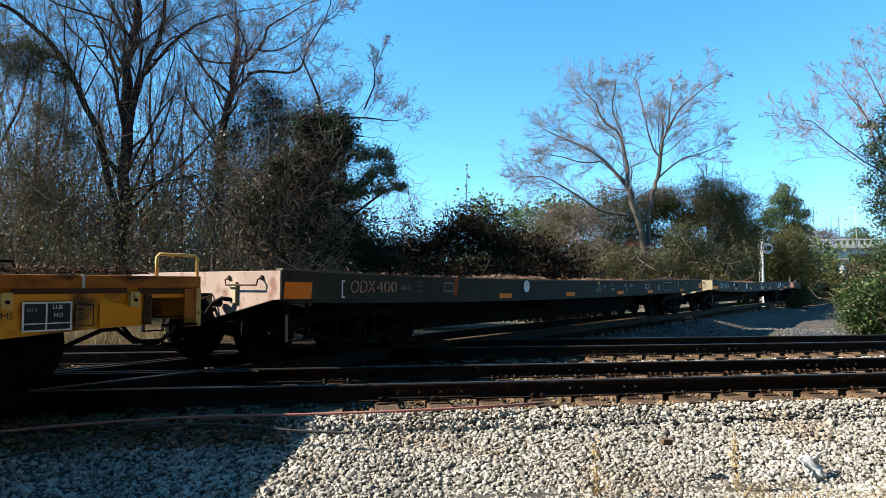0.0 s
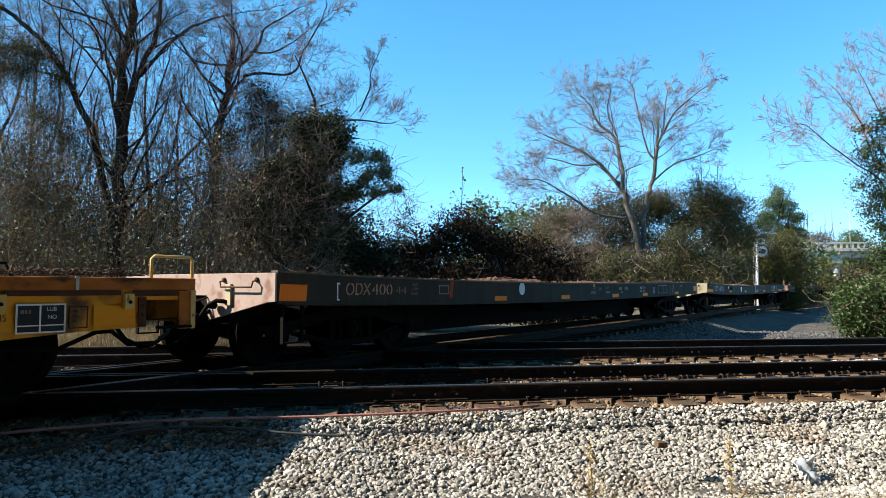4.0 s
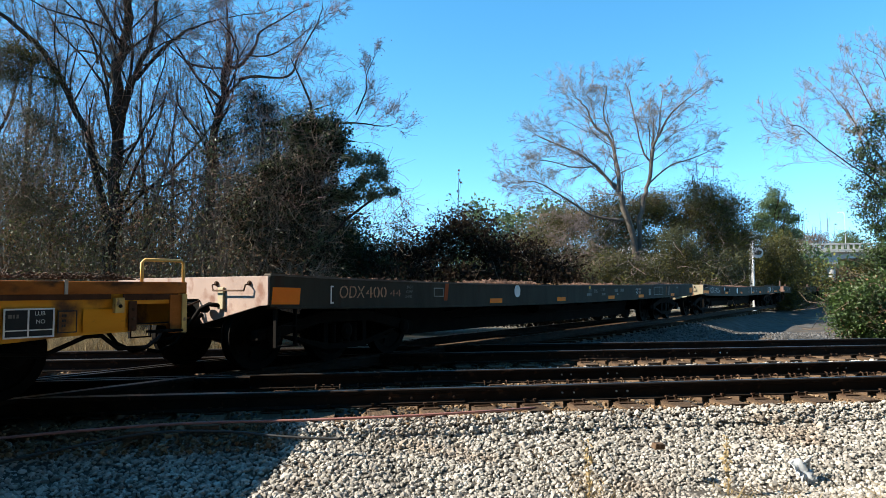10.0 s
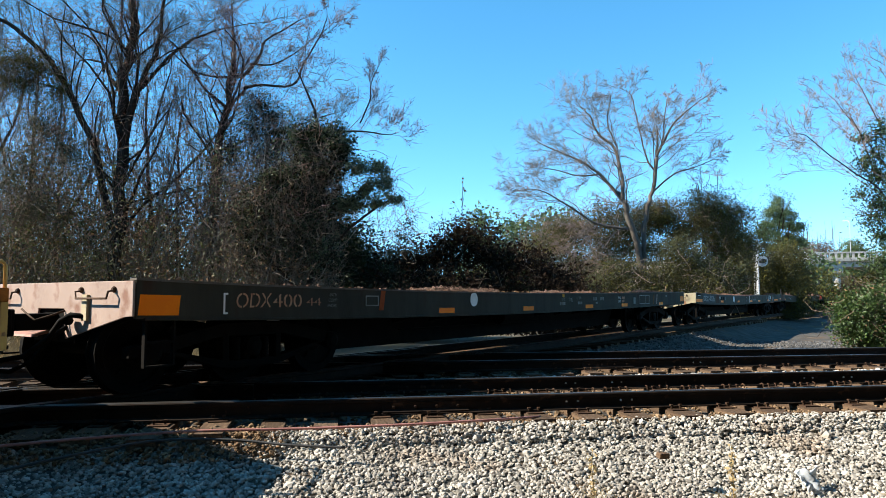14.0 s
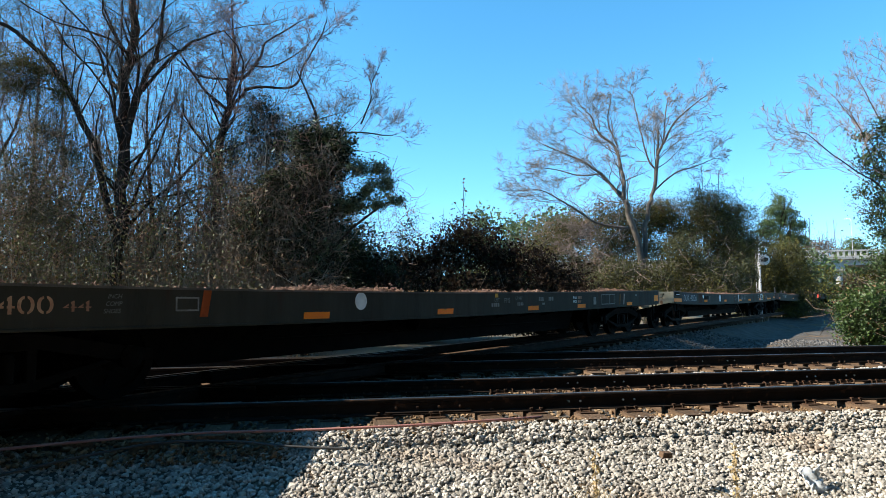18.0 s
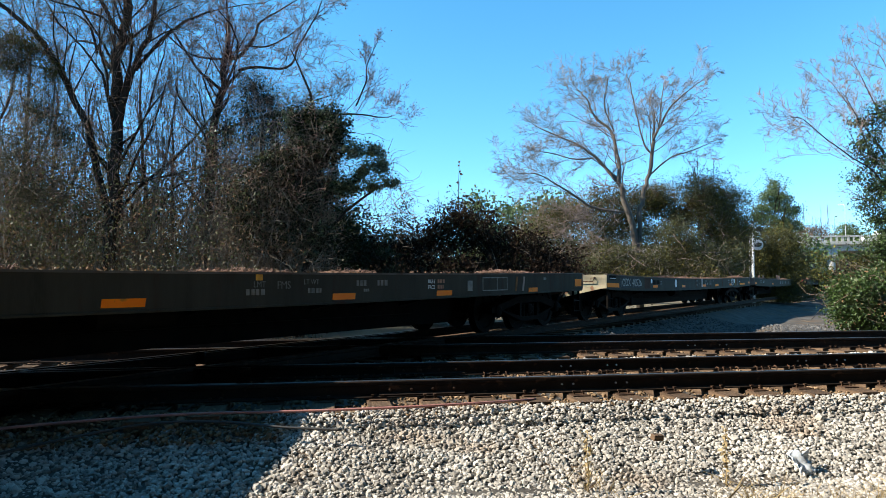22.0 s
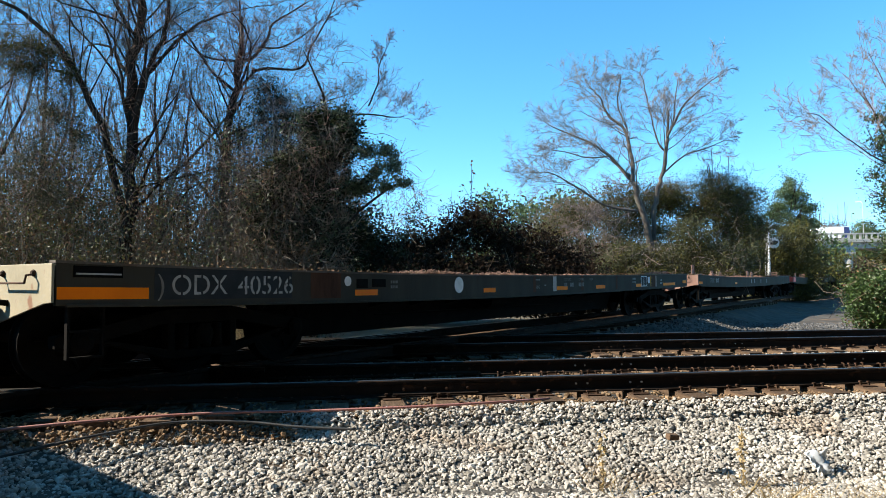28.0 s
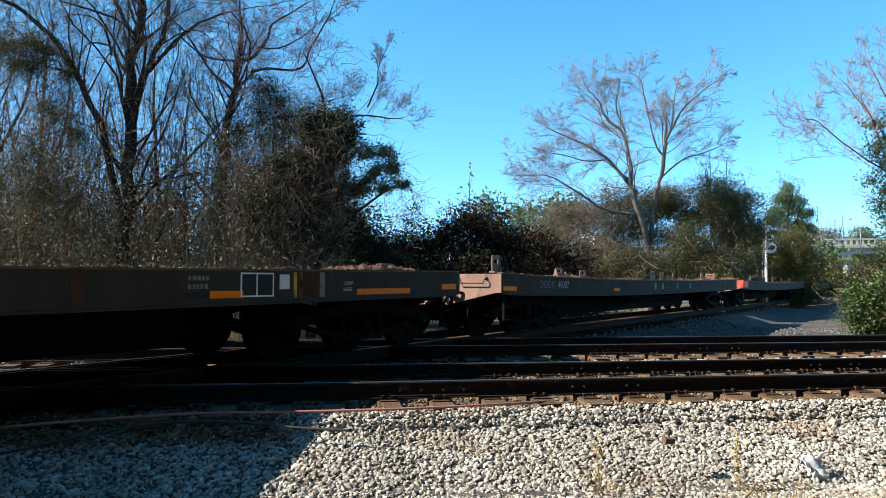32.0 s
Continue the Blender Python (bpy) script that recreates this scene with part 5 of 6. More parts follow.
def wood_edge():
    limbs = [(0.25, 0.13, [(-0.05, 0), (-0.04, 1.84), (0.01, 4.13), (0.1, 6.19), (0.09, 7.95), (0.26, 8.82), (0.31, 10.8)]),
             (0.13, 0.05, [(0.15, 5.9), (0.44, 7.09), (0.83, 7.95), (1.12, 8.53), (1.45, 10.4)]),
             (0.13, 0.06, [(-0.09, 3.4), (-0.66, 5.72), (-1.23, 6.98), (-1.75, 7.95), (-2.27, 8.58), (-3.13, 9.23), (-3.92, 9.52)]),
             (0.075, 0.015, [(0.04, 7.3), (-0.44, 7.84), (-0.78, 8.33), (-1.23, 8.58), (-1.86, 8.69), (-2.34, 8.25)]),
             (0.05, 0.015, [(-0.51, 7.93), (-0.75, 8.72), (-1.23, 9.12), (-1.86, 9.2)]),
             (0.07, 0.02, [(0.59, 7.46), (1.46, 8.72), (2.26, 9.36), (3.21, 9.75)]),
             (0.06, 0.015, [(0.04, 4.45), (0.91, 5.87), (1.62, 6.67)]),
             (0.05, 0.015, [(0.9, 2.6), (1.23, 3.34), (1.62, 4.13), (2.26, 4.45)]),
             (0.05, 0.015, [(-1.39, 7.3), (-2.18, 7.54), (-3.13, 7.62)]),
             (0.05, 0.02, [(0.1, 7.0), (-0.15, 8.4), (-0.35, 9.8)])]
    limbs = [(r0 * 0.8, r1 * 0.75, line) for r0, r1, line in limbs]
    t, e1 = bare_tree("dark leafless tree hung with vines at the wood's edge", (px(212, 19), 19, GROUND), BARK, TWIG, seed=11, limbs=limbs, levels=3, reach=0.58, upward=0.3, thin=0.0042, first=0.46, splits=(8, 11), wiggle=0.22, from_top=0.25, dense=2.3, branch=(0.2, 0.4))
    leaf_part("leaves", e1[::6] + np.random.default_rng(1).normal(0, 0.1, e1[::6].shape), 0.026, LEAF_RED, t, 3, "few dry red leaves")
    limbs = [(0.20, 0.11, [(0, 0), (0.02, 2.1), (0.16, 5.11), (0.33, 6.94), (0.51, 8.14)]),
             (0.075, 0.02, [(0.51, 8.14), (0.84, 8.24), (1.24, 8.8), (1.42, 9.44), (1.94, 9.87), (2.44, 10.27)]),
             (0.06, 0.015, [(0.94, 7.77), (1.39, 7.84), (2.41, 7.79), (2.77, 8.42), (3.26, 9.21), (3.48, 9.77)]),
             (0.07, 0.03, [(0.36, 7.0), (0.7, 7.5), (0.94, 7.77)]),
             (0.06, 0.015, [(0.3, 5.9), (1.27, 6.36), (2.36, 6.72), (2.96, 7.02), (3.69, 7.32)]),
             (0.06, 0.012, [(1.3, 6.3), (2.28, 6.52), (3.81, 6.61), (4.41, 6.69), (5.1, 6.67), (5.4, 6.8)]),
             (0.03, 0.01, [(4.41, 6.71), (4.71, 7.32), (4.78, 7.8), (5.08, 8.36)]),
             (0.06, 0.015, [(0.41, 7.19), (-0.23, 7.77), (-0.72, 8.61), (-1.06, 8.94)]),
             (0.05, 0.015, [(0.5, 8.1), (-0.39, 8.14), (-1.06, 8.69)]),
             (0.06, 0.02, [(0.51, 8.14), (0.61, 9.11), (0.53, 10.6)]),
             (0.05, 0.015, [(0.04, 3.44), (-0.72, 4.61), (-1.23, 5.27)]),
             (0.04, 0.012, [(1.11, 8.52), (1.78, 8.44), (2.44, 8.69), (3.03, 9.11)])]
    limbs = [(r0 * 0.85, r1 * 0.8, line) for r0, r1, line in limbs]
    t, e2 = bare_tree("leafless tree with pale upper limbs and reddish twigs", (px(378, 20), 20, GROUND), BARK_TWO, TWIG_RED, seed=12, limbs=limbs, levels=3, reach=0.58, upward=0.25, thin=0.0042, first=0.40, tip=0.4, splits=(8, 11), wiggle=0.2, from_top=0.25, dense=2.8, branch=(0.2, 0.42))
    leaf_part("leaves", e2[::7] + np.random.default_rng(2).normal(0, 0.1, e2[::7].shape), 0.026, LEAF_RED, t, 3, "few dry red leaves")
    def col(x, y, r, h, dist, deep=0.6):
        """A rounded mass of leaves by column, row and size in the opening view."""
        q = dist / 1200
        return ((x - 769.5) * q, dist, 1.03 + (517.5 - y) * q, r * q, deep, h * q)

    t = thing("hanging_creeper", "brown-green creeper hanging from the leaning limb", "creeper", None, "", "stuff")
    blobs = [col(*b, 18.6, 0.5) for b in ((20, 90, 45, 26), (50, 105, 32, 24), (-30, 95, 45, 34), (90, 140, 20, 26), (15, 130, 40, 20), (60, 210, 45, 60), (20, 290, 50, 60), (110, 260, 35, 50), (60, 360, 60, 50))]
    leaf_part("leaves", clumps(301, 12000, blobs[:5], 16, 0.14, 0.1), 0.022, LEAF_OLIVE, t, 301)
    leaf_part("leaves", clumps(302, 9000, blobs[5:], 18, 0.12, 0.1), 0.024, LEAF_MIX, t, 302)
    stems_part("vines", sprigs(303, 1500, clumps(304, 3000, blobs, 4, 0.15, 0.2), 0.8, 0.005, 6, -1.2, 0.25), VINE, t)
    t = thing("hanging_creeper", "dark ivy hanging from the fork of the second tree", "creeper", None, "", "stuff")
    blobs = [col(*b, 19.6, 0.4) for b in ((445, 170, 26, 30), (470, 195, 30, 34), (435, 215, 22, 36), (480, 240, 36, 30), (400, 250, 16, 40), (455, 265, 30, 30), (372, 290, 10, 50), (372, 400, 12, 60), (200, 130, 14, 30), (225, 95, 16, 30), (205, 300, 14, 60), (196, 420, 16, 60))]
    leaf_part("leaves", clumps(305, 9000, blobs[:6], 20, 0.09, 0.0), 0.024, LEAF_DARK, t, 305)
    leaf_part("leaves", clumps(306, 5000, blobs[:8], 16, 0.14, 0.3), 0.022, LEAF_BROWN, t, 306)
    leaf_part("leaves", clumps(307, 4500, blobs[6:], 14, 0.10, 0.6), 0.026, LEAF_EVER, t, 307)
    stems_part("vines", sprigs(308, 900, clumps(309, 3000, blobs[:8], 4, 0.15, 0.2), 0.9, 0.005, 6, -1.0, 0.3), TWIG, t)
    for x, dist, h, seed in ((30, 22, 9, 41), (105, 23, 8, 42), (290, 22.5, 8.5, 43), (330, 24, 7, 44), (450, 23, 7, 45), (-60, 21, 10, 46), (520, 24, 5.5, 47)):
        r = 0.06 + 0.006 * h
        b = 0.5 * math.sin(seed * 7.7)
        limbs = [(r, 0.03, [(0, 0), (b * 0.3, h * 0.3), (b, h * 0.65), (b * 1.2, h)]), (r * 0.5, 0.02, [(b * 0.5, h * 0.45), (b + 0.9, h * 0.7), (b + 1.2, h * 0.95)]),
                 (r * 0.5, 0.02, [(b * 0.4, h * 0.35), (b - 0.9, h * 0.6), (b - 1.5, h * 0.85)])]
        bare_tree("slender leafless sapling among vines", (px(x, dist), dist, GROUND), BARK, TWIG, seed=seed, limbs=limbs, levels=3, reach=0.5, upward=0.35, thin=0.006, first=0.3, splits=(4, 6), wiggle=0.2)
    # vines that hang from the limbs, tangled stems and twigs below
    t = thing("vine_thicket", "tangled thicket of grey vines, stems and dull leaves", "thicket", None, "", "stuff")
    top = lambda x, y, z: z < 7.6 + 1.2 * np.sin(x * 1.3) - np.clip(x + 6.5, 0, 9) * 1.35
    hang = edge(region(5, 12000, -16.5, -3.6, 18.2, 24.5, 0.2, 9.0, top))
    stems_part("vines", stems(6, 2300, hang, -0.5, 1.6, 0.0075, 0.10, 0.085), VINE, t)
    low = edge(region(7, 6000, -17, -4.4, 17.6, 24.5, GROUND, 0.4))
    stems_part("undergrowth", stems(8, 1400, low, 0.0, 2.3, 0.009, 0.22, 0.13), VINE, t)
    mid = edge(region(9, 14000, -17, -4.4, 17.8, 24.5, GROUND, 8.5, lambda x, y, z: z < 3.7 + 1.2 * np.sin(x * 1.7) + 0.35 * np.clip(-9 - x, 0, 6) - np.clip(x + 5, 0, 9) * 0.9))
    stems_part("brushwood", sprigs(10, 4500, mid, 0.65, 0.008, 4, 0.2, 0.5), TWIG, t)
    high = edge(region(86, 9000, -16, -2.8, 18.2, 22.5, 3.0, 11.0, lambda x, y, z: z < 10.8 - np.clip(x + 7, 0, 9) * 0.75))
    stems_part("brushwood", sprigs(87, 7000, high, 0.8, 0.0055, 5, 0.1, 0.5), TWIG_RED, t)
    fade = np.random.default_rng(4).random(20000)
    leafy = edge(region(11, 2700, -17, -3.2, 17.8, 24.0, GROUND, 5.5, lambda x, y, z: fade[:len(x)] < np.clip(1.1 - z / 4.6, 0.06, 1)))
    leaf_part("leaves", np.repeat(leafy, 14, 0) + np.random.default_rng(5).normal(0, 0.22, (len(leafy) * 14, 3)), 0.036, LEAF_DRY, t, 6)
    leafy = edge(region(12, 1300, -17, -3.2, 18.0, 24.0, GROUND, 7.0, lambda x, y, z: fade[:len(x)] < np.clip(1.1 - z / 6, 0.1, 1)))
    leaf_part("leaves", np.repeat(leafy, 24, 0) + np.random.default_rng(6).normal(0, 0.2, (len(leafy) * 24, 3)), 0.042, LEAF_EVER, t, 7)
    leafy = edge(region(12, 700, -17, -9.0, 18.0, 22.0, GROUND, 5.5))
    leaf_part("leaves", np.repeat(leafy, 26, 0) + np.random.default_rng(8).normal(0, 0.25, (len(leafy) * 26, 3)), 0.034, LEAF_OLIVE, t, 8)
    leafy = edge(region(98, 1700, -17, -4.6, 17.3, 18.4, GROUND, 5.0, lambda x, y, z: fade[:len(x)] < np.clip(1.2 - z / 4.5, 0.1, 1)))
    leaf_part("leaves", np.repeat(leafy, 12, 0) + np.random.default_rng(12).normal(0, 0.2, (len(leafy) * 12, 3)), 0.042, LEAF_MIX, t, 12)
    leafy = edge(region(99, 700, -17, -4.6, 17.3, 18.4, GROUND, 6.5, lambda x, y, z: fade[:len(x)] < np.clip(1.2 - z / 6, 0.1, 1)))
    leaf_part("leaves", np.repeat(leafy, 12, 0) + np.random.default_rng(13).normal(0, 0.2, (len(leafy) * 12, 3)), 0.036, LEAF_DRY, t, 13)
    # the wood goes on behind; its dark leaves stand for shade in the gaps
    t = thing("wood", "deep winter wood of dark stems and brown leaves", "woods", None, "", "stuff")
    stems_part("undergrowth", stems(80, 800, region(81, 700, -30, -7, 26, 40, GROUND, -0.4), 0, 6.0, 0.035, 0.08, 0.14), BARK, t)
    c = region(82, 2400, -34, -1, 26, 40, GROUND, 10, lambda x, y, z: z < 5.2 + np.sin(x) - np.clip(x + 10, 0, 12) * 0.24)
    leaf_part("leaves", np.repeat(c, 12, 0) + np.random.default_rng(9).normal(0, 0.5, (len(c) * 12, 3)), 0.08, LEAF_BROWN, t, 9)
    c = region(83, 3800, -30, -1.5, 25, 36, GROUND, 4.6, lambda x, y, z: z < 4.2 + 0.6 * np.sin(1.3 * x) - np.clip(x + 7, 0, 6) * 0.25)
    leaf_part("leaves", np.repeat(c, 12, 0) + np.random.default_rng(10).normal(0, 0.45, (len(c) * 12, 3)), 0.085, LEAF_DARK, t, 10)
    stems_part("brushwood", sprigs(84, 7000, region(85, 6000, -30, -1, 25, 38, 0, 6.0), 1.0, 0.011, 4, 0.3, 0.4), TWIG, t)
    # evergreen mass in front of the second tree
    t = thing("evergreen_tree", "dark broad-leaved evergreen overgrown with vines", "tree", pose(px(545, 18.3), 18.3, GROUND))
    thick, fine, ends = grow_tree(21, [(0.13, 0.05, [(0, 0), (0.2, 2.0), (0.4, 4.0), (0.3, 6.3)]), (0.06, 0.02, [(0.2, 2.2), (1.2, 3.4), (2.4, 4.3)]), (0.05, 0.02, [(0.1, 1.5), (-0.9, 2.6), (-1.4, 4.0)])], 3, 0.5, thin=0.006, first=0.35)
    part("trunk", thick, BARK, t, smooth=True)
    stems_part("brushwood", sprigs(13, 3500, region(14, 4000, -2.2, 0.9, -1.0, 1.0, 0, 5.0), 0.5, 0.006), TWIG, t)
    blobs = []
    for b in ((560, 225, 42, 24), (595, 245, 28, 28), (520, 232, 30, 22), (555, 285, 55, 34), (625, 283, 26, 20), (660, 286, 20, 15), (672, 310, 15, 20), (640, 320, 26, 16), (606, 348, 34, 18), (500, 320, 52, 44),
              (450, 375, 46, 54), (535, 375, 42, 40), (480, 430, 66, 40), (555, 440, 36, 34), (690, 340, 14, 8), (655, 350, 22, 10)):
        x, y, z, rx, ry, rz = col(*b, 18.3, 0.7)
        blobs.append((x - px(545, 18.3), 0.0, z - GROUND, rx, ry, rz))
    leaf_part("leaves", clumps(15, 34000, blobs, 26, 0.075, 0.2), 0.034, LEAF_EVER, t, 8)
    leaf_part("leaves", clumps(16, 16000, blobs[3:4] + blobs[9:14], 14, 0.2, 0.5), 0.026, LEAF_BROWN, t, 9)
    # darker inner leaves stand for the shade within the crown
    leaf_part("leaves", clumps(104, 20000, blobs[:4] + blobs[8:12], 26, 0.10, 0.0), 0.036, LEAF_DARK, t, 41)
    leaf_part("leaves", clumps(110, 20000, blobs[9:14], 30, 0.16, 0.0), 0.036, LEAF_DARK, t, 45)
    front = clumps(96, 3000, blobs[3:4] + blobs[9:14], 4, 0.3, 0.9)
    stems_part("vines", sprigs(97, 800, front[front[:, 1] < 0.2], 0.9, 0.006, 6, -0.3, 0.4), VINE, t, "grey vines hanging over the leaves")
    # two added trees, mostly hidden, that cast shade on the hedge
    t = thing("evergreen_tree", "evergreen added behind the thicket to shade the hedge", "tree", pose(-7.0, 27.5, GROUND))
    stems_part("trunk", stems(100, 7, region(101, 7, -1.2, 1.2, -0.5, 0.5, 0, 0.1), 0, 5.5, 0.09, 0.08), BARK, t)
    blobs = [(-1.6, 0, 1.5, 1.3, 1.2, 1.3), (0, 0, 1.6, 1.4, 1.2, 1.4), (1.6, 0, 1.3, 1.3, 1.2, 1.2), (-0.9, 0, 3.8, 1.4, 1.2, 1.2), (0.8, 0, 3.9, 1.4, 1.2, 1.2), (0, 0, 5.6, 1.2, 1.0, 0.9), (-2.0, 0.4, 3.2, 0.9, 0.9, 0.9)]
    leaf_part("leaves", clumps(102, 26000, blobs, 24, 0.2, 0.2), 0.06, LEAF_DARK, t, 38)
    t = thing("evergreen_tree", "dense hidden evergreen added to shade the hedge", "tree", pose(-4.2, 26.3, GROUND))
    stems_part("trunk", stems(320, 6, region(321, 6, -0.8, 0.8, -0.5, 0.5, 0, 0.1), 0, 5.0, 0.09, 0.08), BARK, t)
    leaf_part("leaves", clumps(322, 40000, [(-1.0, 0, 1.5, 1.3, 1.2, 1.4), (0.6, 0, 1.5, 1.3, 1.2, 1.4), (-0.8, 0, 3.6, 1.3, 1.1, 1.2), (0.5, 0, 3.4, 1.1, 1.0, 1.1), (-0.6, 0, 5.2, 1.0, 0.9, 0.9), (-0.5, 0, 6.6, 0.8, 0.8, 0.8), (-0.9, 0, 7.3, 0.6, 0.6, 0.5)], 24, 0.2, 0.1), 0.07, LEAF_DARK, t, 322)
    t = thing("evergreen_bush", "small dark evergreen at the end of the thicket", "bush", pose(px(715, 23), 23, GROUND))
    stems_part("undergrowth", stems(17, 9, region(18, 60, -0.4, 0.4, -0.4, 0.4, 0, 0.2), 0, 2.6, 0.014, 0.12), BARK, t)
    leaf_part("leaves", clumps(19, 5000, [(0, 0, 1.2, 1.1, 0.9, 0.8), (-0.3, 0, 2.5, 0.4, 0.4, 0.3), (0.15, 0, 3.6, 0.3, 0.3, 0.35), (-0.2, 0, 3.1, 0.3, 0.3, 0.25), (0.3, 0, 4.1, 0.2, 0.2, 0.2)], 20, 0.11, 0.1), 0.034, LEAF_DARK, t, 8)


def far_brush():
    rng = np.random.default_rng(3)
    # hedge behind the train, its shade put into very dark leaves
    t = thing("hedge_brush", "brown and green brush behind the train, coloured dark for shade", "brush", None, "", "stuff")
    blobs = [(px(x, 27), 27 + rng.uniform(-1, 1), rng.uniform(0.2, 1.2), 1.2, 1.2, 1.1) for x in np.linspace(560, 1030, 30)]
    blobs += [(px(x, 28), 28, z, 1.0, 1.0, 1.0) for x, z in ((600, 1.7), (635, 2.1), (665, 2.2), (690, 2.2), (720, 2.3), (755, 2.4), (785, 2.6), (805, 3.3), (835, 3.4), (862, 3.0), (890, 2.4), (925, 2.3), (960, 2.1), (990, 1.7), (1020, 1.2))]
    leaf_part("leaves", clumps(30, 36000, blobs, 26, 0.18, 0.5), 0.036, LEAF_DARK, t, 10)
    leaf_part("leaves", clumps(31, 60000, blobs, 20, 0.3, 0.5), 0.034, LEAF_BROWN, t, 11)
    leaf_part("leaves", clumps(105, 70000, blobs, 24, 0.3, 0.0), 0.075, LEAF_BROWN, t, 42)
    c = clumps(32, 3000, blobs, 4, 0.3, 0.5)
    stems_part("brushwood", sprigs(33, 1400, c, 0.7, 0.006), TWIG, t)
    # pale vine-covered bank to the right of it
    t = thing("vine_bank", "olive and straw-coloured vines over bushes", "brush", None, "", "stuff")
    blobs = [(px(x, 40), 40 + rng.uniform(-1.5, 1.5), z * 1.13, 1.4, 1.4, 1.05) for x, z in ((960, 3.2), (985, 1.6), (1000, 4.2), (1030, 2.2), (1040, 4.6), (1075, 3.4), (1085, 1.2), (1085, 4.9), (1120, 2.2), (1130, 4.0), (1150, 5.0), (1165, 1.0), (1180, 3.3), (1195, 5.3), (1215, 1.8), (1225, 4.3), (1245, 5.6), (1265, 2.4), (1270, 4.6), (1300, 1.2), (1305, 3.6), (1290, 5.0))]
    leaf_part("leaves", clumps(34, 70000, blobs, 22, 0.3, 0.4), 0.045, LEAF_OLIVE, t, 12)
    leaf_part("leaves", clumps(48, 5000, blobs, 30, 0.25, 0.2), 0.065, LEAF_DRY, t, 25)
    leaf_part("leaves", clumps(35, 80000, blobs, 30, 0.22, 0.3), 0.045, LEAF_MIX, t, 13)
    stems_part("brushwood", sprigs(36, 1500, clumps(37, 3000, blobs[:9], 4, 0.4, 0.8), 1.0, 0.010, 5, 0.1, 0.45), TWIG_PALE, t)
    stems_part("brushwood", sprigs(46, 2500, clumps(47, 5000, blobs, 4, 0.5, 0.8), 0.9, 0.010, 5, 0.3, 0.4), TWIG, t)
    t = thing("evergreen_tree", "dark evergreen with bare vines at the bank", "tree", pose(px(1255, 40), 40, GROUND))
    stems_part("trunk", stems(38, 9, region(39, 9, -0.4, 0.4, -0.3, 0.3, 0, 0.1), 0, 6.0, 0.07, 0.1), BARK, t)
    blobs2 = [(0.9, 0, 4.4, 1.0, 0.9, 0.8), (0.1, 0, 6.3, 0.8, 0.8, 0.6), (1.9, 0, 3.0, 1.0, 0.9, 1.0), (-2.6, 0, 6.2, 0.8, 0.7, 0.9), (1.5, 0, 5.6, 0.5, 0.5, 0.6), (-1.2, 0, 5.2, 0.7, 0.7, 0.6), (2.4, 0, 4.4, 0.5, 0.5, 0.7)]
    leaf_part("leaves", clumps(40, 16000, blobs2, 24, 0.2, 0.3), 0.045, LEAF_OLIVE, t, 14)
    leaf_part("leaves", clumps(49, 16000, blobs2, 24, 0.25, 0.5), 0.045, LEAF_MIX, t, 35)
    t = thing("vine_bank", "green and straw-coloured creepers at the foot of the tall tree", "brush", None, "", "stuff")
    blobs = [(px(x, 35), 35 + rng.uniform(-0.8, 0.8), z, 1.1, 1.0, 0.9) for x, z in ((1050, 0.6), (1075, 1.6), (1095, 0.4), (1110, 2.2), (1135, 1.0), (1175, 2.0), (1235, 2.6), (1262, 1.9), (1300, 2.2), (1210, 3.4))]
    leaf_part("leaves", clumps(55, 24000, blobs, 24, 0.2, 0.3), 0.055, LEAF_MIX, t, 31)
    leaf_part("leaves", clumps(56, 9000, blobs[:6], 24, 0.25, 0.4), 0.04, LEAF_MIX, t, 32)
    leaf_part("leaves", clumps(57, 9000, blobs, 20, 0.28, 0.4), 0.055, LEAF_OLIVE, t, 33)
    stems_part("brushwood", sprigs(58, 500, clumps(59, 2000, blobs[:8], 4, 0.35, 0.7), 0.9, 0.009, 5, -0.2, 0.45), TWIG_PALE, t)
    t = thing("far_woods", "low dull woodland closing the view", "woods", None, "", "stuff")
    blobs = [(px(x, 60), 60 + rng.uniform(-3, 3), rng.uniform(0.0, 2.6), 2.6, 2.0, 1.8) for x in range(540, 1480, 22)]
    leaf_part("leaves", clumps(66, 26000, blobs, 24, 0.5, 0.2), 0.14, LEAF_OLIVE, t, 34)
    # added dark leaves stand for the shade beneath the bridge
    t = thing("far_woods", "dark brush added to stand for shade under the bridge", "brush", None, "", "stuff")
    blobs = [(px(x, 89), 89 + rng.uniform(-0.8, 0.8), z, 2.0, 1.2, 1.0) for x in range(1405, 1560, 16) for z in (0.4, 1.5)]
    leaf_part("leaves", clumps(103, 26000, blobs, 24, 0.4, 0.2), 0.11, LEAF_BROWN, t, 39)
    # shrubs by the signal
    t = thing("mixed_shrubs", "yellowing and green shrubs behind the signal mast", "brush", None, "", "stuff")
    blobs = [(px(x, 47), 47, z, 1.5, 1.3, 1.4) for x, z in ((1330, 0.6), (1338, 2.6), (1362, 1.0), (1378, 3.0), (1388, 0.8), (1408, 2.0), (1412, 0.5), (1398, 3.6), (1325, 3.6))]
    leaf_part("leaves", clumps(41, 34000, blobs, 24, 0.25, 0.4), 0.06, LEAF_MIX, t, 15)
    leaf_part("leaves", clumps(42, 30000, blobs, 20, 0.3, 0.5), 0.06, LEAF_OLIVE, t, 16)
    t = thing("pine_tree", "open-crowned green pine behind the shrubs", "tree", pose(px(1392, 50), 50, GROUND))
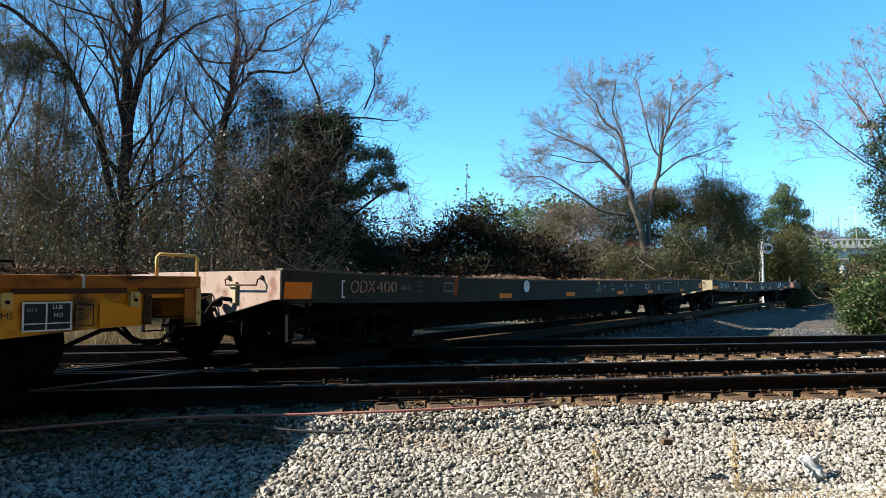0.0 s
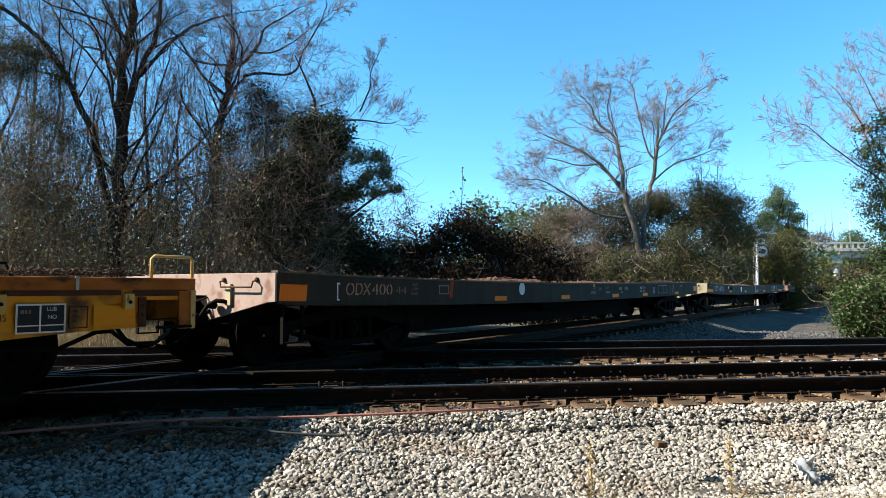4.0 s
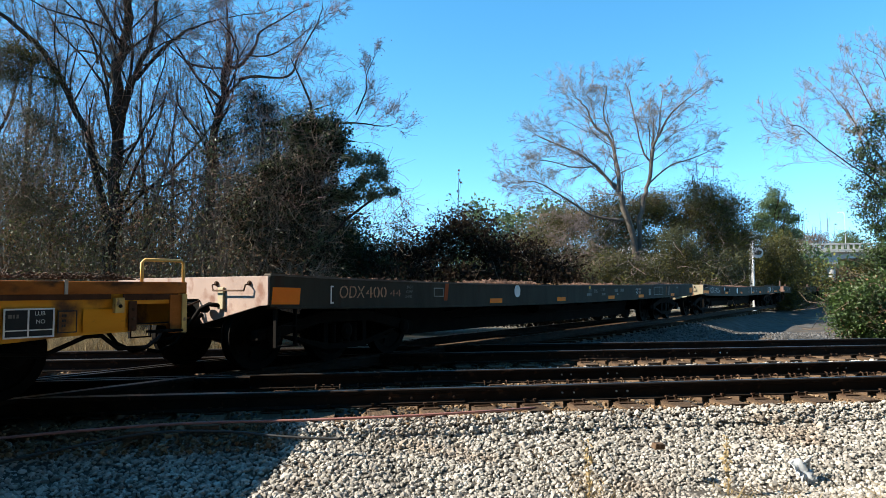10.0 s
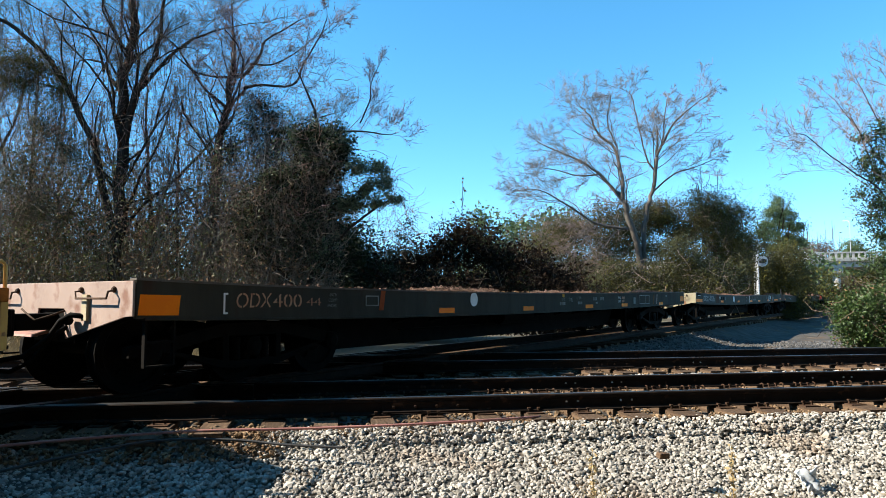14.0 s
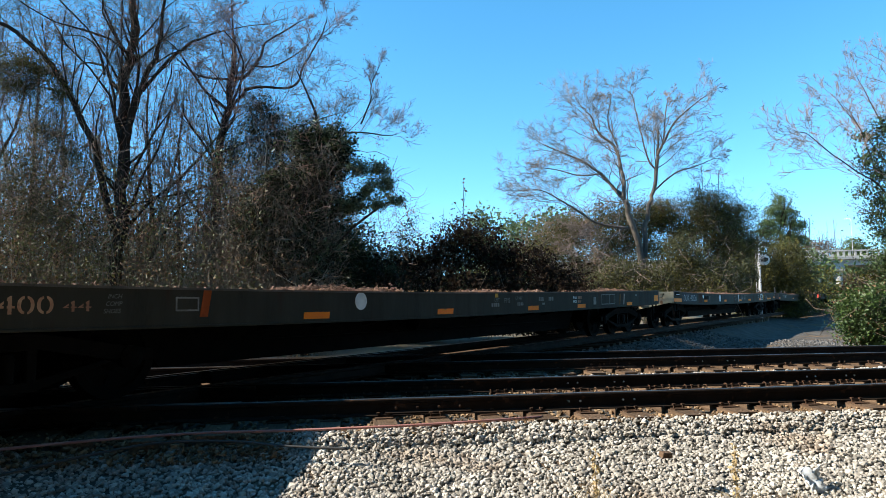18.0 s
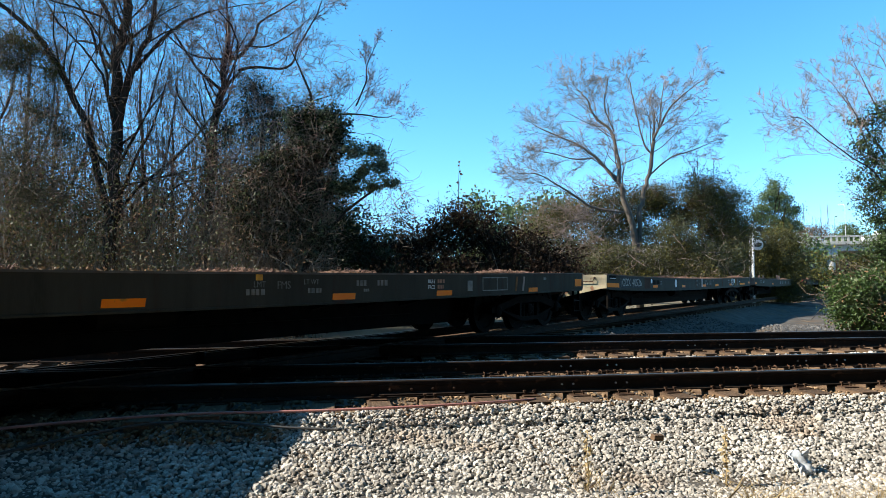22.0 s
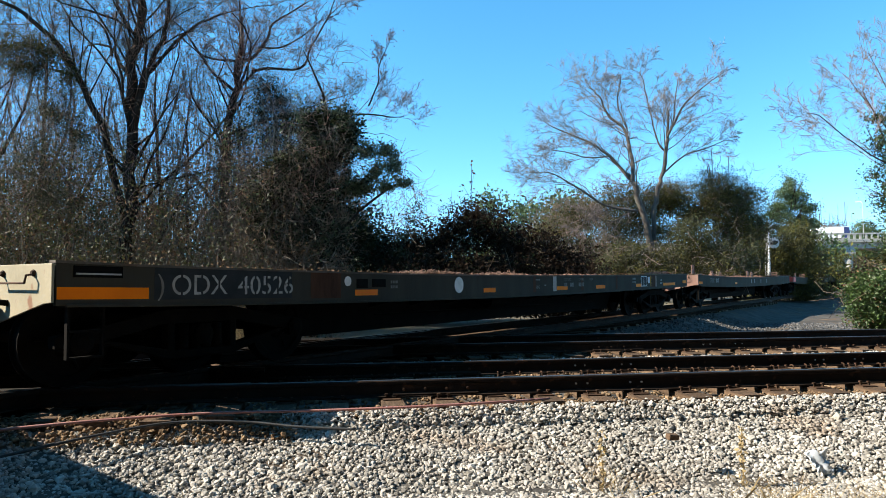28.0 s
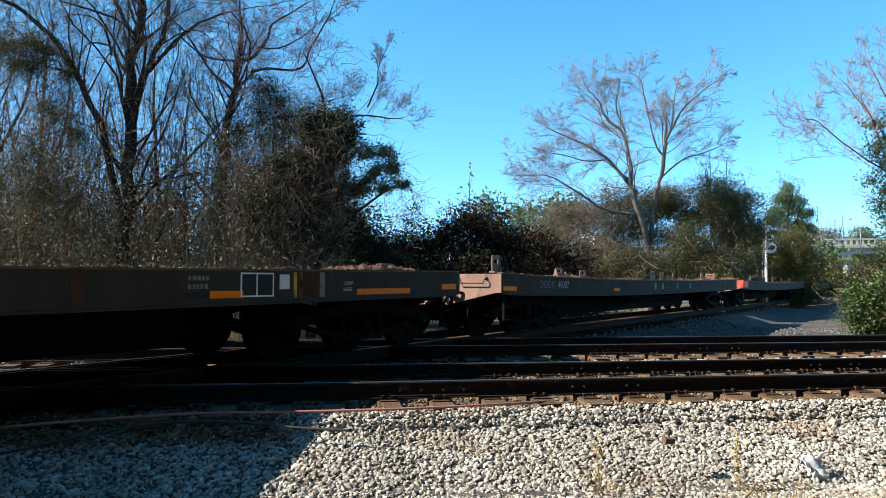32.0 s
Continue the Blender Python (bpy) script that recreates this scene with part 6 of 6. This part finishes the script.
    thick, fine, ends = grow_tree(51, [(0.16, 0.04, [(0, 0), (0.1, 3), (-0.1, 6), (0.1, 7.6)])], 2, 0.5, upward=0.3, first=0.36, thin=0.012, from_top=0.35, dense=3.4)
    part("trunk", thick, BARK, t, smooth=True)
    blobs = [(0, 0, 8.5, 0.35, 0.35, 0.45), (-0.5, 0, 7.8, 0.7, 0.6, 0.4), (0.6, 0, 7.6, 0.7, 0.6, 0.4), (-1.0, 0, 6.9, 0.7, 0.6, 0.4), (0.2, 0.2, 7.0, 0.8, 0.6, 0.4), (1.2, 0, 6.7, 0.7, 0.6, 0.45), (-0.7, 0, 6.1, 0.9, 0.7, 0.45), (0.8, 0, 5.8, 0.9, 0.7, 0.45), (-1.4, 0, 6.3, 0.4, 0.4, 0.3), (0.1, 0, 5.2, 0.9, 0.7, 0.4), (1.5, 0, 5.5, 0.45, 0.4, 0.3)]
    leaf_part("needles", clumps(77, 16000, blobs, 24, 0.16, 0.4), 0.06, LEAF_PINE, t, 37, "tufts of green needles")
    leaf_part("needles", np.repeat(ends, 16, 0) + np.random.default_rng(7).normal(0, 0.16, (len(ends) * 16, 3)), 0.055, LEAF_PINE, t, 17, "tufts of green needles")
    # far woods behind the hedge
    t = thing("far_woods", "distant green and brown tree tops", "woods", None, "", "stuff")
    blobs = [(px(x, 70), 70 + rng.uniform(-3, 3), z, 3.0, 2.5, 2.6) for x, z in ((860, 7.3), (885, 7.6), (915, 6.6), (945, 6.8), (975, 7.6), (1005, 7.4), (850, 3), (900, 3), (950, 3), (1000, 4), (1050, 4), (1340, 4), (1420, 4), (800, 2), (740, 1), (680, 1), (620, 2))]
    leaf_part("leaves", clumps(43, 16000, blobs, 24, 0.5, 0.5), 0.2, LEAF_PINE, t, 18)
    blobs = [(px(x, 190), 190 + rng.uniform(-4, 4), z, 4.5, 4, 4.0) for x, z in [(1518, 9), (1530, 11), (1548, 9), (1580, 7), (1620, 7), (1400, 5), (1360, 5), (1500, 3), (1550, 3)] + [(x, 3) for x in range(560, 1700, 60)]]
    leaf_part("leaves", clumps(44, 60000, blobs, 20, 1.2, 0.1), 0.32, LEAF_OLIVE, t, 19)
    t = thing("far_woods", "hazy grey leafless trees beyond the bridge", "woods", None, "", "stuff")
    stems_part("undergrowth", stems(68, 90, region(69, 200, px(1400, 135), px(1500, 135), 132, 138, GROUND, 0), 0, 11.0, 0.09, 0.06, 0.25), TWIG, t)
    stems_part("brushwood", sprigs(75, 2600, region(76, 4000, px(1400, 135), px(1492, 135), 130, 140, 1, 12.5, lambda x, y, z: z < 12 - 0.35 * np.abs(x - px(1450, 135))), 1.6, 0.04, 5, 0.5, 0.3), TWIG, t)
    blobs = [(px(x, 140), 140, z, 2.2, 1.5, 1.5) for x, z in ((1430, 8), (1445, 10.5), (1460, 11.6), (1475, 10.8), (1490, 9.5), (1455, 8.0), (1475, 7.5))]
    leaf_part("leaves", clumps(106, 9000, blobs, 12, 0.6, 0.2), 0.09, LEAF_BROWN, t, 43)
    t = thing("evergreen_tree", "round green tree beyond the bridge", "tree", pose(px(1520, 125), 125, GROUND))
    stems_part("trunk", stems(107, 4, region(108, 4, -0.3, 0.3, -0.3, 0.3, 0, 0.1), 0, 9.0, 0.15, 0.05), BARK, t)
    leaf_part("leaves", clumps(109, 16000, [(-1.5, 0, 8.8, 1.7, 1.5, 1.6), (0, 0, 10.6, 1.8, 1.6, 1.7), (1.7, 0, 9.4, 1.8, 1.5, 1.7), (-0.8, 0, 7.0, 1.8, 1.5, 1.5), (1.0, 0, 7.0, 1.9, 1.5, 1.5)], 22, 0.35, 0.2), 0.12, LEAF_PINE, t, 44)
    # the sapling with a few leaves that stands out above the hedge
    t = thing("sapling", "thin dead sapling with a few curled leaves", "tree", pose(px(826, 28), 28, GROUND))
    g = Geo().rod([(0, 0, 0), (0.05, 0, 3), (-0.02, 0, 5.0), (0.02, 0, 6.4)], 0.03, 5, 0.008)
    for x, z, w in ((-0.35, 5.4, -1), (0.1, 5.9, 1), (-0.5, 4.9, -1), (0.3, 5.0, 1)):
        g.rod([(0, 0, z - 0.6), (x * 0.6, 0, z - 0.2), (x, 0, z)], 0.010, 4, 0.004)
    part("trunk", g, BARK, t)
    leaf_part("leaves", np.array([(0.02, 0, 6.45), (0, 0, 6.3), (0.05, 0, 6.05), (-0.36, 0, 5.45), (0.1, 0, 5.95), (0.3, 0, 5.05), (-0.5, 0, 4.95), (0.1, 0, 5.3), (-0.05, 0.1, 5.6)]).repeat(3, 0), 0.07, LEAF_DRY, t, 20)


def right_edge():
    t = thing("ivy_bush", "glossy green ivy-covered bush beside the track", "bush", pose(px(1557, 18), 18, GROUND))
    blobs = [(0.2, 0, 0.5, 0.9, 0.8, 0.6), (-0.3, 0, 1.1, 0.7, 0.7, 0.6), (0.7, 0.2, 1.3, 0.8, 0.7, 0.5), (0.2, 0.3, 1.3, 0.6, 0.6, 0.4), (1.2, 0.3, 0.9, 0.9, 0.8, 0.9), (-0.55, 0, 0.7, 0.45, 0.5, 0.5), (1.2, 0, 1.7, 0.7, 0.6, 0.45)]
    leaf_part("leaves", clumps(60, 48000, blobs, 26, 0.12, 0.5), 0.040, LEAF_IVY, t, 21)
    leaf_part("leaves", clumps(61, 2500, blobs, 10, 0.15, 0.8), 0.04, LEAF_DRY, t, 22)
    stems_part("undergrowth", sprigs(62, 150, clumps(63, 400, blobs, 4, 0.2, 0.4), 0.8, 0.008), TWIG, t)
    t = thing("roadside_tree", "half-bare tree with ivy and dark evergreen leaves", "tree", pose(px(1640, 20), 20, GROUND))
    limbs = [(0.22, 0.10, [(0, 0), (-0.2, 2.5), (-0.3, 5.0), (-0.2, 8.0)]), (0.03, 0.008, [(-0.25, 3.2), (-1.2, 4.6), (-2.1, 5.1), (-3.1, 5.7), (-3.76, 6.1), (-4.2, 6.1)]),
             (0.025, 0.008, [(-0.3, 4.5), (-1.1, 6.0), (-1.6, 7.0), (-1.9, 7.7)]), (0.025, 0.008, [(-0.3, 5.2), (-0.9, 7.0), (-1.3, 8.4)]), (0.02, 0.008, [(-1.2, 5.0), (-1.7, 6.2), (-2.2, 6.9)])]
    thick, fine, ends = grow_tree(64, limbs, 3, 0.5, thin=0.005, first=0.4, wiggle=0.18, dense=3.0, branch=(0.10, 0.2), splits=(6, 9))
    part("trunk", thick, BARK, t, smooth=True)
    ob = new("crown", fine.mesh("crown", TWIG_PALE, clean=False))
    ob.parent = t
    tagged(ob, "fine pale twigs", kind="stuff")
    blobs = [(-1.45, 0, 6.25, 0.35, 0.4, 0.18), (-1.15, 0, 5.75, 0.4, 0.4, 0.25), (-1.5, 0, 5.45, 0.3, 0.4, 0.2), (-1.0, 0, 5.1, 0.45, 0.5, 0.35), (-1.65, 0, 4.6, 0.22, 0.3, 0.22), (-1.1, 0, 4.3, 0.45, 0.5, 0.4), (-1.35, 0, 3.8, 0.3, 0.4, 0.3), (-0.95, 0, 3.3, 0.5, 0.6, 0.5), (-0.9, 0, 2.5, 0.7, 0.7, 0.6), (0.0, 0, 2.6, 0.9, 0.8, 0.9), (-0.5, 0, 4.6, 0.5, 0.6, 0.9), (-0.9, 0, 6.5, 0.4, 0.4, 0.4)]
    leaf_part("leaves", clumps(67, 11000, blobs, 22, 0.14, 0.2), 0.036, LEAF_DARK, t, 36)
    leaf_part("leaves", clumps(65, 11000, blobs, 22, 0.15, 0.2), 0.036, LEAF_IVY, t, 23)


def grasses():
    t = thing("dry_grass", "straw-coloured dry grass beyond the second track", "grass", None, "", "stuff")
    p = region(70, 5000, -14, -5.0, 14.2, 18.5, -0.5, -0.4)
    stems_part("blades", stems(71, 9000, p, 0, 0.42, 0.005, 0.35, 0.03, 4), STRAW, t)
    t = thing("dry_grass", "dead grass on the ballast by the camera", "grass", None, "", "stuff")
    p = np.concatenate([region(72, 60, 2.2, 3.6, 4.7, 5.25, -0.62, -0.58), region(73, 8, 1.18, 1.24, 5.0, 5.5, -0.55, -0.5)])
    stems_part("blades", stems(74, 420, p, 0, 0.10, 0.0022, 0.9, 0.02, 4), STRAW, t)
    for x, y in ((1.22, 5.5), (2.42, 5.7)):
        t = thing("dead_weed", "thin yellowed weed stalk standing in the ballast", "weed", pose(x, y, float(ground_z(x, y))))
        part("stalk", Geo().rod([(0, 0, 0), (0.01, 0, 0.18), (-0.01, 0, 0.36), (0.01, 0.01, 0.5)], 0.006, 5, 0.002), STRAW, t)
        leaf_part("leaves", np.random.default_rng(int(x * 9)).normal(0, 0.018, (60, 3)) + np.linspace((0, 0, 0.05), (0, 0, 0.5), 60), 0.022, STRAW, t, 24)


def signal_mast():
    s = thing("signal_mast", "silver railway signal mast with two round targets", "railway signal", pose(px(1350, 44), 44, GROUND))
    part("mast", Geo().lathe([(0.11, 0), (0.11, 0.1), (0.075, 0.12), (0.065, 5.2), (0.02, 5.24)], "z", 12), SILVER, s, "silver-painted mast")
    part("base", Geo().box(-0.3, 0.3, -0.3, 0.3, -0.3, 0.05), CONCRETE, s, "concrete foundation", 0.02)
    for z, r in ((3.85, 0.36), (4.85, 0.2)):
        h = part("signal_head", Geo().lathe([(0.02, 0.20), (r, 0.20), (r, 0.22), (0.02, 0.22)], "y", 24, (0.22, -0.42, z)), SILVER, s, "round signal target")
        part("lamp_housing", Geo().lathe([(0.14, -0.12), (0.15, 0.0), (0.15, 0.12), (0.05, 0.18)], "y", 16, (0.22, -0.30, z)), PANEL, h, "black lamp housing")
        for q in (-0.5, 0.5):
            part("hood", Geo().box(0.22 + q * r - 0.05, 0.22 + q * r + 0.05, -0.28, -0.20, z - 0.07 + q * 0.1, z + 0.07 + q * 0.1), PANEL, h)
        part("arm", Geo().rod([(0, 0, z), (0.22, -0.1, z)], 0.03, 6), SILVER, s)
    g = Geo()
    for k in range(14):
        g.rod([(-0.08, 0.1, 0.5 + 0.3 * k), (-0.08, 0.34, 0.5 + 0.3 * k)], 0.012, 4)
    g.rod([(-0.08, 0.1, 0.3), (-0.08, 0.1, 4.7)], 0.014, 4).rod([(-0.08, 0.34, 0.3), (-0.08, 0.34, 4.7)], 0.014, 4)
    part("ladder", g, SILVER, s, "silver ladder")


def traffic_paint(name, c):
    return surface(name, tuple(q * 0.9 for q in c), c, 0.3, scale=3, fine=30, bump=0.0, spec=0.5)


CAR_WHITE = traffic_paint("white_car_paint", (0.78, 0.78, 0.77))
CAR_RED = traffic_paint("red_car_paint", (0.42, 0.05, 0.04))
CAR_DARK = traffic_paint("dark_blue_car_paint", (0.03, 0.04, 0.08))
# dark blue that stands for shade on the truck's rear
BOX_SHADE_BLUE = traffic_paint("shade_blue_truck_rear", (0.03, 0.04, 0.13))
DARK_GLASS = surface("dark_car_glass", (0.01, 0.012, 0.014), (0.02, 0.022, 0.025), 0.1, spec=0.6)
# colour, kind, where it waits and ends along the bridge, when it passes a spot, that spot, its speed
TRAFFIC = ((CAR_WHITE, "car", -5.0, 67.0, 1.95, 6.8, 13.0), (CAR_WHITE, "car", -10.5, 61.0, 5.5, 8.0, 10.0), (CAR_WHITE, "van", -16.0, 55.0, 7.7, 8.4, 8.0),
           (CAR_RED, "car", -21.5, 49.0, 8.7, 8.1, 9.0), (CAR_DARK, "car", -27.0, 43.0, 9.1, 5.9, 9.0), (CAR_WHITE, "car", -32.5, 37.0, 12.5, 7.9, 8.5),
           (CAR_WHITE, "pickup", -38.0, 31.0, 21.5, 5.2, 9.5), (CAR_WHITE, "truck", 40.0, -30.0, 27.7, 9.3, -11.6))
on_bridge = []


def road_vehicle(paint, kind, at, x0, x1, t0, p0, v, z):
    """A car, van, pickup or box truck that crosses the bridge. Its nose points along x."""
    word = {"car": "car", "van": "van", "pickup": "pickup_truck", "truck": "box_truck"}[kind]
    tone = "red" if paint is CAR_RED else "dark" if paint is CAR_DARK else "white"
    ob = thing(word, tone + " " + word.replace("_", " ") + " driving over the concrete bridge", word.replace("_", " "), None, "traffic on the bridge")
    w, h = 0.88, 0.0
    if kind == "truck":
        part("cargo_box", Geo().box(-2.6, 1.2, -1.1, 1.1, 0.6, 2.25), paint, ob, "plain white cargo box", 0.03)
        part("door", Geo().box(-2.64, -2.6, -1.05, 1.05, 0.65, 2.2), BOX_SHADE_BLUE, ob, "rear door, coloured blue for shade")
        part("side_panel", Geo().box(-2.6, -1.9, 1.1, 1.112, 0.65, 2.2), BOX_SHADE_BLUE, ob, "panel at the rear, coloured blue for shade")
        cab = [(1.25, 0.5), (2.7, 0.5), (2.7, 1.15), (2.35, 1.3), (2.0, 1.95), (1.25, 2.0)]
        glass = [(1.5, 1.35), (2.28, 1.35), (1.98, 1.85), (1.5, 1.85)]
        w, axles, r = 1.0, (-1.7, 1.95), 0.42
        part("chassis", Geo().box(-2.5, 2.5, -0.5, 0.5, 0.5, 0.74), BLACK, ob)
    elif kind == "pickup":
        cab = [(-2.6, 0.4), (2.6, 0.4), (2.6, 0.95), (1.2, 1.12), (0.6, 1.78), (-0.7, 1.8), (-0.85, 1.15), (-2.6, 1.12)]
        glass = [(-0.55, 1.2), (0.95, 1.2), (0.5, 1.7), (-0.5, 1.7)]
        axles, r = (-1.6, 1.65), 0.38
    elif kind == "van":
        cab = [(-2.3, 0.35), (2.4, 0.35), (2.4, 0.85), (1.6, 1.05), (0.8, 1.75), (-2.1, 1.8), (-2.3, 1.2)]
        glass = [(-1.9, 1.1), (1.35, 1.1), (0.7, 1.65), (-1.8, 1.65)]
        axles, r = (-1.4, 1.5), 0.34
    else:
        cab = [(-2.2, 0.3), (2.2, 0.3), (2.25, 0.7), (1.1, 0.95), (0.4, 1.45), (-1.0, 1.47), (-1.7, 1.05), (-2.2, 0.95)]
        glass = [(-1.4, 1.0), (0.9, 1.0), (0.3, 1.38), (-0.9, 1.38)]
        axles, r = (-1.35, 1.35), 0.32
    part("body", Geo().prism(cab, "y", -w, w), paint, ob, "", 0.06)
    for y in (-w - 0.004, w - 0.006):
        part("side_window", Geo().prism(glass, "y", y, y + 0.01), DARK_GLASS, ob, "dark side window")
    for a in axles:
        for y in (-w + 0.02, w - 0.22):
            part("wheel", Geo().lathe([(0.05, -0.01), (r * 0.6, 0.0), (r, 0.01), (r, 0.2), (r * 0.6, 0.21), (0.05, 0.2)], "y", 14, (a, y - 0.02, r)), BLACK, ob)
    lane = 2.9 if v > 0 else 6.3
    go = max(0.05, t0 - (p0 - x0) / v)
    end = min(31.9, t0 + (x1 - p0) / v)
    turn = 0 if v > 0 else 180
    on_bridge.append((ob, [(t, at @ pose(x, lane, z, 0, 0, turn)) for t, x in ((0, x0), (go, x0), (t0, p0), (end, p0 + v * (end - t0)), (32, p0 + v * (end - t0)))]))


def overpass():
    """A concrete road bridge over the train's track, far off."""
    at = Matrix.Translation((px(1425, 92), 92, 0)) @ pose(0, 0, 0, 0, 0, -10)
    b = thing("road_bridge", "pale concrete road bridge with an open balustrade", "bridge", at)
    L, z = 72, 6.0
    part("deck", Geo().box(0, L, -0.1, 9, z, z + 0.22), CONCRETE, b, "concrete bridge deck")
    for y in (0.75, 3.2, 5.9, 8.5):
        part("girder", Geo().box(0, L, y - 0.25, y + 0.25, z - 0.85, z), CONCRETE, b, "long concrete girder")
    part("kerb", Geo().box(0, L, -0.12, 0.3, z + 0.22, z + 0.42), CONCRETE, b)
    part("top_rail", Geo().box(0, L, -0.05, 0.2, z + 1.03, z + 1.22), CONCRETE, b)
    for k in range(99):
        part("baluster", Geo().box(0.2 + k * 0.72, 0.46 + k * 0.72, 0.0, 0.16, z + 0.42, z + 1.03), CONCRETE, b)
    for k in range(6):
        x = 5 + k * 12
        p = part("pier", Geo().box(x - 0.6, x + 0.6, 0.4, 8.6, z - 1.6, z - 0.85), CONCRETE, b, "concrete pier cap")
        for y in (1.2, 4.5, 7.8):
            part("column", Geo().lathe([(0.5, -0.8), (0.5, z - 1.6)], "z", 14, (x, y, 0)), CONCRETE, p)
    part("abutment", Geo().box(-6, -0.01, -0.2, 9.2, -0.8, z + 0.22), CONCRETE, b, "concrete abutment")
    part("approach_wall", Geo().box(-46, -6.01, -0.2, 9.2, -0.8, z + 0.22), CONCRETE, b, "long concrete approach wall")
    for k, (colour, kind, x0, x1, t0, p0, v) in enumerate(TRAFFIC):
        road_vehicle(colour, kind, at, x0, x1, t0, p0, v, z + 0.22)
    for k, x in enumerate((6.5, 22)):
        s = thing("street_lamp", "tall thin street lamp on the bridge", "street lamp", at @ pose(x, 0.1, z + 0.6))
        part("pole", Geo().rod([(0, 0, 0), (0, 0, 4.6)], 0.05, 8, 0.03), SILVER, s)
        part("arm", Geo().rod([(0, 0, 4.5), (0, 0.5, 4.9), (0, 1.6, 5.0)], 0.04, 6), SILVER, s)
        part("lamp_head", Geo().box(-0.12, 0.12, 1.5, 2.0, 4.93, 5.05), SILVER, s, bevel=0.02)


def litter():
    g = Geo()
    rng = random.Random(8)
    pts = [[Vector((0.026 * i + rng.gauss(0, 0.004), 0.024 * j + 0.02 * math.sin(i * 0.9), 0.03 * math.sin(i * 1.1 + j * 0.6) + abs(rng.gauss(0.01, 0.012)))) for j in range(9)] for i in range(9)]
    g.add([p for row in pts for p in row], [(i * 9 + j, i * 9 + j + 1, (i + 1) * 9 + j + 1, (i + 1) * 9 + j) for i in range(8) for j in range(8)])
    ob = solid("plastic_scrap", g, PLASTIC, "crumpled pale blue plastic scrap on the ballast", "litter", pose(3.12, 5.9, float(ground_z(3.12, 5.9)) + 0.02, 65, 0, 20), smooth=True)
    md = ob.modifiers.new("thickness", "SOLIDIFY")
    md.thickness = 0.003
    solid("wood_scrap", Geo().prism([(0, 0), (0.4, 0.02), (0.42, 0.05), (0.02, 0.05)], "y", 0, 0.07), TIE, "dark broken piece of timber", "wood", pose(2.15, 4.72, -0.60, 0, 0, 12), bevel=0.008)
    solid("wood_scrap", Geo().box(-0.05, 0.05, -0.03, 0.03, 0, 0.05), TIE, "small dark block of timber on the ballast", "wood", pose(1.90, 5.87, -0.33, 8, 5, 20), bevel=0.008)


def sky_blocking_wood():
    """Unseen wood added behind and beside the camera, to deepen the shade."""
    t = thing("wood", "unseen woodland added around the camera to block sky light", "woods", None, "", "stuff")
    blobs = [(q * math.sin(radians(a)), q * math.cos(radians(a)), z, 2.4, 2.4, 2.2) for a in range(56, 240, 8) for z in (0.8, 3.6, 6.4, 9.2, 12.0, 14.8, 17.6, 20.4) for q in ((9,) if a > 95 else (14,))]
    blobs += [(q * math.sin(radians(a)), q * math.cos(radians(a)), z, 2.2, 2.2, 1.6) for a in range(115, 250, 14) for q, z in ((6.5, 13.0), (4.6, 15.5), (2.6, 17.5))]
    blobs += [(26 * math.sin(radians(a)), 26 * math.cos(radians(a)), z, 2.4, 2.4, 2.2) for a in range(244, 321, 5) for z in (0.8, 2.6)]
    leaf_part("leaves", clumps(91, 80000, blobs, 20, 0.6, 0.1), 0.36, LEAF_DARK, t, 30)
    stems_part("undergrowth", stems(92, 120, np.array([b[:3] for b in blobs if b[2] < 1]) - (0, 0, 1.4), 0, 9.0, 0.12, 0.06, 0.2), BARK, t)


def far_hill():
    """A low hill on the horizon, with a wooded crest; its haze is only grey colour."""
    rng = np.random.default_rng(95)
    az = np.radians(np.linspace(-75, 75, 160))
    bump = np.convolve(rng.normal(0, 1, 190), np.ones(7) / 7, "valid")[:160]
    top = 9 + 4.0 * bump + 3 * np.exp(-((np.degrees(az) - 30) / 5.0) ** 2) + rng.normal(0, 0.35, 160)
    v, f = [], []
    for k, (q, h) in enumerate(((300, None), (330, 1.0), (420, 0.5))):
        for a, z in zip(az, top):
            v.append((q * math.sin(a), q * math.cos(a), -4 if h is None else z * h))
    for r in range(2):
        f += [(r * 160 + i, r * 160 + i + 1, (r + 1) * 160 + i + 1, (r + 1) * 160 + i) for i in range(159)]
    tagged(new("backdrop", cloud("backdrop", v, f, HAZE_HILL)), "low wooded hill on the horizon, haze put into its grey", kind="structure")


far_hill()
sky_blocking_wood()
big_bare_tree()
wood_edge()
far_brush()
right_edge()
grasses()
signal_mast()
overpass()
litter()
for k, (x, n, wide) in enumerate(((0.4, 90, 4.0), (5.0, 160, 7.0), (13.0, 150, 6.0), (21.8, 160, 6.0), (28.0, 320, 6.0), (34.2, 180, 6.0), (43.0, 260, 9.0), (52.0, 260, 9.0))):
    rng = np.random.default_rng(200 + k)
    p = np.stack([rng.uniform(0, wide, n), rng.normal(0, 0.05, n), np.abs(rng.normal(0.012, 0.012, n))], 1)
    p[:, 2] -= [sag((x + q) % 21.2) for q in p[:, 0]]
    ob = tagged(new("deck_litter", cloud("deck_litter", *leaf_cards(p, 0.021, 210 + k, 0.6), LEAF_DRY if k % 2 else CHAIN)), "pale dry leaves and scraps along the deck edge", "litter", "litter on the decks", "stuff")
    cars.append((ob, x))
    ob["side"], ob["lift"] = -1.38, DECK_Z + 0.02

motions()
